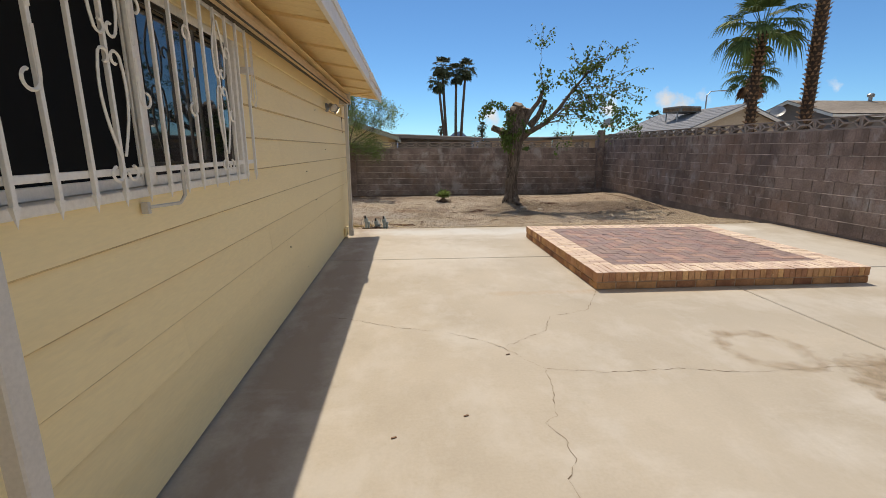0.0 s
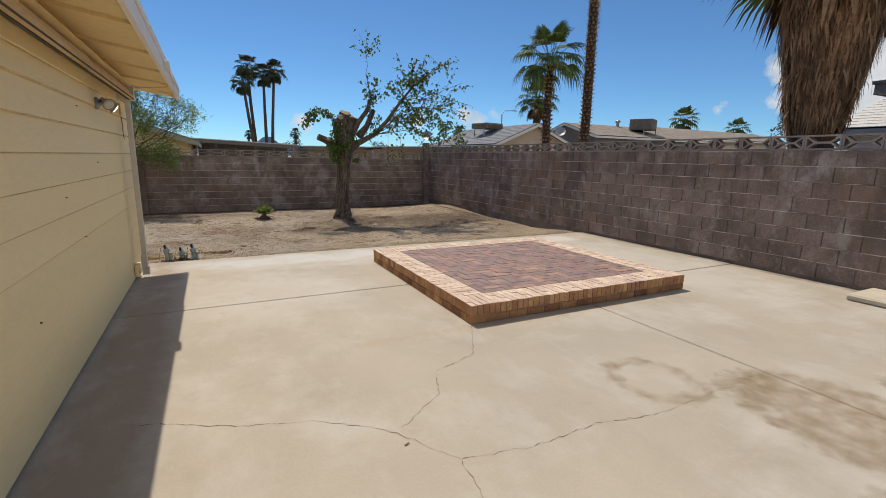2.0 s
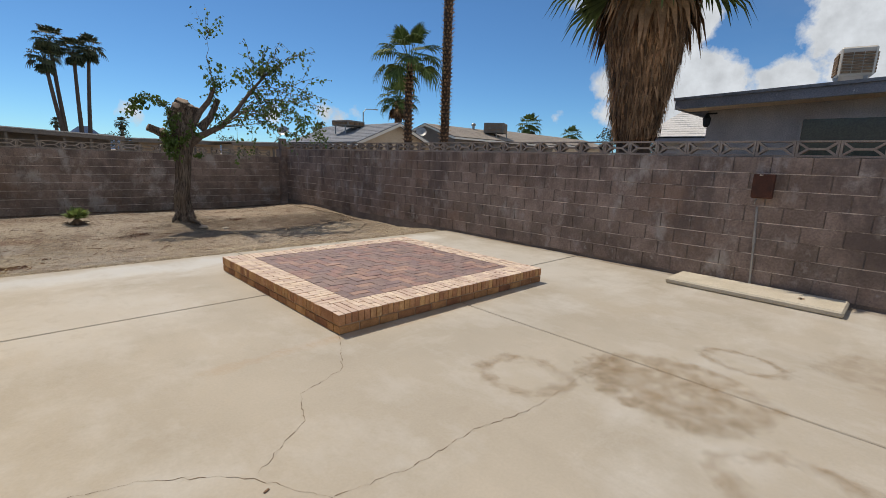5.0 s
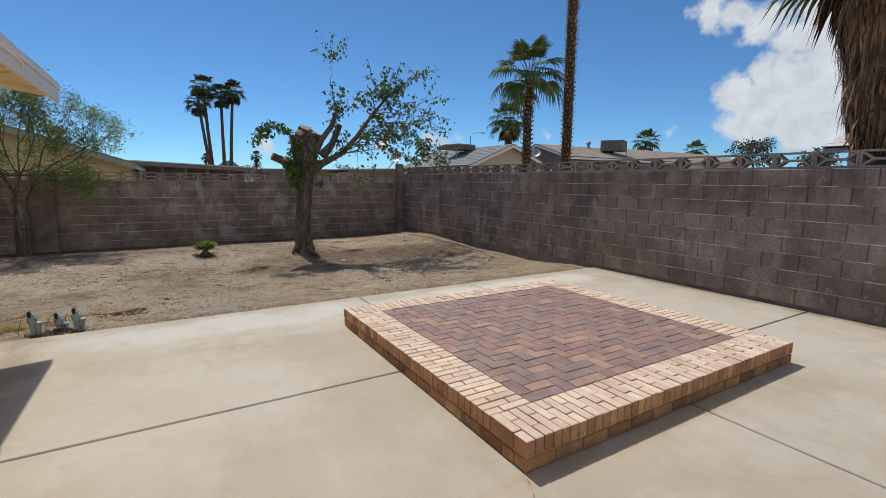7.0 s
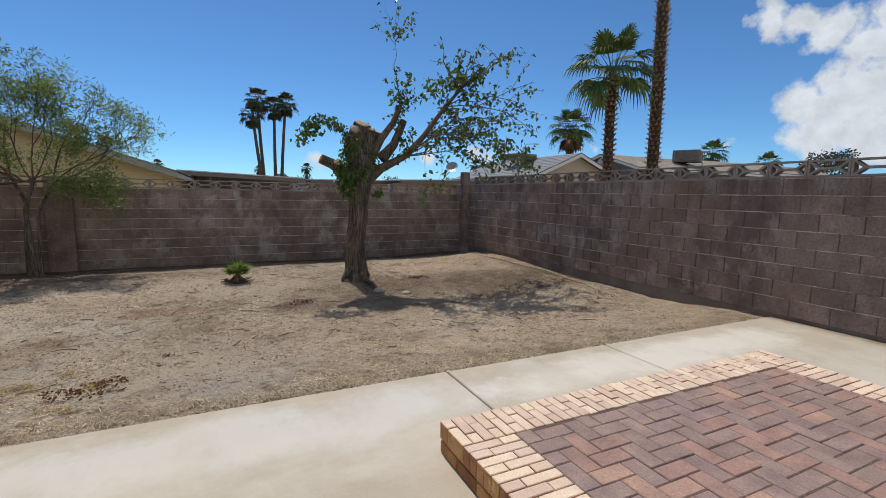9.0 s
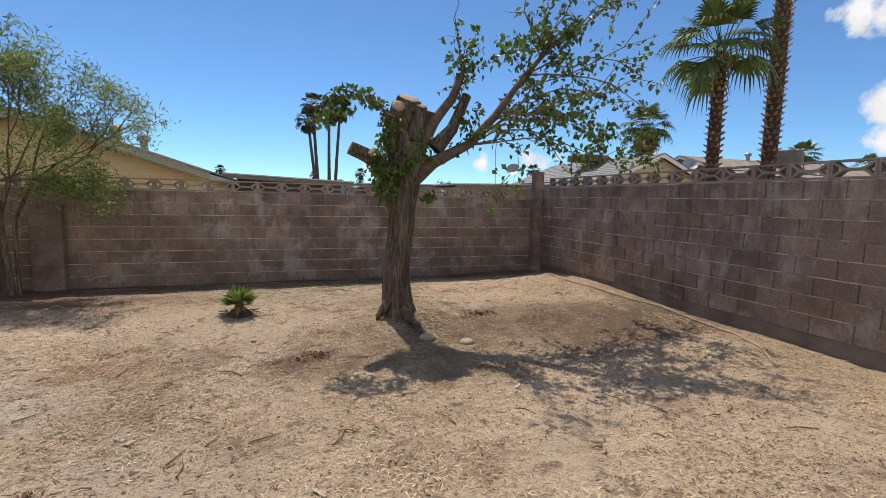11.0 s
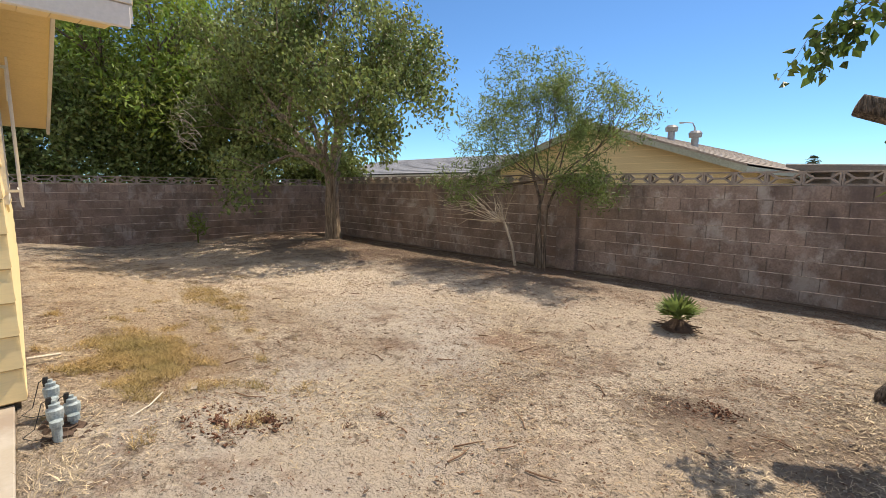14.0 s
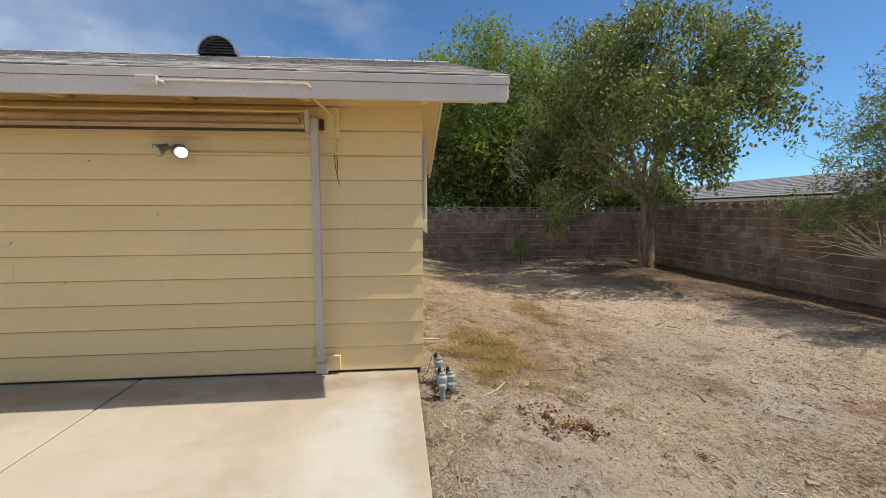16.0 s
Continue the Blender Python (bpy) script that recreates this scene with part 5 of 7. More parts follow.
    limbs = [([(3.0, Y, 1.75), (3.12, Y, 2.02), (3.30, Y - 0.02, 2.35), (3.50, Y - 0.04, 2.62), (3.62, Y - 0.05, 2.92)], [0.15, 0.085, 0.066, 0.056, 0.042]),
             ([(3.0, Y, 1.62), (3.28, Y - 0.04, 1.83), (3.70, Y - 0.10, 2.06), (4.03, Y - 0.14, 2.42), (4.42, Y - 0.2, 2.96), (4.78, Y - 0.24, 3.38)], [0.13, 0.082, 0.060, 0.048, 0.036, 0.026])]
    for pts, rr in limbs:
        g = Geo()
        g.tube(pts, rr, 10, rough=0.35)
        g.make("limb", M["limb"], tr, smooth=True)
    gw, gl = Geo(), Geo()

    def sh(a, b, leaves, sag=0.0, sub=3, r0=0.009):
        leafy_shoot(gw, gl, Vector(a), Vector(b), r, int(leaves * 1.3), 0.092, 0.064, r0, sag, sub)
    y = Y - 0.1
    # tall whip with a tuft
    sh((3.60, y, 2.85), (3.50, y, 4.0), 3, sub=0, r0=0.012)
    for k in range(7):
        sh((3.50, y, 3.9 + 0.02 * k), (3.47 + r.uniform(-.42, .38), y + r.uniform(-.35, .35), 4.15 + r.uniform(0.0, .42)), 6, sub=1, r0=0.005)
    # the long right limb's branches
    for e, n_, sg in (((5.32, y, 3.76), 16, 0), ((6.04, y - .1, 4.10), 26, .12), ((5.18, y, 4.20), 22, 0), ((4.94, y + .3, 4.07), 26, 0), ((4.2, y - .2, 4.0), 14, 0), ((5.6, y - .6, 3.9), 20, .1), ((5.2, y + .7, 3.7), 26, .1)):
        sh((4.70, y, 3.30), e, n_, sg, 4, 0.014)
    for e, n_, sg in (((6.56, y, 3.50), 34, .05), ((6.32, y - .3, 2.62), 30, .2), ((5.65, y, 1.98), 34, .25), ((5.91, y + .2, 2.27), 34, .2), ((5.93, y - .2, 1.85), 30, .3), ((5.11, y - .5, 2.34), 30, .1),
                      ((5.5, y - .9, 2.9), 30, .15), ((6.1, y + .5, 3.0), 34, .1), ((5.3, y + .7, 2.4), 34, .15), ((5.8, y - .8, 3.4), 26, .15), ((4.9, y - .9, 2.6), 26, .1), ((5.0, y + .8, 3.1), 26, .1),
                      ((6.2, y - .6, 2.9), 30, .15), ((5.4, y + .1, 2.6), 36, .1), ((4.7, y - .3, 2.15), 24, .05)):
        b = limbs[1][0][r.randint(2, 4)]
        sh(b, e, n_, sg, 4, 0.013)
    for k in range(9):
        m = Vector((r.uniform(5.1, 6.1), y + r.uniform(-.7, .7), r.uniform(2.2, 2.9)))
        sh(m, m + Vector((r.uniform(-.1, .5), r.uniform(-.3, .3), r.uniform(-.55, -.2))), 22, 0.03, 3, 0.005)
    for k in range(14):
        b = Vector(limbs[1][0][r.randint(1, 5)])
        sh(b, b + rand_dir(r) * r.uniform(0.3, 0.7) + Vector((0, 0, 0.15)), 18, sub=2, r0=0.005)
    for k in range(9):
        b = Vector(limbs[0][0][r.randint(2, 4)])
        sh(b, b + rand_dir(r) * r.uniform(0.25, 0.55) + Vector((0, 0, 0.25)), 12, sub=2, r0=0.005)
    # left shoots that arch over
    for k in range(5):
        m = (2.30 + r.uniform(-.15, .1), y + r.uniform(-.25, .25), 2.50 + r.uniform(-.06, .12))
        sh((2.72, y, 2.35), m, 10, 0.05, 2, 0.006)
        sh(m, (1.86 + r.uniform(-.12, .2), y + r.uniform(-.25, .25), 2.12 + r.uniform(-.15, .2)), 17, 0.1, 2, 0.004)
    # sprouts on the trunk
    for k in range(11):
        a = r.uniform(3.3, 5.6)
        z = r.uniform(1.3, 2.3)
        b = Vector((2.93 + 0.2 * math.cos(a), Y + 0.2 * math.sin(a), z))
        sh(b, b + Vector((math.cos(a) * .18 + r.uniform(-.1, .1), math.sin(a) * .18, r.uniform(-.05, .2))), 16, sub=1, r0=0.004)
    for k in range(14):
        b = Vector((2.68 + r.uniform(-.06, .08), Y - 0.15 + r.uniform(-.1, .1), r.uniform(1.35, 1.95)))
        sh(b, b + Vector((r.uniform(-.16, .05), r.uniform(-.2, .05), r.uniform(-.15, .12))), 16, sub=1, r0=0.004)
    # hanging tips before the wall
    for a, b in (((4.0, y - .2, 2.1), (3.95, y - .2, 1.15)), ((4.4, y, 2.2), (4.35, y, 1.35))):
        sh(a, b, 12, sub=2, r0=0.004)
    tagged(gw.make("twig", M["twig"], tr), kind="stuff")
    gl.make("crown", M["leaf"], tr, "sparse bright green leaves")


build_mulberry()


def grow(g, gl, base, d, L, rad, depth, r, leaf, spread=0.6, up=0.15, tips=None, seg=4):
    """A limb that forks; leaf(g, place, r) puts foliage at its end."""
    pts = [base]
    q = base
    dd = d.normalized()
    for i in range(seg):
        dd = (dd + rand_dir(r) * 0.16 + Vector((0, 0, up * 0.25))).normalized()
        q = q + dd * L / seg
        pts.append(q)
    g.tube(pts, [rad * (1 - 0.38 * i / seg) for i in range(seg + 1)], max(4, 9 - (4 - depth) * 2) if depth > 0 else 4, caps=False)
    if depth <= 0:
        leaf(gl, q, r)
        return
    if depth <= 1:
        leaf(gl, pts[seg // 2 + 1], r)
    for k in range(3 if depth > 1 else 4):
        nd = (dd + rand_dir(r) * spread + Vector((0, 0, up))).normalized()
        grow(g, gl, pts[-1] if k < 2 else pts[-2], nd, L * r.uniform(0.62, 0.82), rad * 0.56, depth - 1, r, leaf, spread, up, tips, seg)


def clump(n, size, L, W, droop):
    def f(gl, p, r):
        for k in range(n):
            q = p + rand_dir(r) * size * r.random() ** 0.5
            leaf_shape(gl, q, rand_dir(r) + Vector((0, 0, -droop)), rand_dir(r), L * r.uniform(0.6, 1.2), W * r.uniform(0.7, 1.2), 0.15)
    return f


def build_corner_tree():
    r = random.Random(5)
    x, y, z = -9.0, 14.75, -0.22
    tr = holder("shade_tree", (x, y, z), "broad green shade tree with pale forked trunk before the block wall", "tree")
    g, gl = Geo(), Geo()
    g.tube([(x + .02, y, z - 0.15), (x, y, z + 0.1), (x, y, 0.6), (x + 0.03, y, 1.3), (x + .05, y, 1.75)], [0.34, 0.22, 0.165, 0.155, 0.20], 20, rough=0.6)
    g.make("trunk", M["paletrunk"], tr, "pale ridged trunk", smooth=True)
    g = Geo()
    leaf = clump(76, 0.42, 0.12, 0.07, 0.8)
    for d, L, rad in ((Vector((-0.75, -0.1, 1)), 1.9, 0.12), (Vector((0.15, 0.1, 1)), 2.0, 0.13), (Vector((0.8, -0.15, 0.95)), 1.9, 0.11), (Vector((0.1, -0.8, 0.9)), 1.8, 0.11), (Vector((-0.2, 0.7, 0.9)), 1.8, 0.10), (Vector((-0.9, -0.6, 0.6)), 1.7, 0.08), (Vector((1.0, -0.5, 0.55)), 1.7, 0.08)):
        grow(g, gl, Vector((x + .03, y, 1.6)), d, L, rad, 3, r, leaf, 0.75, 0.12)
    def fill(c, rad, n, f):
        for k in range(n):
            d = rand_dir(r)
            q = Vector(c) + Vector((d.x * rad[0], d.y * rad[1], d.z * rad[2])) * r.uniform(0.45, 1.0)
            if abs(q.x - x - 0.1) < 1.5 and q.z < 3.2:
                continue
            if noise.noise(q * 1.15) > 0.05:
                f(gl, q, r)
    fill((x + 0.4, y - 0.4, 3.9), (3.9, 3.2, 2.4), 290, leaf)
    fill((x - 0.6, y - 0.2, 5.6), (2.9, 2.6, 1.9), 90, leaf)
    fill((x + 2.7, y - 0.6, 3.6), (2.0, 1.8, 1.7), 110, leaf)
    fill((x + 2.9, y - 0.9, 2.7), (1.7, 1.3, 1.1), 80, leaf)
    fill((x - 1.2, y - 0.6, 2.3), (3.2, 2.6, 0.7), 50, leaf)
    tagged(g.make("limb", M["paletrunk"], tr, smooth=True), kind="stuff")
    g = Geo()
    for k in range(16):
        b = Vector((x - 1.2 + r.uniform(-1.6, 0.6), y - 2.9 + r.uniform(-.4, .3), r.uniform(2.3, 3.6)))
        e = b + Vector((r.uniform(-1.1, 0.5), -0.3, r.uniform(-0.2, 0.8)))
        pts = wander(b, e, 4, 0.09, r)
        g.tube(pts, [0.016, 0.013, 0.010, 0.007, 0.003], 4, caps=False)
        for m in range(3):
            q = pts[r.randint(1, 3)]
            g.tube([q, q + rand_dir(r) * 0.4], [0.006, 0.002], 4, caps=False)
    tagged(g.make("bare_twig", M["deadstem"], tr, "pale bare twigs"), kind="stuff")
    gl.make("crown", M["leaf2"], tr, "dense drooping green leaves")


build_corner_tree()


def build_far_trees():
    r = random.Random(9)
    leaf = clump(75, 0.75, 0.22, 0.07, 0.3)
    for (x, y, z, a, b, c, n) in ((-16.0, 14.6, 4.6, 2.8, 2.6, 3.8, 150), (-15.2, 11.6, 5.0, 2.6, 2.4, 4.0, 170), (-17.5, 9.3, 4.6, 2.6, 2.4, 3.6, 120)):
        tr = holder("feathery_tree", (x, y, -0.15), "tall feathery green tree beyond the block wall", "tree")
        g, gl = Geo(), Geo()
        g.tube([(x, y, -0.3), (x + .1, y, 1.0), (x, y + .1, 2.2)], [0.3, 0.22, 0.18], 10, rough=0.3)
        g.make("trunk", M["bark"], tr)
        g = Geo()
        for k in range(7):
            t = k * 0.9 + r.uniform(-.3, .3)
            grow(g, gl, Vector((x, y, r.uniform(1.2, 2.2))), Vector((math.cos(t) * .8, math.sin(t) * .8, 1.0)), c * 0.55, 0.12, 2, r, leaf, 0.7, 0.2)
        tagged(g.make("limb", M["limb"], tr), kind="stuff")
        for k in range(n):
            d = rand_dir(r)
            q = Vector((x + d.x * a, y + d.y * b, z + d.z * c * r.uniform(0.5, 1)))
            leaf(gl, q, r)
        gl.make("crown", M["acacia"], tr)
    hd = holder("hedge_shrub", (-14.0, 11.5, -0.15), "dense dark shrubs behind the block wall", "shrub")
    gl = Geo()
    f = clump(60, 0.6, 0.16, 0.09, 0.4)
    for k in range(760):
        y = r.uniform(7.0, 18.5)
        f(gl, Vector((-13.6 + r.uniform(-.7, .7), y, r.uniform(0.9, 4.4 if y < 15.5 else 2.6))), r)
    gl.make("crown", M["leaf2"], hd)


build_far_trees()


def build_willow():
    r = random.Random(21)
    x, y, z = -2.36, 15.42, -0.2
    tr = holder("multi_stemmed_shrub_tree", (x, y, z), "slender multi-stemmed young tree with narrow leaves by the block wall", "tree")
    g, gl = Geo(), Geo()

    def sprig(gl, p, r):
        for k in range(50):
            q = p + rand_dir(r) * 0.20 * r.random() ** 0.6
            leaf_shape(gl, q, rand_dir(r) + Vector((0, 0, 0.1)), rand_dir(r), 0.085 * r.uniform(0.7, 1.3), 0.018, 0.1)
    stems = [([(x + .06, y, z - .05), (x + .02, y, 0.4), (x - .02, y, 1.0), (x + .12, y, 1.5)], [0.045, 0.038, 0.034, 0.03]),
             ([(x - .05, y, z - .05), (x - .04, y, 0.5), (x + .02, y - .03, 1.1), (x - .18, y, 1.6)], [0.04, 0.035, 0.03, 0.026]),
             ([(x + .12, y + .05, z - .05), (x + .14, y, 0.4), (x + .16, y, 0.95), (x + .42, y - .05, 1.5)], [0.035, 0.03, 0.026, 0.022])]
    for pts, rr in stems:
        g = Geo()
        g.tube(pts, rr, 8, rough=0.2)
        g.make("stem", M["bark"], tr, smooth=True)
    g = Geo()
    for s, dirs in ((stems[0][0][-1], ((0.15, 0, 1), (-0.3, -.3, 1), (0.5, .2, .8))), (stems[1][0][-1], ((-0.7, 0, 1), (-0.3, .3, 1), (-1, -.2, .35))), (stems[2][0][-1], ((0.7, 0, .8), (0.4, -.3, 1), (0.9, 0, .3)))):
        for d in dirs:
            grow(g, gl, Vector(s), Vector(d), 0.85, 0.016, 2, r, sprig, 0.6, 0.1)
    for e in ((-0.95, 15.1, 1.25), (-0.8, 15.2, 1.6), (-1.1, 15.2, 1.9), (-1.25, 15.1, 1.5), (-5.0, 15.0, 1.35), (-4.6, 15.0, 1.6), (-4.3, 14.9, 1.2), (-3.9, 15.0, 1.7), (-4.6, 15.1, 2.4), (-4.3, 15.2, 2.9)):
        pts = wander((x, y, 1.5), e, 4, 0.06, r)
        g.tube(pts, [0.014, 0.011, 0.008, 0.006, 0.003], 4, caps=False)
        for k in range(9):
            sprig(gl, pts[r.randint(2, 4)] + rand_dir(r) * 0.22, r)
    for (cx, cz, a, c, n) in ((-2.4, 2.6, 1.45, 1.15, 150), (-3.3, 2.45, 1.1, 0.9, 60), (-1.35, 2.1, 0.65, 0.8, 55), (-1.0, 1.45, 0.42, 0.45, 26), (-4.2, 1.5, 0.9, 0.35, 26), (-2.9, 3.4, 0.7, 0.5, 26)):
        for k in range(n):
            d = rand_dir(r) * r.uniform(0.4, 1)
            q = Vector((cx + d.x * a, y - 0.1 + d.y * a * 0.8, cz + d.z * c))
            if noise.noise(q * 1.9) > -0.14:
                sprig(gl, q, r)
    tagged(g.make("branch", M["limb"], tr), kind="stuff")
    gl.make("crown", M["willow"], tr, "narrow grey-green leaves")
    dead = holder("dead_branching_stem", (x - 0.4, y - 0.15, z), "pale bare leaning stem with dead branching twigs beside the young tree", "bare shrub")
    g = Geo()
    b = Vector((x - 0.42, y - .15, z - .03))
    m = b + Vector((-0.28, -.05, 0.9))
    g.tube([b, b + Vector((-.1, 0, .45)), m], [0.030, 0.026, 0.021], 8, rough=0.2)
    for k in range(22):
        e = m + Vector((r.uniform(-1.9, 0.3), r.uniform(-.5, .3), r.uniform(-0.1, 0.75)))
        pts = wander(m, e, 4, 0.08, r)
        g.tube(pts, [0.013, 0.010, 0.008, 0.006, 0.003], 4, caps=False)
        g.tube([pts[2], pts[2] + rand_dir(r) * 0.35], [0.004, 0.0015], 4, caps=False)
    tagged(g.make("bare_twig", M["deadstem"], dead), kind="stuff")


build_willow()


# ---- palms ----
def fan(g, at, d, L, r, n=17, mi=0, wid=None, droop=0.25):
    """A fan leaf: a pleated hand, fused within, whose fingers part and hang at the tips."""
    d = d.normalized()
    s = d.cross(Vector((0, 0, 1)))
    s = s.normalized() if s.length > 0.05 else Vector((1, 0, 0))
    u = s.cross(d).normalized()
    step = 2.9 / (n - 1)
    for k in range(n):
        a = (k / (n - 1) - 0.5) * 2.9
        f = (d * math.cos(a) + s * math.sin(a)).normalized()
        l = L * (0.70 + 0.30 * math.cos(a)) * r.uniform(0.88, 1.1)
        w = l * 0.5 * step * 0.78
        t = f.cross(u).normalized() * w
        bend = Vector((0, 0, -1)) * l
        m = at + f * l * 0.5 + u * (0.03 * l if k % 2 else 0.0)
        m2 = at + f * l * 0.78 + bend * droop * 0.25
        e = at + f * l * 0.95 + bend * droop
        g.add([at, m + t, m2 + t * 0.45, e, m2 - t * 0.45, m - t], [(0, 1, 5), (1, 2, 4, 5), (2, 3, 4)], mi)


def palm(name, x, y, z0, h, r0, r1, crown, label, seed, fronds=34, dead=16, lean=(0, 0), boots=True, far=False, mat_f="frond", big=1.0):
    r = random.Random(seed)
    pm = holder(name, (x, y, z0), label, "palm tree")
    top = Vector((x + lean[0], y + lean[1], h))
    b = Vector((x, y, z0 - 0.1))
    g = Geo()
    pts = [b.lerp(top, i / 8) + Vector((math.sin(i * 0.9) * 0.02, 0, 0)) for i in range(9)]
    g.tube(pts, [r0 + (r1 - r0) * i / 8 for i in range(9)], 12 if not far else 6, rough=0.1)
    g.make("trunk", M["fartrunk"] if far else M["palmtrunk"], pm)
    if boots:
        g = Geo()
        L = (top - b).length
        rows = int(L / 0.17)
        for i in range(rows):
            c = b.lerp(top, i / rows)
            if c.z < 1.2:
                continue
            rr = r0 + (r1 - r0) * i / rows
            for k in range(9):
                a = k * 0.698 + i * 0.41 + r.uniform(-.15, .15)
                o = Vector((math.cos(a), math.sin(a), 0))
                t = Vector((-math.sin(a), math.cos(a), 0)) * 0.055
                p = c + o * rr * 0.9
                q = c + o * (rr + r.uniform(0.06, 0.14)) + Vector((0, 0, 0.10))
                g.add([p - t, p + t, q + t * 0.45, q - t * 0.45, q - o * 0.05], [(0, 1, 2, 3), (3, 2, 4), (0, 3, 4), (1, 4, 2)])
        tagged(g.make("frond_boot", M["boot"], pm), kind="stuff")
    g, gd, gs = Geo(), Geo(), Geo()
    for k in range(fronds):
        a = k * 2.399
        el = 1.35 - 1.75 * (k / fronds) + r.uniform(-.12, .12)
        d = Vector((math.cos(a) * math.cos(el), math.sin(a) * math.cos(el), math.sin(el)))
        sl = crown * r.uniform(0.48, 0.60)
        p = top + d * sl
        gs.tube([top + Vector((0, 0, -0.1)), top + d * sl * 0.5 + Vector((0, 0, 0.03)), p], [0.022 * big, 0.016 * big, 0.01 * big], 4, caps=False)
        fan(g, p, (d + Vector((0, 0, -0.2 - 0.5 * k / fronds))).normalized(), crown * r.uniform(0.42, 0.52), r, 18 if not far else 9, droop=0.14 + 0.5 * (k / fronds))
    for k in range(dead):
        a = r.uniform(0, 6.283)
        d = Vector((math.cos(a) * 0.55, math.sin(a) * 0.55, -0.9))
        p = top + Vector((0, 0, -0.15)) + d * crown * 0.3
        fan(gd, p, d, crown * r.uniform(0.4, 0.6), r, 9, wid=crown * 0.025, droop=0.1)
    tagged(gs.make("stalk", M[mat_f], pm), kind="stuff")
    g.make("crown", M[mat_f], pm, "fan fronds")
    if dead:
        gd.make("dead_fronds", M["deadfrond"] if not far else M["frond_dk"], pm, "hanging dead fronds")
    return pm


palm("fan_palm", 12.95, 16.9, -0.15, 5.55, 0.19, 0.14, 1.8, "fan palm with rough brown trunk and green drooping crown", 3, 26, 0)
palm("tall_fan_palm", 15.15, 16.9, -0.15, 14.5, 0.20, 0.19, 2.2, "very tall palm with a rough trunk of old frond bases", 4, 30, 16)
palm("small_fan_palm", 23.45, 31.0, -0.15, 6.1, 0.28, 0.25, 1.9, "green fan palm standing beyond the beige house", 6, 30, 14)
for i, (bx, bz, tx, tz, h) in enumerate(((5.25, 0, 4.1, 0, 9.9), (5.35, 0, 4.7, 0, 11.7), (6.5, 0, 6.55, 0, 11.1), (7.05, 0, 7.9, 0, 11.7))):
    palm("skyline_palm", bx - 0.1, 62 + i * 0.6, -0.15, h, 0.24, 0.16, 1.75, "slim tall palm with a shaggy dark crown far off", 30 + i, 26, 22, lean=(tx - bx, 0), boots=False, far=True, mat_f="frond_dk")
for i, (x, y, h, c) in enumerate(((5.6, 80, 4.6, .8), (12.7, 80, 5.0, 1.1), (67.6, 50, 8.1, 2.6), (81.9, 50, 7.3, 2.4), (-8, 85, 5, 1.0), (38, 70, 6.0, 1.4))):
    palm("distant_palm", x, y, -0.15, h, 0.25, 0.2, c, "small far-off palm above the rooftops", 50 + i, 26, 10, boots=False, far=True, mat_f="frond_dk" if y > 60 else "frond")


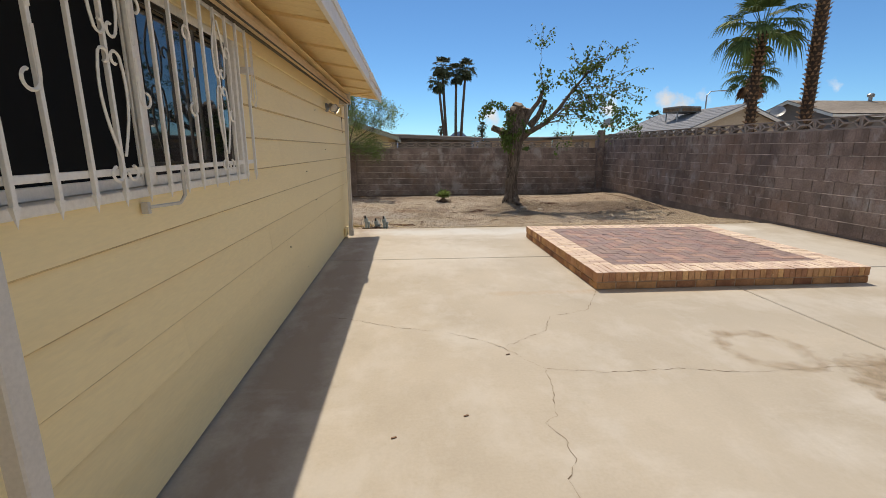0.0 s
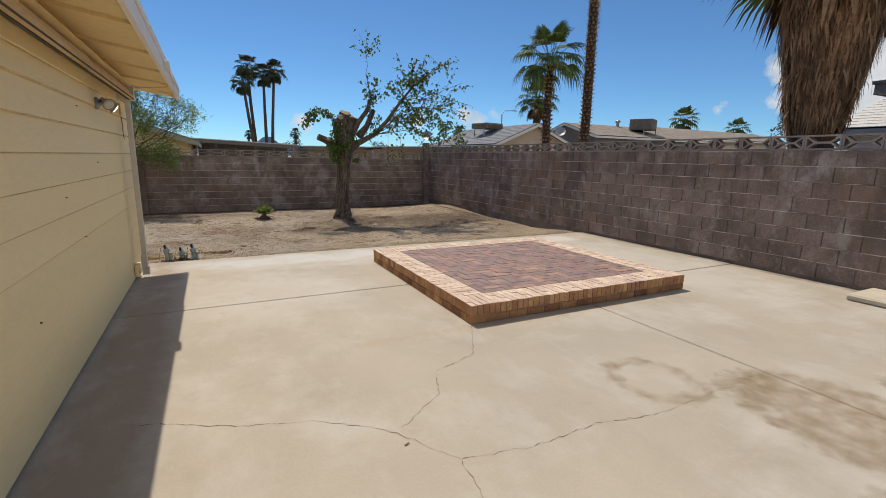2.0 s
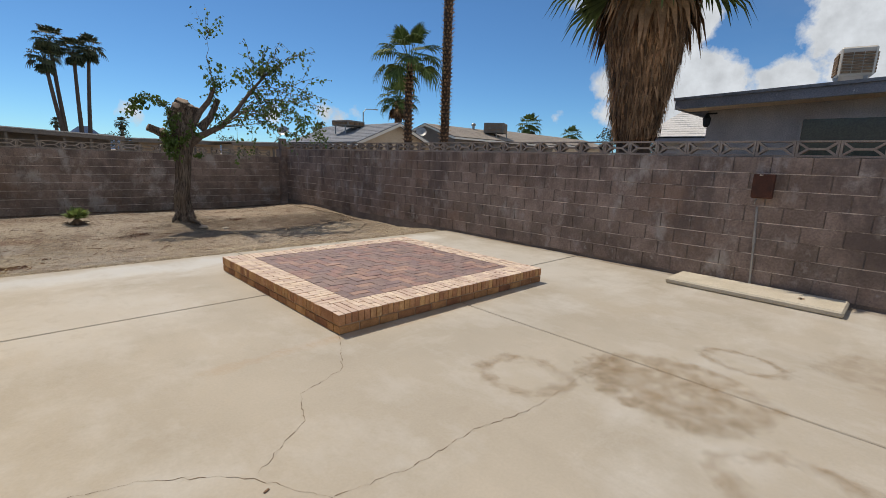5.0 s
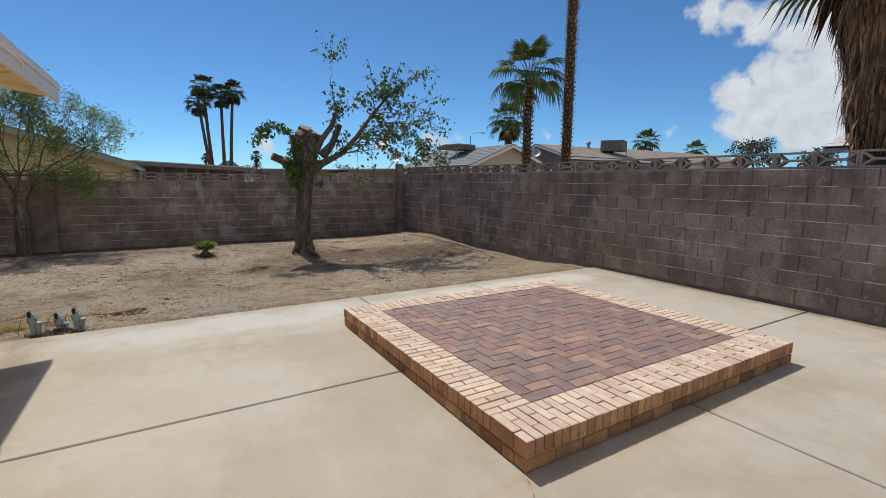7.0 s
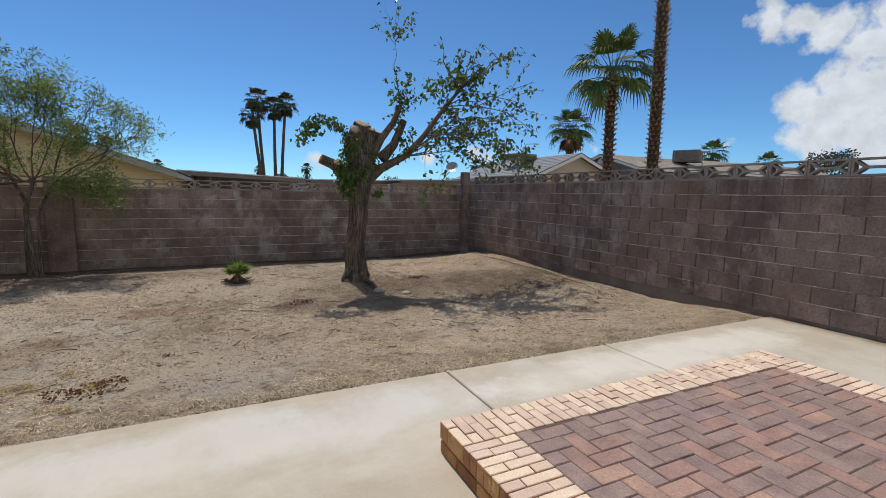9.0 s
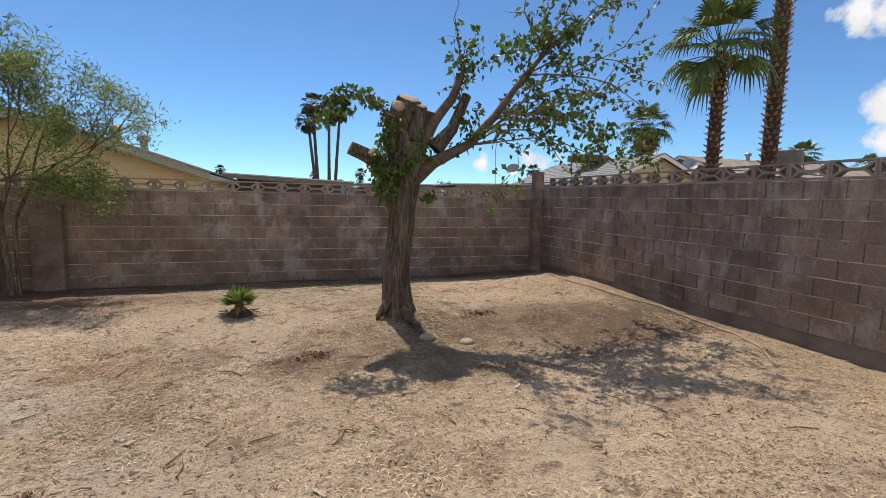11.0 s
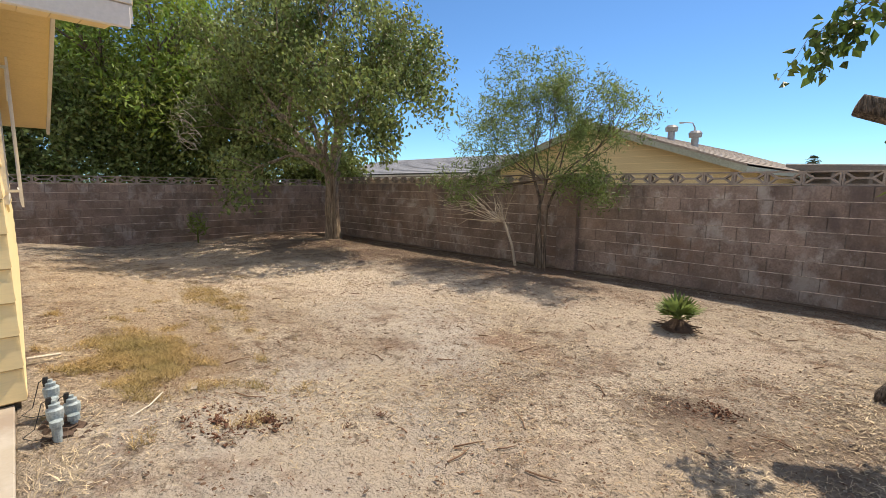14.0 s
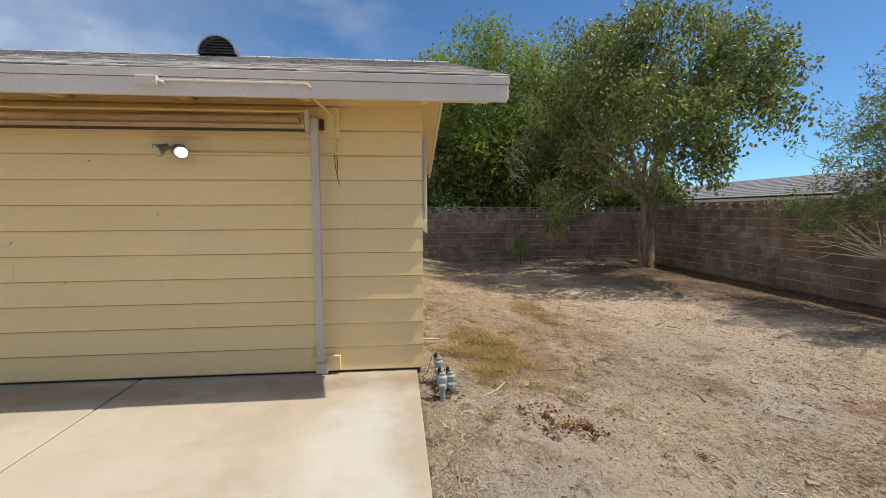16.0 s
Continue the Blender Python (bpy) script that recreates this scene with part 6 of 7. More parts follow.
def build_skirt_palm():
    r = random.Random(8)
    x, y = 8.35, 4.80
    pm = holder("skirted_palm", (x, y, -0.15), "stout palm wrapped in a thick hanging skirt of dead brown fronds", "palm tree")
    g = Geo()
    g.tube([(x, y, -0.25), (x, y, 1.0), (x, y, 4.9)], [0.34, 0.3, 0.28], 12, rough=0.1)
    g.make("trunk", M["palmtrunk"], pm)
    g = Geo()
    prof = [(0.22, 1.93), (0.32, 2.15), (0.39, 2.5), (0.46, 3.0), (0.56, 3.5), (0.62, 3.9), (0.60, 4.4), (0.42, 4.75)]
    g.lathe((x, y, 0), prof, 20)
    # the shade between fronds is put into the core's dark trunk colour
    g.make("skirt_core", M["palmtrunk"], pm)
    g = Geo()

    def rad(z):
        for (r0, z0), (r1, z1) in zip(prof, prof[1:]):
            if z0 <= z <= z1:
                return r0 + (r1 - r0) * (z - z0) / (z1 - z0)
        return 0.4
    for k in range(6500):
        a = r.uniform(0, 6.2832)
        z = r.uniform(2.1, 4.65)
        L = r.uniform(0.25, 0.6)
        zb = max(1.86 + r.uniform(0, .12), z - L)
        rt, rb = rad(z) + r.uniform(0.0, 0.04), rad(max(zb, 1.95)) + r.uniform(0.0, 0.07)
        a2 = a + r.uniform(-.16, .16)
        w = r.uniform(0.005, 0.02)
        tuft = 0.10 * max(0.0, noise.noise(Vector((math.cos(a) * 3.2, math.sin(a) * 3.2, z * 2.6))))
        rt, rb = rt + tuft * 0.5, rb + tuft + (r.uniform(0.03, 0.16) if k % 9 == 0 else 0.0)
        o, o2 = Vector((math.cos(a), math.sin(a), 0)), Vector((math.cos(a2), math.sin(a2), 0))
        t = Vector((-math.sin(a), math.cos(a), 0)) * w
        p, q = Vector((x, y, z)) + o * rt, Vector((x, y, zb)) + o2 * rb
        m = p.lerp(q, 0.5) + o * 0.03
        g.add([p - t * .5, p + t * .5, m + t, q, m - t], [(0, 1, 2, 4), (4, 2, 3)])
    tagged(g.make("dead_frond_skirt", M["deadfrond"], pm, "thatch of dead hanging fronds"), kind="stuff")
    g, gs, gd = Geo(), Geo(), Geo()
    top = Vector((x, y, 5.0))
    for k in range(34):
        a = k * 2.399
        el = 1.2 - 1.75 * (k / 34)
        d = Vector((math.cos(a) * math.cos(el), math.sin(a) * math.cos(el), math.sin(el)))
        p = top + d * 0.85
        gs.tube([top + Vector((0, 0, -.3)), top + d * 0.45, p], [0.03, 0.02, 0.014], 4, caps=False)
        fan(g, p, d + Vector((0, 0, -0.15)), 1.05, r, 19, wid=0.03, droop=0.25)
    for k in range(16):
        a = r.uniform(0, 6.283)
        d = Vector((math.cos(a) * 0.8, math.sin(a) * 0.8, -0.5))
        p = top + Vector((0, 0, -.2)) + d * 0.5
        fan(gd, p, d + Vector((0, 0, -.5)), 0.9, r, 11, wid=0.02, droop=0.5)
    tagged(gs.make("stalk", M["frond"], pm), kind="stuff")
    g.make("crown", M["frond"], pm, "green fan fronds")
    gd.make("dead_fronds", M["deadfrond"], pm, "drooping straw-coloured fronds")


build_skirt_palm()


# ---- neighbouring buildings ----
def gable_house(name, x0, x1, y0, y1, eave, ridge, axis, wall, roof, label, over=0.45, windows=(), trim="white"):
    """A gabled house; axis 1: its ridge runs along y."""
    hs = holder(name, ((x0 + x1) / 2, (y0 + y1) / 2, -0.15), label, "house")
    t = 0.14
    g = Geo()
    if axis == 1:
        m = (x0 + x1) / 2
        poly = [(x0, -0.15), (x1, -0.15), (x1, eave), (m, ridge - 0.12), (x0, eave)]
        g.prism(poly, 1, y0, y1)
    else:
        m = (y0 + y1) / 2
        poly = [(y0, -0.15), (y1, -0.15), (y1, eave), (m, ridge - 0.12), (y0, eave)]
        g.prism(poly, 0, x0, x1)
    g.make("wall", M[wall], hs)
    half = ((x1 - x0) if axis == 1 else (y1 - y0)) / 2
    sl = (ridge - 0.12 - eave) / half
    a0, a1 = (y0, y1) if axis == 1 else (x0, x1)
    ax = 1 if axis == 1 else 0
    for s in (1, -1):
        w = half + over
        q0, q1 = (m, ridge), (m + s * w, ridge - sl * w)
        u = 0.05
        n = 12
        top = []
        for i in range(n):
            for f, up in ((i, 0.0), (i + 1, 0.014)):
                top.append((q0[0] + (q1[0] - q0[0]) * f / n, q0[1] + (q1[1] - q0[1]) * f / n + up))
        g = Geo()
        g.prism((top + [(q1[0], q1[1] - u), (q0[0], q0[1] - u)])[::s], ax, a0 - over, a1 + over)
        g.make("roof_plane", M[roof], hs)
        for b0, b1 in ((a0 - over + 0.01, a0 - over + 0.05), (a1 + over - 0.05, a1 + over - 0.01)):
            g = Geo()
            g.prism([(q0[0], q0[1] - u), (q1[0], q1[1] - u), (q1[0], q1[1] - u - 0.17), (q0[0], q0[1] - u - 0.17)][::s], ax, b0, b1)
            g.make("barge_board", M[trim], hs)
        g = Geo()
        g.prism([(q1[0] - s * 0.04, q1[1] - 0.005), (q1[0], q1[1] - 0.005), (q1[0], q1[1] - 0.2), (q1[0] - s * 0.04, q1[1] - 0.2)][::s], ax, a0 - over + 0.05, a1 + over - 0.05)
        g.make("fascia", M[trim], hs)
    return hs


def stub_vent(x, y, z, label="round metal roof vent"):
    v = holder("roof_pipe_vent", (x, y, z), label, "roof vent")
    g = Geo()
    g.lathe((x, y, z), [(0.12, -0.1), (0.12, 0.28), (0.20, 0.28), (0.22, 0.42), (0.15, 0.50)], 12)
    g.make("cap", M["metalgrey"], v)


def cooler(x, y, z, w, h, mat, label, rz=0.0):
    c = holder("evaporative_cooler", (x, y, z), label, "rooftop cooler")
    rot = Matrix.Rotation(rz, 3, "Z")
    g = Geo()
    g.box(x - w / 2, x + w / 2, y - w / 2, y + w / 2, z + 0.08, z + h, ch=0.03, rot=rot)
    g.make("cabinet", M[mat], c)
    g = Geo()
    n = 7
    for s in (-1, 1):
        for i in range(n):
            q = z + 0.16 + (h - 0.28) * i / (n - 1)
            for j in (-1, 0, 1):
                v = rot @ Vector((s * (w / 2 + 0.012), j * w * 0.29, 0))
                g.box(x + v.x - 0.012, x + v.x + 0.012, y + v.y - w * 0.13, y + v.y + w * 0.13, q - 0.02, q + 0.015, rot=rot)
                v = rot @ Vector((j * w * 0.29, s * (w / 2 + 0.012), 0))
                g.box(x + v.x - w * 0.13, x + v.x + w * 0.13, y + v.y - 0.012, y + v.y + 0.012, q - 0.02, q + 0.015, rot=rot)
    g.make("louvres", M["louvre"], c)
    g = Geo()
    for a in (-1, 1):
        for b in (-1, 1):
            g = Geo()
            g.box(x + a * w * 0.4 - 0.03, x + a * w * 0.4 + 0.03, y + b * w * 0.4 - 0.03, y + b * w * 0.4 + 0.03, z - 0.42, z + 0.08)
            g.make("leg", M["metalgrey"], c)


hs = gable_house("yellow_house", -8.8, -0.95, 22.0, 36.0, 2.02, 3.42, 1, "cream", "roof_tan", "pale yellow gabled house with green trim behind the wall", 0.45, trim="green_trim")
g = Geo()
for k in range(9):
    z = 1.5 + k * 0.2
    w = 3.9 if z < 2.02 else 3.9 - (z - 2.02) / 0.33
    if w > 0.2:
        g.box(-4.87 - w, -4.87 + w, 21.985, 21.998, z, z + 0.012)
g.make("board_lines", M["siding"], hs)
stub_vent(-3.85, 25.5, 3.10)
stub_vent(-3.05, 25.5, 2.84)
gable_house("grey_roofed_house", -21.0, -9.6, 21.0, 30.0, 1.85, 2.9, 0, "beige", "roof_grey", "low house with a weathered grey roof behind the wall", 0.4)
gable_house("beige_gabled_house", 15.1, 20.6, 24.0, 32.0, 2.45, 3.72, 1, "beige", "roof_grey", "beige stucco house with a grey shingle roof and white barge boards", 0.4)
gable_house("taupe_house", 26.0, 40.0, 27.0, 33.4, 3.45, 4.55, 0, "brown", "roof_tan", "taupe gabled house with a tan shingle roof", 0.4)
gable_house("distant_tan_house", 40.0, 58.0, 30.0, 38.0, 3.9, 5.1, 0, "beige", "roof_tan", "distant low house with a tan roof", 0.4)
stub_vent(31.4, 30.0, 4.5)
cooler(32.4, 28.2, 4.05, 1.8, 0.95, "coolergrey", "weathered grey metal cooler standing on the tan roof", 0.5)
cooler(16.6, 27.5, 3.42, 1.5, 0.42, "coolergrey", "low grey cooler on the grey roof", 0.2)


def flat_roof(name, x0, x1, y0, y1, z, zr, label, roof="roof_white", wall="beige", edge="brown"):
    h = holder(name, ((x0 + x1) / 2, (y0 + y1) / 2, -0.15), label, "house")
    g = Geo()
    g.box(x0 + 0.5, x1 - 0.5, y0 + 1.2, y1 - 0.3, -0.15, z - 0.14)
    g.make("wall", M[wall], h)
    g = Geo()
    g.prism([(x0, z), (x1, zr), (x1, zr - 0.05), (x0, z - 0.05)][::-1], 1, y0, y1)
    g.make("roof", M[roof], h)
    g = Geo()
    g.prism([(x0, z - 0.052), (x1, zr - 0.052), (x1, zr - 0.24), (x0, z - 0.24)][::-1], 1, y0 + 0.02, y0 + 0.07)
    g.make("fascia", M[edge], h)
    g = Geo()
    for k in range(6):
        x = x0 + 0.4 + (x1 - x0 - 0.8) * k / 5
        g.box(x - 0.05, x + 0.05, y0 + 0.1, y0 + 0.2, -0.15, z - 0.3)
    g.make("posts", M[edge], h)


flat_roof("flat_roofed_house", -1.2, 4.75, 30.0, 38.0, 2.36, 2.14, "low flat-roofed building with a pale roof edge seen over the wall", "roof_white", "brown")
flat_roof("pale_roofed_house", 5.2, 10.6, 31.0, 38.0, 2.12, 2.2, "low building with a pale pinkish roof seen over the wall", "roof_white", "beige")
flat_roof("patio_roof", 9.2, 15.0, 27.5, 31.0, 2.15, 2.3, "low pale patio roof behind the wall", "roof_white", "beige")


def build_grey_house():
    h = holder("grey_stucco_house", (13.0, -1.0, -0.15), "grey stucco house with a low roof and blue-grey peeling fascia", "house")
    g = Geo()
    g.box(10.1, 18.0, -12.0, 4.15, -0.15, 2.75)
    g.prism([(-11.9, 2.4), (4.1, 2.4), (4.1, 2.78), (-4.0, 3.06), (-11.9, 2.75)], 0, 10.15, 17.9)
    g.make("wall", M["stucco_grey"], h)
    g = Geo()
    zt = lambda y: 2.84 + 0.035 * (4.58 - y) if y > -4 else 2.84 + 0.035 * 8.58 - 0.035 * (-4 - y)
    for a, b in ((4.60, -4.0), (-4.0, -12.5)):
        g.prism([(a, zt(a)), (b, zt(b)), (b, zt(b) - 0.05), (a, zt(a) - 0.05)][::-1], 0, 9.45, 18.3)
    g.make("roof", M["roof_grey"], h)
    g = Geo()
    for a, b in ((4.58, -4.0), (-4.0, -12.5)):
        g.prism([(a, zt(a) - 0.052), (b, zt(b) - 0.052), (b, zt(b) - 0.21), (a, zt(a) - 0.21)][::-1], 0, 9.5, 9.55)
    g.box(9.55, 18.0, 4.52, 4.57, zt(4.58) - 0.21, zt(4.58) - 0.052)
    g.make("fascia", M["trim_grey"], h)
    g = Geo()
    g.prism([(4.5, 2.64), (-4.0, 2.93), (-4.0, 2.95), (4.5, 2.66)][::-1], 0, 9.56, 10.1)
    g.make("soffit", M["beige"], h)
    g = Geo()
    g.box(10.04, 10.098, -0.6, 2.62, 1.3, 2.42)
    g.make("window_glass", M["teal"], h)
    g = Geo()
    for q in ((-0.66, 2.68, 2.42, 2.47), (-0.66, 2.68, 1.25, 1.3)):
        g.box(10.02, 10.098, q[0], q[1], q[2], q[3])
    for q in (-0.66, 2.625, 0.98):
        g.box(10.02, 10.098, q, q + 0.05, 1.3, 2.42)
    g.make("window_frame", M["stucco_grey"], h)
    la = holder("porch_lantern", (10.05, 4.05, 2.2), "small black lantern under the grey house's eave", "outdoor light")
    g = Geo()
    g.lathe((9.95, 4.12, 2.32), [(0.03, 0), (0.06, 0.04), (0.075, 0.17), (0.05, 0.2), (0.02, 0.26)], 8)
    g.box(9.94, 9.96, 3.95, 4.12, 2.56, 2.59)
    g.make("body", M["black"], la)
    gable_house("white_roofed_house", 18.6, 26.0, -3.0, 8.4, 2.75, 4.1, 1, "stucco_grey", "roof_white", "grey house with a whitened low roof behind the wall", 0.5, trim="trim_grey")
    cooler(11.6, 2.25, 3.20, 0.52, 0.60, "alu", "rusty louvred cooler standing on the grey house's roof", 0.25)
    cooler(12.6, 1.1, 3.2, 0.6, 0.4, "metalgrey", "small grey cooler on the grey house's roof", 0.1)


build_grey_house()


def street_lamp(x, y, h, arm):
    s = holder("street_lamp", (x, y, -0.15), "grey street lamp with a curved arm far off", "street lamp")
    g = Geo()
    g.tube([(x, y, -0.15), (x, y, h - 0.5), (x + arm * 0.25, y, h - 0.1), (x + arm, y, h)], [0.10, 0.07, 0.05, 0.04], 8)
    g.make("pole", M["metalgrey"], s)
    g = Geo()
    g.box(x + arm - 0.1, x + arm + 0.5 * (1 if arm > 0 else -1) + 0.1, y - 0.12, y + 0.12, h - 0.07, h + 0.05, ch=0.03)
    g.make("head", M["metalgrey"], s)


street_lamp(32.9, 50.0, 7.6, 1.6)
street_lamp(-11.2, 50.0, 6.9, -0.8)
d = holder("satellite_dish", (11.6, 26.0, 2.3), "grey satellite dish on a roof edge", "satellite dish")
g = Geo()
g.lathe((11.45, 26.0, 2.78), [(0.04, -0.02), (0.30, 0.08), (0.31, 0.09), (0.04, 0.0)], 16, axis=look((0, 0, 0), (-0.6, -0.7, 0.6)).to_3x3() @ Matrix.Rotation(math.pi, 3, "X"))
g.tube([(11.5, 26.05, 2.75), (11.6, 27.6, 2.15)], 0.025, 6)
g.make("dish", M["metalgrey"], d)
d = holder("satellite_dish", (20.2, 24.4, 3.0), "grey satellite dish on the beige house's roof", "satellite dish")
g = Geo()
g.lathe((20.15, 24.3, 3.3), [(0.04, -0.02), (0.34, 0.09), (0.35, 0.10), (0.04, 0.0)], 16, axis=look((0, 0, 0), (-0.6, -0.7, 0.6)).to_3x3() @ Matrix.Rotation(math.pi, 3, "X"))
g.tube([(20.2, 24.4, 3.25), (20.3, 24.5, 2.7)], 0.025, 6)
g.make("dish", M["metalgrey"], d)


def build_mountains():
    vs, fs = [], []
    n = 120
    for i in range(n + 1):
        x = -2600 + 5200 * i / n
        h = 30 + 45 * max(0, noise.noise(Vector((x * 0.0016, 3, 0)))) + 22 * noise.noise(Vector((x * 0.007, 8, 1)))
        h = max(h, 12) + 38 * math.exp(-((x - 330) / 60) ** 2)
        vs += [(x, 3000, -5), (x, 3000 + 60, h * 1.6), (x, 3200, -5)]
    for i in range(n):
        a = i * 3
        fs += [(a, a + 3, a + 4, a + 1), (a + 1, a + 4, a + 5, a + 2)]
    tagged(mesh_ob("backdrop", vs, fs, M["mountain"]), "low hazy blue mountains on the horizon", "mountains", kind="structure")


build_mountains()


def build_tree_belt():
    r = random.Random(77)
    for i, (x, y, h) in enumerate(((36, 66, 4.4), (33, 68, 4.0), (20, 60, 3.6), (110, 55, 11), (118, 57, 11.5), (60, 24.0, 5.8), (64, 26, 5.6), (9.5, 62, 3.4))):
        t = holder("distant_tree", (x, y, -0.15), "dark green tree top far behind the roofs", "tree")
        g = Geo()
        g.tube([(x, y, -.15), (x, y, h * 0.6)], [0.25, 0.15], 6)
        g.make("trunk", M["fartrunk"], t)
        gl = Geo()
        f = clump(40, h * 0.13, h * 0.06, h * 0.035, 0.1)
        for k in range(16):
            f(gl, Vector((x + r.uniform(-.35, .35) * h, y + r.uniform(-.3, .3) * h, h * r.uniform(0.55, 0.95))), r)
        gl.make("crown", M["fartree"], t)


build_tree_belt()

# ---- things in the yard ----


def build_cracks():
    r = random.Random(14)
    cr = holder("slab_crack", (1.0, 2.8, 0.0), "fine branching crack across the concrete patio", "crack")
    lines = [[(-0.68, 3.67), (-0.51, 3.62), (-0.14, 3.42), (0.25, 3.3), (0.53, 3.1), (0.65, 2.98), (0.86, 2.63)],
             [(0.86, 2.63), (1.28, 2.56), (1.73, 2.58), (2.11, 2.49), (2.52, 2.51), (2.97, 2.52), (3.34, 2.54)],
             [(0.86, 2.63), (0.82, 2.34), (0.76, 2.12), (0.69, 2.06), (0.74, 1.93), (0.74, 1.78), (0.67, 1.64), (0.66, 1.4)],
             [(1.84, 4.2), (1.55, 3.69), (1.18, 3.55), (1.04, 3.26), (0.83, 3.11), (0.68, 3.0)]]
    for ln in lines:
        g = Geo()
        pts = []
        for a, b in zip(ln, ln[1:]):
            L = math.dist(a, b)
            n = max(2, int(L / 0.035))
            for i in range(n):
                t = i / n
                pts.append((a[0] + (b[0] - a[0]) * t + r.uniform(-.010, .010), a[1] + (b[1] - a[1]) * t + r.uniform(-.010, .010)))
        pts.append(ln[-1])
        for p, q in zip(pts, pts[1:]):
            w = r.choice((0.0003, 0.0005, 0.0009, 0.0014, 0.0024)) * 1.2
            d = Vector((q[0] - p[0], q[1] - p[1], 0)).normalized()
            s = Vector((-d.y, d.x, 0)) * w
            a, b = Vector((*p, 0.0012)), Vector((*q, 0.0012))
            g.add([a - s, b - s, b + s, a + s], [(0, 1, 2, 3)])
        g.make("crack_line", M["crack"], cr)
    for i, (x, y, a, b, lab, ring) in enumerate(((2.50, 2.80, .30, .38, "pale dried puddle ring", 1), (4.02, 1.78, .24, .32, "brown puddle ring", 1), (3.10, 2.08, .50, .56, "rusty brown water stain", 0), (2.50, 1.17, .36, .40, "brown puddle ring", 1), (3.15, 2.02, .52, .58, "brown puddle ring round a rusty stain", 1),
                                               (4.6, 0.9, .5, .6, "faint brown water stain", 0))):
        st = holder("water_stain", (x, y, 0.0), lab + " on the concrete patio", "stain")
        g = Geo()
        z = 0.0012 + 0.0006 * i
        g.add([(x - a * 1.6, y - b * 1.6, z), (x + a * 1.6, y - b * 1.6, z), (x + a * 1.6, y + b * 1.6, z), (x - a * 1.6, y + b * 1.6, z)], [(0, 1, 2, 3)])
        g.make("film", stain_mat("stain_film", (x, y), (a, b), ring, (0.5 if x < 4 else 0.25) if not ring else 0.5), st)


def stain_mat(name, c, rad, ring, amount):
    """A thin brown film that fades out from its middle or from a ring, broken by noise."""
    m = bpy.data.materials.new(name)
    m.use_nodes = True
    t = m.node_tree
    p = t.nodes["Principled BSDF"]
    p.inputs["Base Color"].default_value, p.inputs["Roughness"].default_value = (0.36, 0.25, 0.14, 1), 0.85
    g = t.nodes.new("ShaderNodeNewGeometry")
    mp = t.nodes.new("ShaderNodeMapping")
    mp.vector_type = "POINT"
    mp.inputs["Location"].default_value = (-c[0] / rad[0], -c[1] / rad[1], 0)
    mp.inputs["Scale"].default_value = (1 / rad[0], 1 / rad[1], 0)
    t.links.new(g.outputs["Position"], mp.inputs["Vector"])
    ln = t.nodes.new("ShaderNodeVectorMath")
    ln.operation = "LENGTH"
    t.links.new(mp.outputs[0], ln.inputs[0])

    def math_n(op, a, b, clamp=False):
        n = t.nodes.new("ShaderNodeMath")
        n.operation, n.use_clamp = op, clamp
        for i, v in enumerate((a, b)):
            if isinstance(v, (int, float)):
                n.inputs[i].default_value = v
            else:
                t.links.new(v, n.inputs[i])
        return n.outputs[0]
    def nz(s, d=6):
        n = t.nodes.new("ShaderNodeTexNoise")
        n.inputs["Scale"].default_value, n.inputs["Detail"].default_value = s, d
        t.links.new(g.outputs["Position"], n.inputs["Vector"])
        return n.outputs["Fac"]
    wob = math_n("ADD", ln.outputs["Value"], math_n("MULTIPLY", math_n("ADD", math_n("MULTIPLY", math_n("SUBTRACT", nz(2.2), 0.5), 0.75), math_n("MULTIPLY", math_n("SUBTRACT", nz(11.0), 0.5), 0.5)), 1.0))
    if ring:
        cov = math_n("SUBTRACT", 1.0, math_n("MULTIPLY", math_n("ABSOLUTE", math_n("SUBTRACT", wob, 0.85), 0), 4.2), True)
    else:
        cov = math_n("MULTIPLY", math_n("SUBTRACT", 1.0, wob), 3.2, True)
    brk = math_n("MULTIPLY", math_n("SUBTRACT", nz(7.0, 10), 0.30), 2.4, True)
    t.links.new(math_n("MULTIPLY", math_n("MULTIPLY", cov, brk), amount), p.inputs["Alpha"])
    return m


build_cracks()


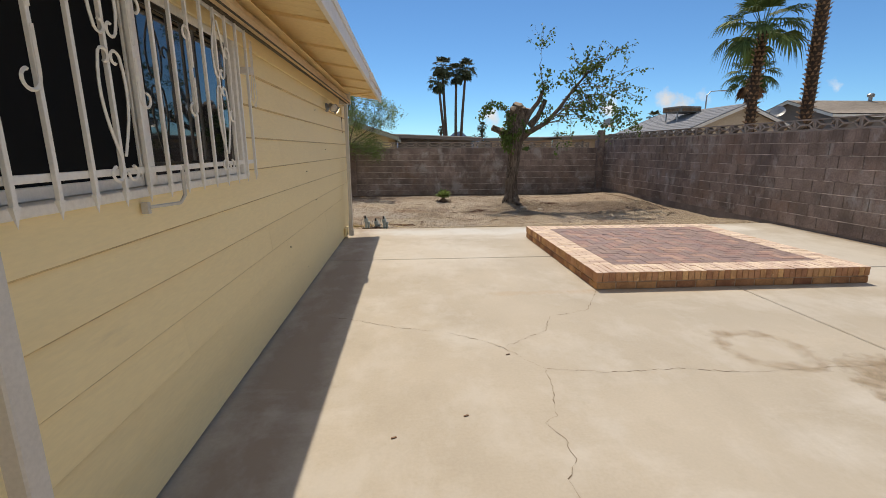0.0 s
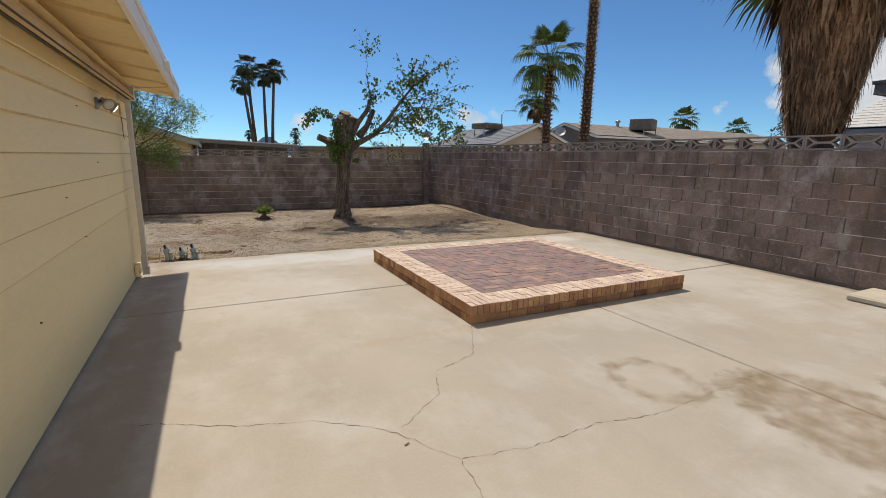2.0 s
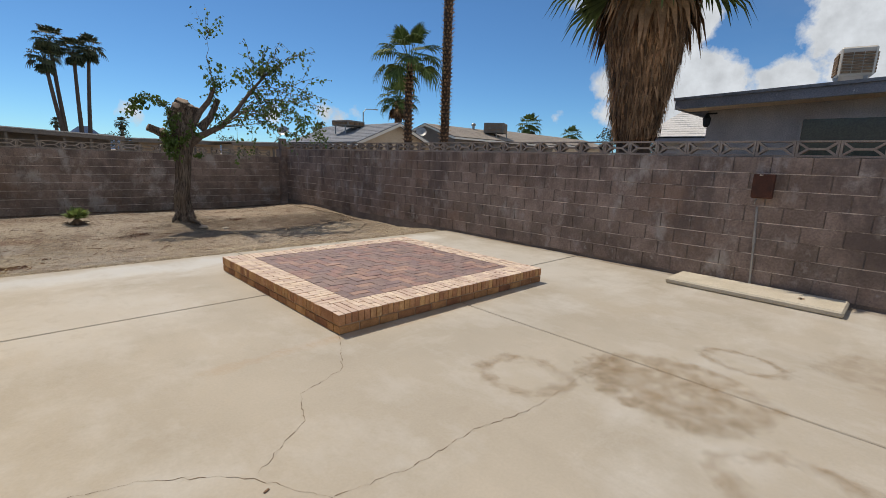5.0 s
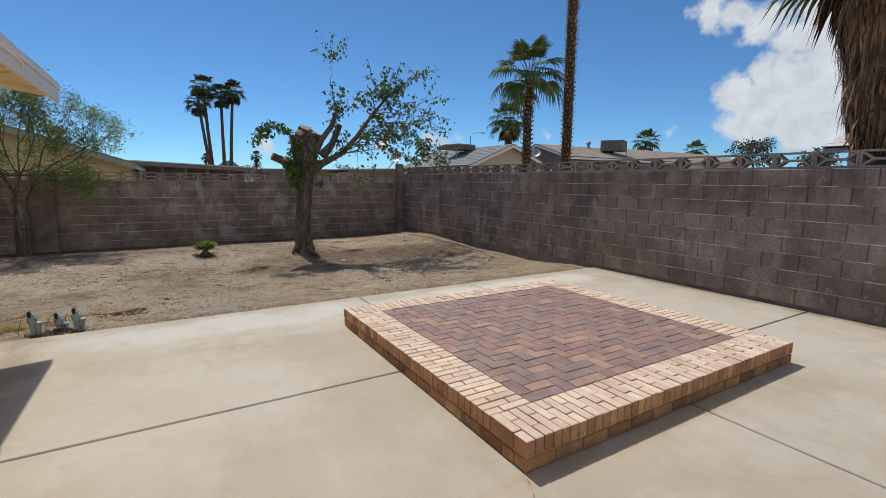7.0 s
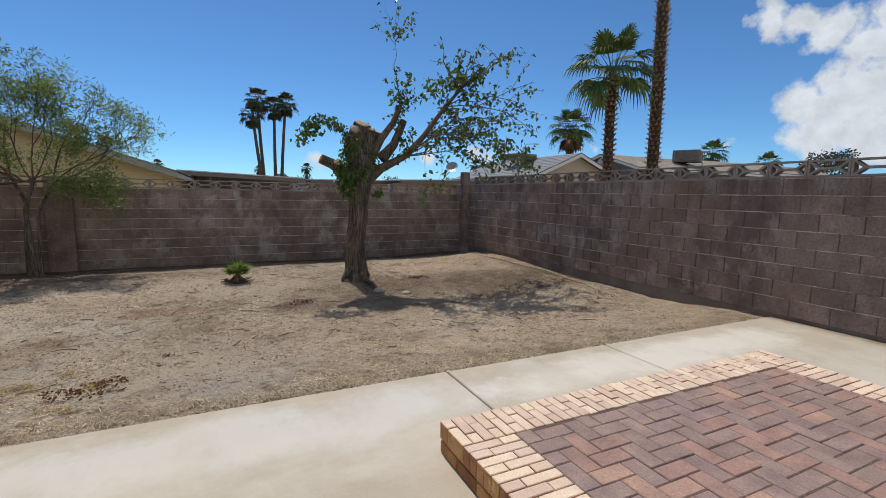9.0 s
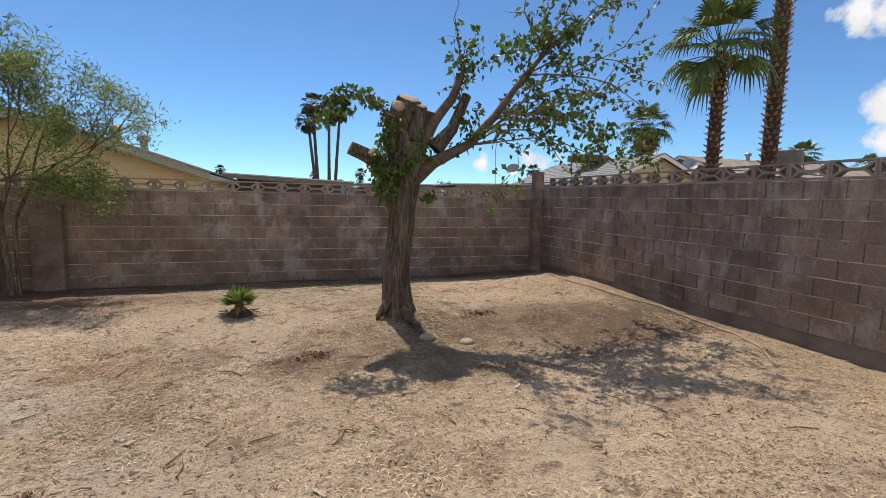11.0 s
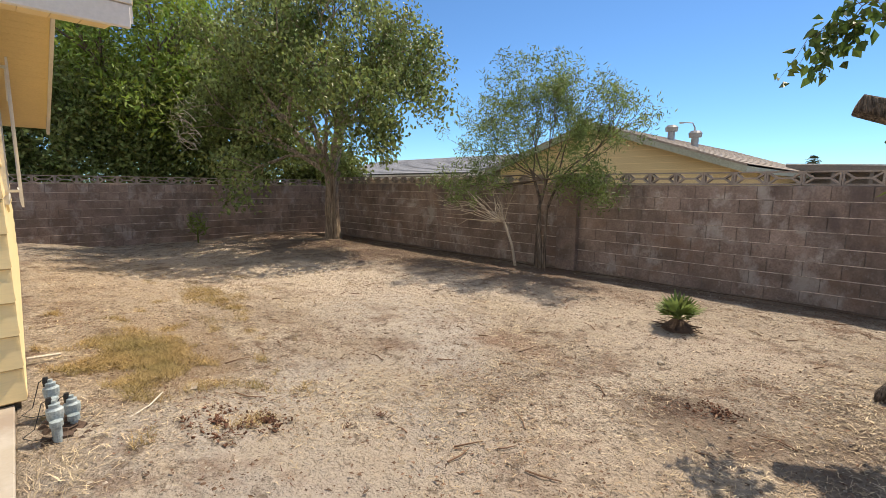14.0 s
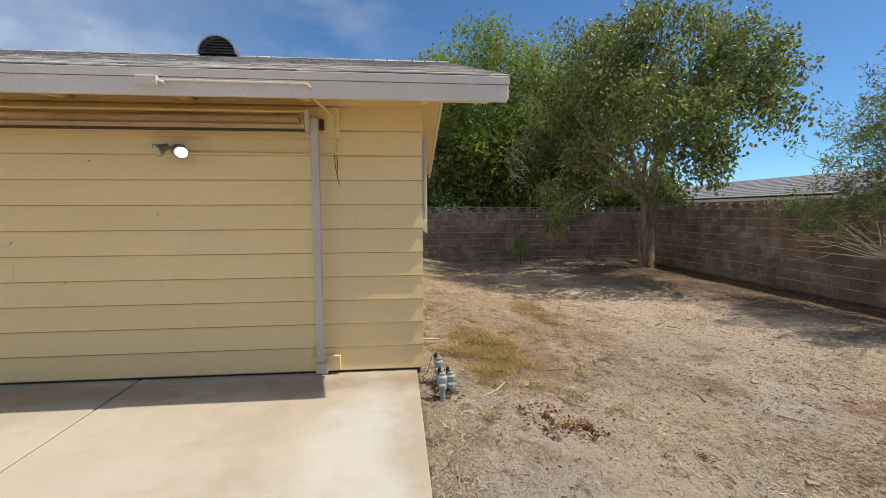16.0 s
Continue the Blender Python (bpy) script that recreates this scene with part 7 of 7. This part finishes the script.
def build_pad():
    pd = holder("concrete_pad", (6.5, 2.55, 0.0), "rounded equipment pad of pale concrete against the block wall", "concrete pad")
    g = Geo()
    g.box(6.17, 6.80, 1.39, 3.20, 0.002, 0.075, ch=0.02)
    g.make("pad", M["old_concrete"], pd)
    g = Geo()
    for k in range(7):
        g.box(6.42 + R.uniform(-.05, .05), 6.46 + R.uniform(-.02, .03), 1.78 + R.uniform(-.05, .05), 1.82 + R.uniform(-.03, .03), 0.075, 0.079)
    g.make("spall", M["hose"], pd)
    bx = holder("utility_box", (6.79, 2.39, 1.33), "rusty dark brown metal disconnect box on the block wall", "electrical box")
    g = Geo()
    g.box(6.70, 6.815, 2.29, 2.50, 1.17, 1.47, ch=0.008)
    g.make("case", M["rust"], bx)
    g = Geo()
    g.box(6.688, 6.70, 2.285, 2.505, 1.185, 1.465, ch=0.004)
    g.box(6.676, 6.688, 2.37, 2.41, 1.44, 1.455)
    g.make("door", M["rust"], bx)
    g = Geo()
    g.box(6.684, 6.688, 2.40, 2.44, 1.447, 1.462)
    g.make("label", M["pvc"], bx)
    cd = holder("electrical_conduit", (6.78, 2.40, 0.6), "grey metal conduit from the pad up to the rusty box", "conduit")
    g = Geo()
    g.tube([(6.785, 2.375, 0.07), (6.79, 2.405, 0.63), (6.795, 2.435, 1.06)], 0.014, 8)
    g.tube([(6.789, 2.402, 0.60), (6.79, 2.407, 0.68)], 0.021, 8)
    g.make("pipe", M["metalgrey"], cd)
    g = Geo()
    g.tube([(6.775, 2.45, 1.175), (6.77, 2.46, 1.13), (6.79, 2.47, 1.09)], 0.008, 6)
    g.make("stub", M["metalgrey"], cd)


build_pad()


def build_valves():
    vt = holder("irrigation_valves", (-0.56, 8.22, -0.03), "three blue-grey irrigation valves with black wires at the slab's edge", "irrigation valves")
    for i, (x, y, h) in enumerate(((-0.80, 8.22, 0.17), (-0.62, 8.30, 0.11), (-0.47, 8.22, 0.16))):
        g = Geo()
        z = -0.05
        g.lathe((x, y, z), [(0.024, 0), (0.024, h - 0.03), (0.036, h - 0.02), (0.040, h + 0.01), (0.040, h + 0.035), (0.026, h + 0.045), (0.026, h + 0.065), (0.012, h + 0.07), (0.012, h + 0.085)], 14)
        g.lathe((x + 0.045, y, z), [(0.018, 0), (0.018, h - 0.05), (0.030, h - 0.045), (0.030, h - 0.015), (0.010, h - 0.01)], 12)
        v = g.make("valve_body", M["valve"], vt, smooth=False)
        g = Geo()
        g.lathe((x - 0.012, y - 0.02, z + h + 0.045), [(0.014, 0), (0.016, 0.03), (0.012, 0.055)], 10)
        g.make("solenoid", M["black"], v)
        g = Geo()
        g.tube([(x - 0.012, y - 0.02, z + h + 0.09), (x - 0.06, y - 0.05, z + h + 0.06), (x - 0.09, y - 0.09, 0.02), (x - 0.05, y - 0.14, 0.004), (x + 0.02, y - 0.10, 0.006), (x + 0.03, y - 0.02, 0.0)], 0.0025, 5)
        g.make("wire", M["black"], v)
    sl = holder("soil_heap", (-0.6, 8.3, -0.05), "dark loose soil round the irrigation valves", "soil")
    g = Geo()
    for k in range(60):
        a = R.uniform(0, 6.283)
        q = R.random()
        c = (-0.62 + math.cos(a) * q * .27, 8.27 + math.sin(a) * q * .13)
        s = R.uniform(0.01, 0.03)
        g.box(c[0] - s, c[0] + s, c[1] - s, c[1] + s, -0.06, -0.03 + s * (1 - q), rot=Matrix.Rotation(a, 3, (0.3, 0.5, 0.8)))
    tagged(g.make("clod", M["soil"], sl), kind="stuff")
    pp = holder("bent_pipe", (0.1, 8.8, -0.06), "thin white flexible pipe lying on the dirt", "pipe")
    g = Geo()
    g.tube([(-0.53, 8.30, -0.03), (-0.46, 8.42, -0.05), (-0.52, 8.56, -0.045), (-0.63, 8.68, -0.05), (-0.76, 8.78, -0.04)], 0.005, 7)
    g.make("pipe", M["pvc"], pp)
    pp = holder("pipe_stub", (-1.95, 8.2, -0.02), "short white pipe stub by the house wall", "pipe")
    g = Geo()
    g.tube([(-1.95, 8.12, 0.02), (-1.98, 8.32, 0.0)], 0.011, 7)
    g.make("pipe", M["pvc"], pp)


build_valves()


def build_yucca():
    r = random.Random(31)
    x, y = 0.98, 13.2
    z = ground_z(x, y)
    pm = holder("young_fan_palm", (x, y, z), "young stubby fan palm sprouting from a dark root clump", "young palm")
    g = Geo()
    vs = []
    g.lathe((x, y, z - 0.03), [(0.17, 0), (0.15, 0.05), (0.09, 0.10), (0.04, 0.15)], 14)
    for k in range(70):
        a = r.uniform(0, 6.283)
        q = Vector((x + math.cos(a) * r.uniform(.02, .2), y + math.sin(a) * r.uniform(.02, .2), z + r.uniform(0, .06)))
        g.tube([q, q + Vector((math.cos(a) * .09, math.sin(a) * .09, r.uniform(-.04, .03)))], [0.006, 0.002], 4, caps=False)
    g.make("root_clump", M["soil"], pm)
    g = Geo()
    top = Vector((x, y, z + 0.1))
    for k in range(11):
        a = k * 2.399
        el = 1.35 - 1.1 * k / 11
        d = Vector((math.cos(a) * math.cos(el), math.sin(a) * math.cos(el), math.sin(el)))
        fan(g, top + d * 0.09, d, 0.24, r, 13, wid=0.009, droop=0.02)
        g.tube([top, top + d * 0.1], [0.008, 0.006], 4)
    g.make("fronds", M["willow"], pm)
    r2 = random.Random(32)
    for (x, y, h, lab) in ((-10.85, 11.7, 0.55, "small shrub with upright leaves before the block wall"),):
        s = holder("small_shrub", (x, y, -0.28), lab, "shrub")
        g = Geo()
        for k in range(160):
            q = Vector((x, y, -0.2 + h * r2.uniform(0.5, 1.1))) + rand_dir(r2) * 0.2
            leaf_shape(g, q, Vector((0, 0, .8)) + rand_dir(r2), rand_dir(r2), 0.2, 0.025)
        g.tube([(x, y, -.35), (x, y, 0.2)], 0.02, 6)
        g.make("leaves", M["acacia"], s)


build_yucca()


def on_ground(x, y, up=0.0):
    return (x, y, ground_z(x, y) + up)


def build_yard_bits():
    r = random.Random(44)
    h = holder("garden_hose", (6.2, 12.0, -0.1), "old tan drip hose lying on the dirt along the block wall", "hose")
    g = Geo()
    pts = [(6.55, 14.9), (6.35, 14.2), (6.42, 13.4), (6.50, 12.7), (6.62, 12.1), (6.60, 11.4), (6.55, 10.9), (6.30, 10.4), (5.95, 10.0)]
    g.tube([on_ground(x, y, 0.012) for x, y in pts], 0.011, 7)
    g.make("tube", M["hose"], h)
    h = holder("drip_line", (0, 15.7, -0.2), "thin black drip line along the foot of the block wall", "hose")
    g = Geo()
    g.tube([on_ground(-9 + k * 0.8, 15.62 + 0.05 * math.sin(k * 1.3), 0.02) for k in range(20)], 0.008, 6)
    g.make("tube", M["soil"], h)
    for (x, y, s) in ((3.02, 11.80, .10), (3.42, 11.62, .085), (6.05, 12.5, .045), (1.2, 12.2, .03)):
        rk = holder("stone", on_ground(x, y), "pale rounded stone half sunk in the dirt", "stone")
        g = Geo()
        vs, fs = [], []
        for i in range(7):
            p = math.pi * i / 6
            for k in range(10):
                a = 2 * math.pi * k / 10
                q = Vector((math.sin(p) * math.cos(a), math.sin(p) * math.sin(a), math.cos(p) * 0.45))
                q *= s * (1 + 0.25 * noise.noise(q * 2 + Vector((x, y, 0))))
                vs.append(Vector(on_ground(x, y, 0.01)) + q)
        for i in range(6):
            for k in range(10):
                fs.append((i * 10 + k, (i + 1) * 10 + k, (i + 1) * 10 + (k + 1) % 10, i * 10 + (k + 1) % 10))
        g.add(vs, fs)
        g.make("stone", M["pebble"], rk, smooth=True)
    for (x, y, s) in ((-0.20, 8.95, .20), (-0.10, 9.22, .16), (4.0, 12.55, .16), (0.57, 9.05, .04), (0.27, 9.85, .05), (0.24, 9.60, .03), (1.79, 11.6, .12)):
        dc = holder("debris_clump", on_ground(x, y), "clump of dark twigs and bark litter on the dirt", "litter")
        g = Geo()
        for k in range(int(1300 * s)):
            a = r.uniform(0, 6.283)
            q = s * 1.5 * r.random()
            if noise.noise(Vector((x + math.cos(a) * q * 9, y + math.sin(a) * q * 9, 2.0))) < -0.05 - 0.1 * (k % 3):
                continue
            p = Vector(on_ground(x + math.cos(a) * q, y + math.sin(a) * q * .6, r.uniform(0, .03)))
            e = r.uniform(.004, .012) * min(1, s / 0.1)
            g.box(p.x - e, p.x + e, p.y - e * .5, p.y + e * .5, p.z - e * .35, p.z + e * .35, rot=Matrix.Rotation(r.uniform(0, 6.28), 3, rand_dir(r)))
            if k % 7 == 0:
                g.tube([p, p + Vector((math.cos(a * 3) * .05, math.sin(a * 3) * .05, r.uniform(0, .012)))], [0.003, 0.001], 4)
        tagged(g.make("twig", M["mulch"], dc), kind="stuff")
    for k in range(120):
        x, y = r.uniform(-3.5, 6), r.uniform(9.0, 14.6)
        a = r.uniform(0, 3.14)
        L = r.uniform(.05, .26)
        st = holder("stick", on_ground(x, y), "small fallen twig on the dirt", "twig", "twigs on the dirt")
        g = Geo()
        g.tube([on_ground(x, y, .008), on_ground(x + L * .5 * math.cos(a), y + L * .5 * math.sin(a), .014), on_ground(x + L * math.cos(a + .2), y + L * math.sin(a + .2), .01)], [.006, .005, .003], 5)
        g.make("stick", M["bark_bits"], st)
    for (x, y, a, b) in ((-0.83, 8.99, .055, .022), (0.6, 10.3, .03, .02), (-0.9, 11.2, .04, .025), (3.4, 10.4, .05, .012), (1.7, 9.4, .05, .010)):
        ch = holder("pale_chip", on_ground(x, y), "pale flat chip of wood lying on the dirt", "litter")
        g = Geo()
        p = on_ground(x, y, 0.008)
        g.box(p[0] - a, p[0] + a, p[1] - b, p[1] + b, p[2], p[2] + 0.006, ch=0.002, rot=Matrix.Rotation(0.5 + x, 3, "Z"))
        g.make("chip", M["pebble"], ch)
    for (x, y) in ((0.28, 2.15), (-0.10, 1.99), (0.66, 2.86)):
        st = holder("bark_chip", (x, y, 0), "dark bark chip on the concrete patio", "litter")
        g = Geo()
        g.box(x - .014, x + .014, y - .004, y + .005, 0.001, .006, rot=Matrix.Rotation(.4, 3, "Z"))
        g.make("chip", M["bark_bits"], st)


build_yard_bits()


def scatter(name, label, n, mat, shape, area, seed, dense=None):
    r = random.Random(seed)
    g = Geo()
    k = 0
    while k < n:
        x, y = r.uniform(area[0], area[1]), r.uniform(area[2], area[3])
        if dense and r.random() > dense(x, y):
            continue
        shape(g, r, x, y)
        k += 1
    tagged(g.make(name, mat), label, "ground litter", kind="stuff")


def sliver(g, r, x, y, lo=0.02, hi=0.085, w=0.0024, up=0.012):
    a = r.uniform(0, 6.283)
    L = r.uniform(lo, hi)
    z = ground_z(x, y) + r.uniform(0.002, up)
    d = Vector((math.cos(a), math.sin(a), r.uniform(-.12, .18)))
    s = Vector((-math.sin(a), math.cos(a), 0)) * w * r.uniform(.6, 1.5)
    p = Vector((x, y, z))
    m = p + d * L * .5 + Vector((0, 0, .004)) + s * r.uniform(-1, 1)
    e = p + d * L
    g.add([p, m - s, e, m + s], [(0, 1, 2, 3)])


def patchy(x, y):
    v = noise.noise(Vector((x * 0.55, y * 0.55, 7))) * 1.3 + noise.noise(Vector((x * 1.7, y * 1.7, 3))) * 0.5
    near = 1.0 if y < 12.8 else 0.45
    bare = math.exp(-((x - 0.9) ** 2 + (y - 12.6) ** 2) / 1.2)
    path = math.exp(-((x - 0.9) ** 2 / 0.5 + (y - 9.2) ** 2 / 0.6))
    dark = max(math.exp(-((x - 5.1) ** 2 / 1.2 + (y - 11.9) ** 2 / 0.7)), math.exp(-((x - 2.1) ** 2 / 0.2 + (y - 11.35) ** 2 / 0.05)))
    west = min(1, max(0.25, 1 + (x + 1.0) / 3))
    return max(0.03, min(1, (0.4 + v * 1.3) * near)) * (1 - .8 * bare) * (1 - .8 * path) * (1 - .8 * dark) * west


scatter("straw_litter", "scattered dead straw and grass on the dirt", 44000, M["straw"], sliver, (-3.5, 6.8, 8.1, 14.5), 61, patchy)
scatter("straw_litter_far", "thin straw on the dirt", 9000, M["straw"], lambda g, r, x, y: sliver(g, r, x, y, .04, .12, .004), (-11, -3, 8.3, 15.6), 62)
scatter("leaf_litter", "dry brown leaves and bark on the dirt", 17000, M["bark_bits"], lambda g, r, x, y: sliver(g, r, x, y, .015, .05, .007, .02), (-11.0, 6.7, 8.5, 15.8), 63,
        lambda x, y: 1.0 if y > 14.9 else (0.5 if x < -6 and y > 11 else 0.16 + 0.3 * math.exp(-((x + 0.3) ** 2 + (y - 11.8) ** 2) / 1.5) + 0.25 * math.exp(-((x - 4) ** 2 + (y - 12) ** 2) / 3)))


def clod(g, r, x, y):
    s = r.uniform(.003, .007) if r.random() < 0.85 else r.uniform(.007, .015)
    z = ground_z(x, y)
    p = [Vector((x, y, z)) + Vector((r.uniform(.6, 1) * s * a, r.uniform(.6, 1) * s * b, 0)) for a, b in ((-1, -1), (1, -1), (1, 1), (-1, 1))]
    t = Vector((x + r.uniform(-.3, .3) * s, y + r.uniform(-.3, .3) * s, z + s * r.uniform(.5, 1)))
    g.add(p + [t], [(0, 1, 4), (1, 2, 4), (2, 3, 4), (3, 0, 4)])


scatter("mulch_litter", "reddish brown mulch and leaf crumbs on the dirt", 17000, M["mulch"], lambda g, r, x, y: sliver(g, r, x, y, .008, .032, .0035, .010), (-6.0, 6.7, 8.4, 14.5), 67,
        lambda x, y: max(0.0, noise.noise(Vector((x * 0.8, y * 1.1, 21))) * 2.0 + noise.noise(Vector((x * 3, y * 3, 5))) * 0.6) + 0.03)
scatter("clods", "small clods and pebbles on the dirt", 16000, M["pebble"], clod, (-4, 6.8, 8.08, 15.5), 64)


scatter("soil_crumbs", "dark crumbs of soil on the dirt", 9000, M["bark_bits"], clod, (-4, 6.8, 8.08, 15.5), 68,
        lambda x, y: max(0.04, 0.3 + noise.noise(Vector((x * 1.1, y * 1.6, 33))) * 1.8))


def blade(g, r, x, y):
    z = ground_z(x, y)
    a = r.uniform(0, 6.283)
    h = r.uniform(.02, .085)
    s = Vector((-math.sin(a), math.cos(a), 0)) * .0022
    p = Vector((x, y, z))
    e = p + Vector((math.cos(a) * h * r.uniform(.4, 1.2), math.sin(a) * h * r.uniform(.4, 1.2), h * .6))
    g.add([p - s, p + s, e], [(0, 1, 2)])


scatter("dry_grass_patch", "low patch of yellow-green dry grass by the house corner", 24000, M["drygrass"], blade, (-4.2, 0.2, 8.15, 10.2), 65,
        lambda x, y: max(0.0, 1.2 * math.exp(-((x + 1.75) ** 2 / 0.7 + (y - 8.85) ** 2 / 0.16)) - 0.3 + 0.8 * noise.noise(Vector((x * 3.2, y * 4, 1)))))
scatter("dry_grass_tufts", "thin far patch of yellow dry grass on the dirt", 6000, M["drygrass"], blade, (-6.5, -2.5, 9.3, 11.0), 69,
        lambda x, y: max(0.0, 1.1 * math.exp(-((x + 4.1) ** 2 / 0.6 + (y - 10.05) ** 2 / 0.06)) + 0.5 * noise.noise(Vector((x * 1.6, y * 4, 8))) - 0.12))
scatter("dry_grass_fringe", "dry grass fringe along the slab's edge", 3500, M["straw"], blade, (-0.4, 6.6, 8.06, 8.30), 66)


# ---- the block walls ----
C = 0.2045


def lattice(parent, length_ax, a0, n, fixed, z, depth=0.10):
    """Open-work blocks in a row along axis length_ax from a0."""
    key = ("lattice", length_ax)
    if key not in _shared:
        g = Geo()
        w, h, t, d = 0.203, 0.098, 0.026, depth / 2
        g.box(-w + 0.002, w - 0.002, -d, d, -h, -h + t)
        g.box(-w + 0.002, w - 0.002, -d, d, h - t * 0.8, h)
        g.box(-w + 0.002, -w + t, -d, d, -h + t, h - t * 0.8)
        g.box(w - t, w - 0.002, -d, d, -h + t, h - t * 0.8)
        for sx in (-1, 1):
            for sz in (-1, 1):
                p, q = Vector((sx * (w - t), sz * (h - t))), Vector((sx * 0.085, 0))
                u = (q - p).normalized()
                v = Vector((-u.y, u.x)) * 0.012
                poly = [tuple(p + v), tuple(p - v), tuple(q - v + u * 0.012), tuple(q + v + u * 0.012)]
                g.prism(poly, 1, -d, d)
        g.box(-0.085, 0.085, -d, d, -0.013, 0.013)
        vs = [(p[0], p[1], p[2]) if length_ax == 0 else (-p[1], p[0], p[2]) for p in g.v]
        me = bpy.data.meshes.new("breeze_block")
        me.from_pydata(vs, [], g.f)
        me.materials.append(M["breeze"])
        me.update()
        _shared[key] = me
    for k in range(n):
        o = new("breeze_block", _shared[key])
        o.parent = parent
        c = a0 + (k + 0.5) * 0.4065
        o.location = (c, fixed, z) if length_ax == 0 else (fixed, c, z)


def block_wall(name, label, ax, a0, a1, fixed, z0, courses, seed, near):
    """A wall of 8 x 8 x 16 blocks along the axis ax, its face at fixed (the side towards the yard first)."""
    r = random.Random(seed)
    w = tagged(new(name), label, "block wall", kind="structure")
    f0, f1 = fixed
    lo, hi = min(f0, f1), max(f0, f1)
    ztop = z0 + courses * C
    g = Geo()
    if ax == 0:
        g.box(a0 + .003, a1 - .003, lo + 0.011, hi - 0.011, z0 - 0.2, ztop - 0.004)
    else:
        g.box(lo + 0.011, hi - 0.011, a0 + .003, a1 - .003, z0 - 0.2, ztop - 0.004)
    g.make("mortar", M["mortar"], w)
    for c in range(courses):
        zb = z0 + c * C
        g = Geo()
        # above the first course, joints are pale to paint lit ledges
        light = c > 0
        e = (0.0034 if ax == 0 else 0.0015) if light else -0.002
        hb = 0.0062 if light else 0.0045
        if ax == 0:
            g.box(a0 + .004, a1 - .004, lo - e, hi + e, zb - hb, zb + hb)
        else:
            g.box(lo - e, hi + e, a0 + .004, a1 - .004, zb - hb, zb + hb)
        g.make("bed_joint", M["mortar"] if not light else (M["bedjoint"] if ax == 1 else M["bedjoint_dim"]), w)
    L = 0.4065
    rest = Geo()
    n = 0
    for c in range(courses):
        z = z0 + (c + 0.5) * C
        a = a0 - (L / 2 if c % 2 else 0)
        while a < a1 - 0.01:
            b = a + L
            p, q = max(a, a0), min(b, a1)
            a = b
            if q - p < 0.06:
                continue
            j = r.uniform(-0.003, 0.003)
            m = (p + q) / 2
            lw = round(q - p - (0.006 if ax == 0 else 0.010), 3)
            if near[0] < m < near[1] and n < 298:
                at = (m, (lo + hi) / 2 + j, z) if ax == 0 else ((lo + hi) / 2 + j, m, z)
                size = (lw, hi - lo, C - 0.010) if ax == 0 else (hi - lo, lw, C - 0.010)
                piece("block", size, M["block"], at, w, 0.004)
                n += 1
            elif ax == 0:
                rest.box(m - lw / 2, m + lw / 2, lo + j, hi + j, z - C / 2 + .005, z + C / 2 - .005, ch=0.004)
            else:
                rest.box(lo + j, hi + j, m - lw / 2, m + lw / 2, z - C / 2 + .005, z + C / 2 - .005, ch=0.004)
    if rest.v:
        tagged(rest.make("block_field", M["block_i"], w), kind="stuff")
    return w


M["block_i"] = surf("concrete_block_far", (0.35, 0.268, 0.228), (0.225, 0.166, 0.14), 2.4, 38, 0.95, 0.5, 0.006, island=0.16, c3=(0.44, 0.385, 0.35), s3=1.8, t3=0.58, fine_amt=0.2)
weather_blocks(M["block_i"])


def pilaster(parent, x0, x1, y0, y1, z0, z1):
    z = z0
    while z < z1 - 0.02:
        h = min(C, z1 - z)
        piece("pilaster_block", (x1 - x0, y1 - y0, round(h - 0.008, 3)), M["block"], ((x0 + x1) / 2, (y0 + y1) / 2, z + h / 2), parent, 0.004)
        z += h
    g = Geo()
    g.box(x0 + 0.008, x1 - 0.008, y0 + 0.008, y1 - 0.008, z0, z1 - 0.01)
    g.make("mortar", M["mortar"], parent)


NZ = -0.216
wn = block_wall("wall_north", "dark grey-brown concrete block wall in shade, topped with open-work blocks", 0, -11.0, 6.62, (15.9, 16.1), NZ, 8, 91, (-4.0, 6.7))
lattice(wn, 0, -10.9, 21, 15.99, NZ + 8 * C + 0.1)
lattice(wn, 0, -1.77, 20, 15.99, NZ + 8 * C + 0.1)
pilaster(wn, -2.21, -1.79, 15.78, 15.897, NZ, NZ + 9 * C)
pilaster(wn, -2.21, -1.79, 16.0, 16.1, NZ + 8 * C, NZ + 9 * C)
we = block_wall("wall_east", "long weathered grey-brown concrete block wall topped with open-work blocks", 1, -8.0, 15.9, (6.82, 7.02), 0.045, 8, 92, (1.2, 15.9))
pilaster(wn, 6.62, 6.82, 15.72, 15.9, NZ, 2.02)
EZ = 0.045 + 8 * C
pilaster(wn, 6.623, 7.018, 15.903, 16.1, NZ, 1.68)
lattice(we, 1, -8.0, 58, 6.92, EZ + 0.1)
g = Geo()
g.box(6.83, 7.01, -8.0, 15.85, -0.3, 0.05)
g.make("footing", M["mortar"], we)
ww = block_wall("wall_west", "shaded dark concrete block wall at the yard's far side, topped with open-work blocks", 1, 4.0, 16.1, (-11.45, -11.65), -0.30, 8, 93, (8.0, 16.1))
lattice(ww, 1, 4.0, 29, -11.55, -0.30 + 8 * C + 0.1)
ws = tagged(new("wall_south"), "plain concrete block wall closing the yard", "block wall", kind="structure")
g = Geo()
g.box(-1.0, 7.0, -8.3, -8.1, -0.15, 1.85)
g.box(-11.6, -8.3, 4.0, 4.2, -0.3, 1.6)
g.make("block_field", M["block_i"], ws)
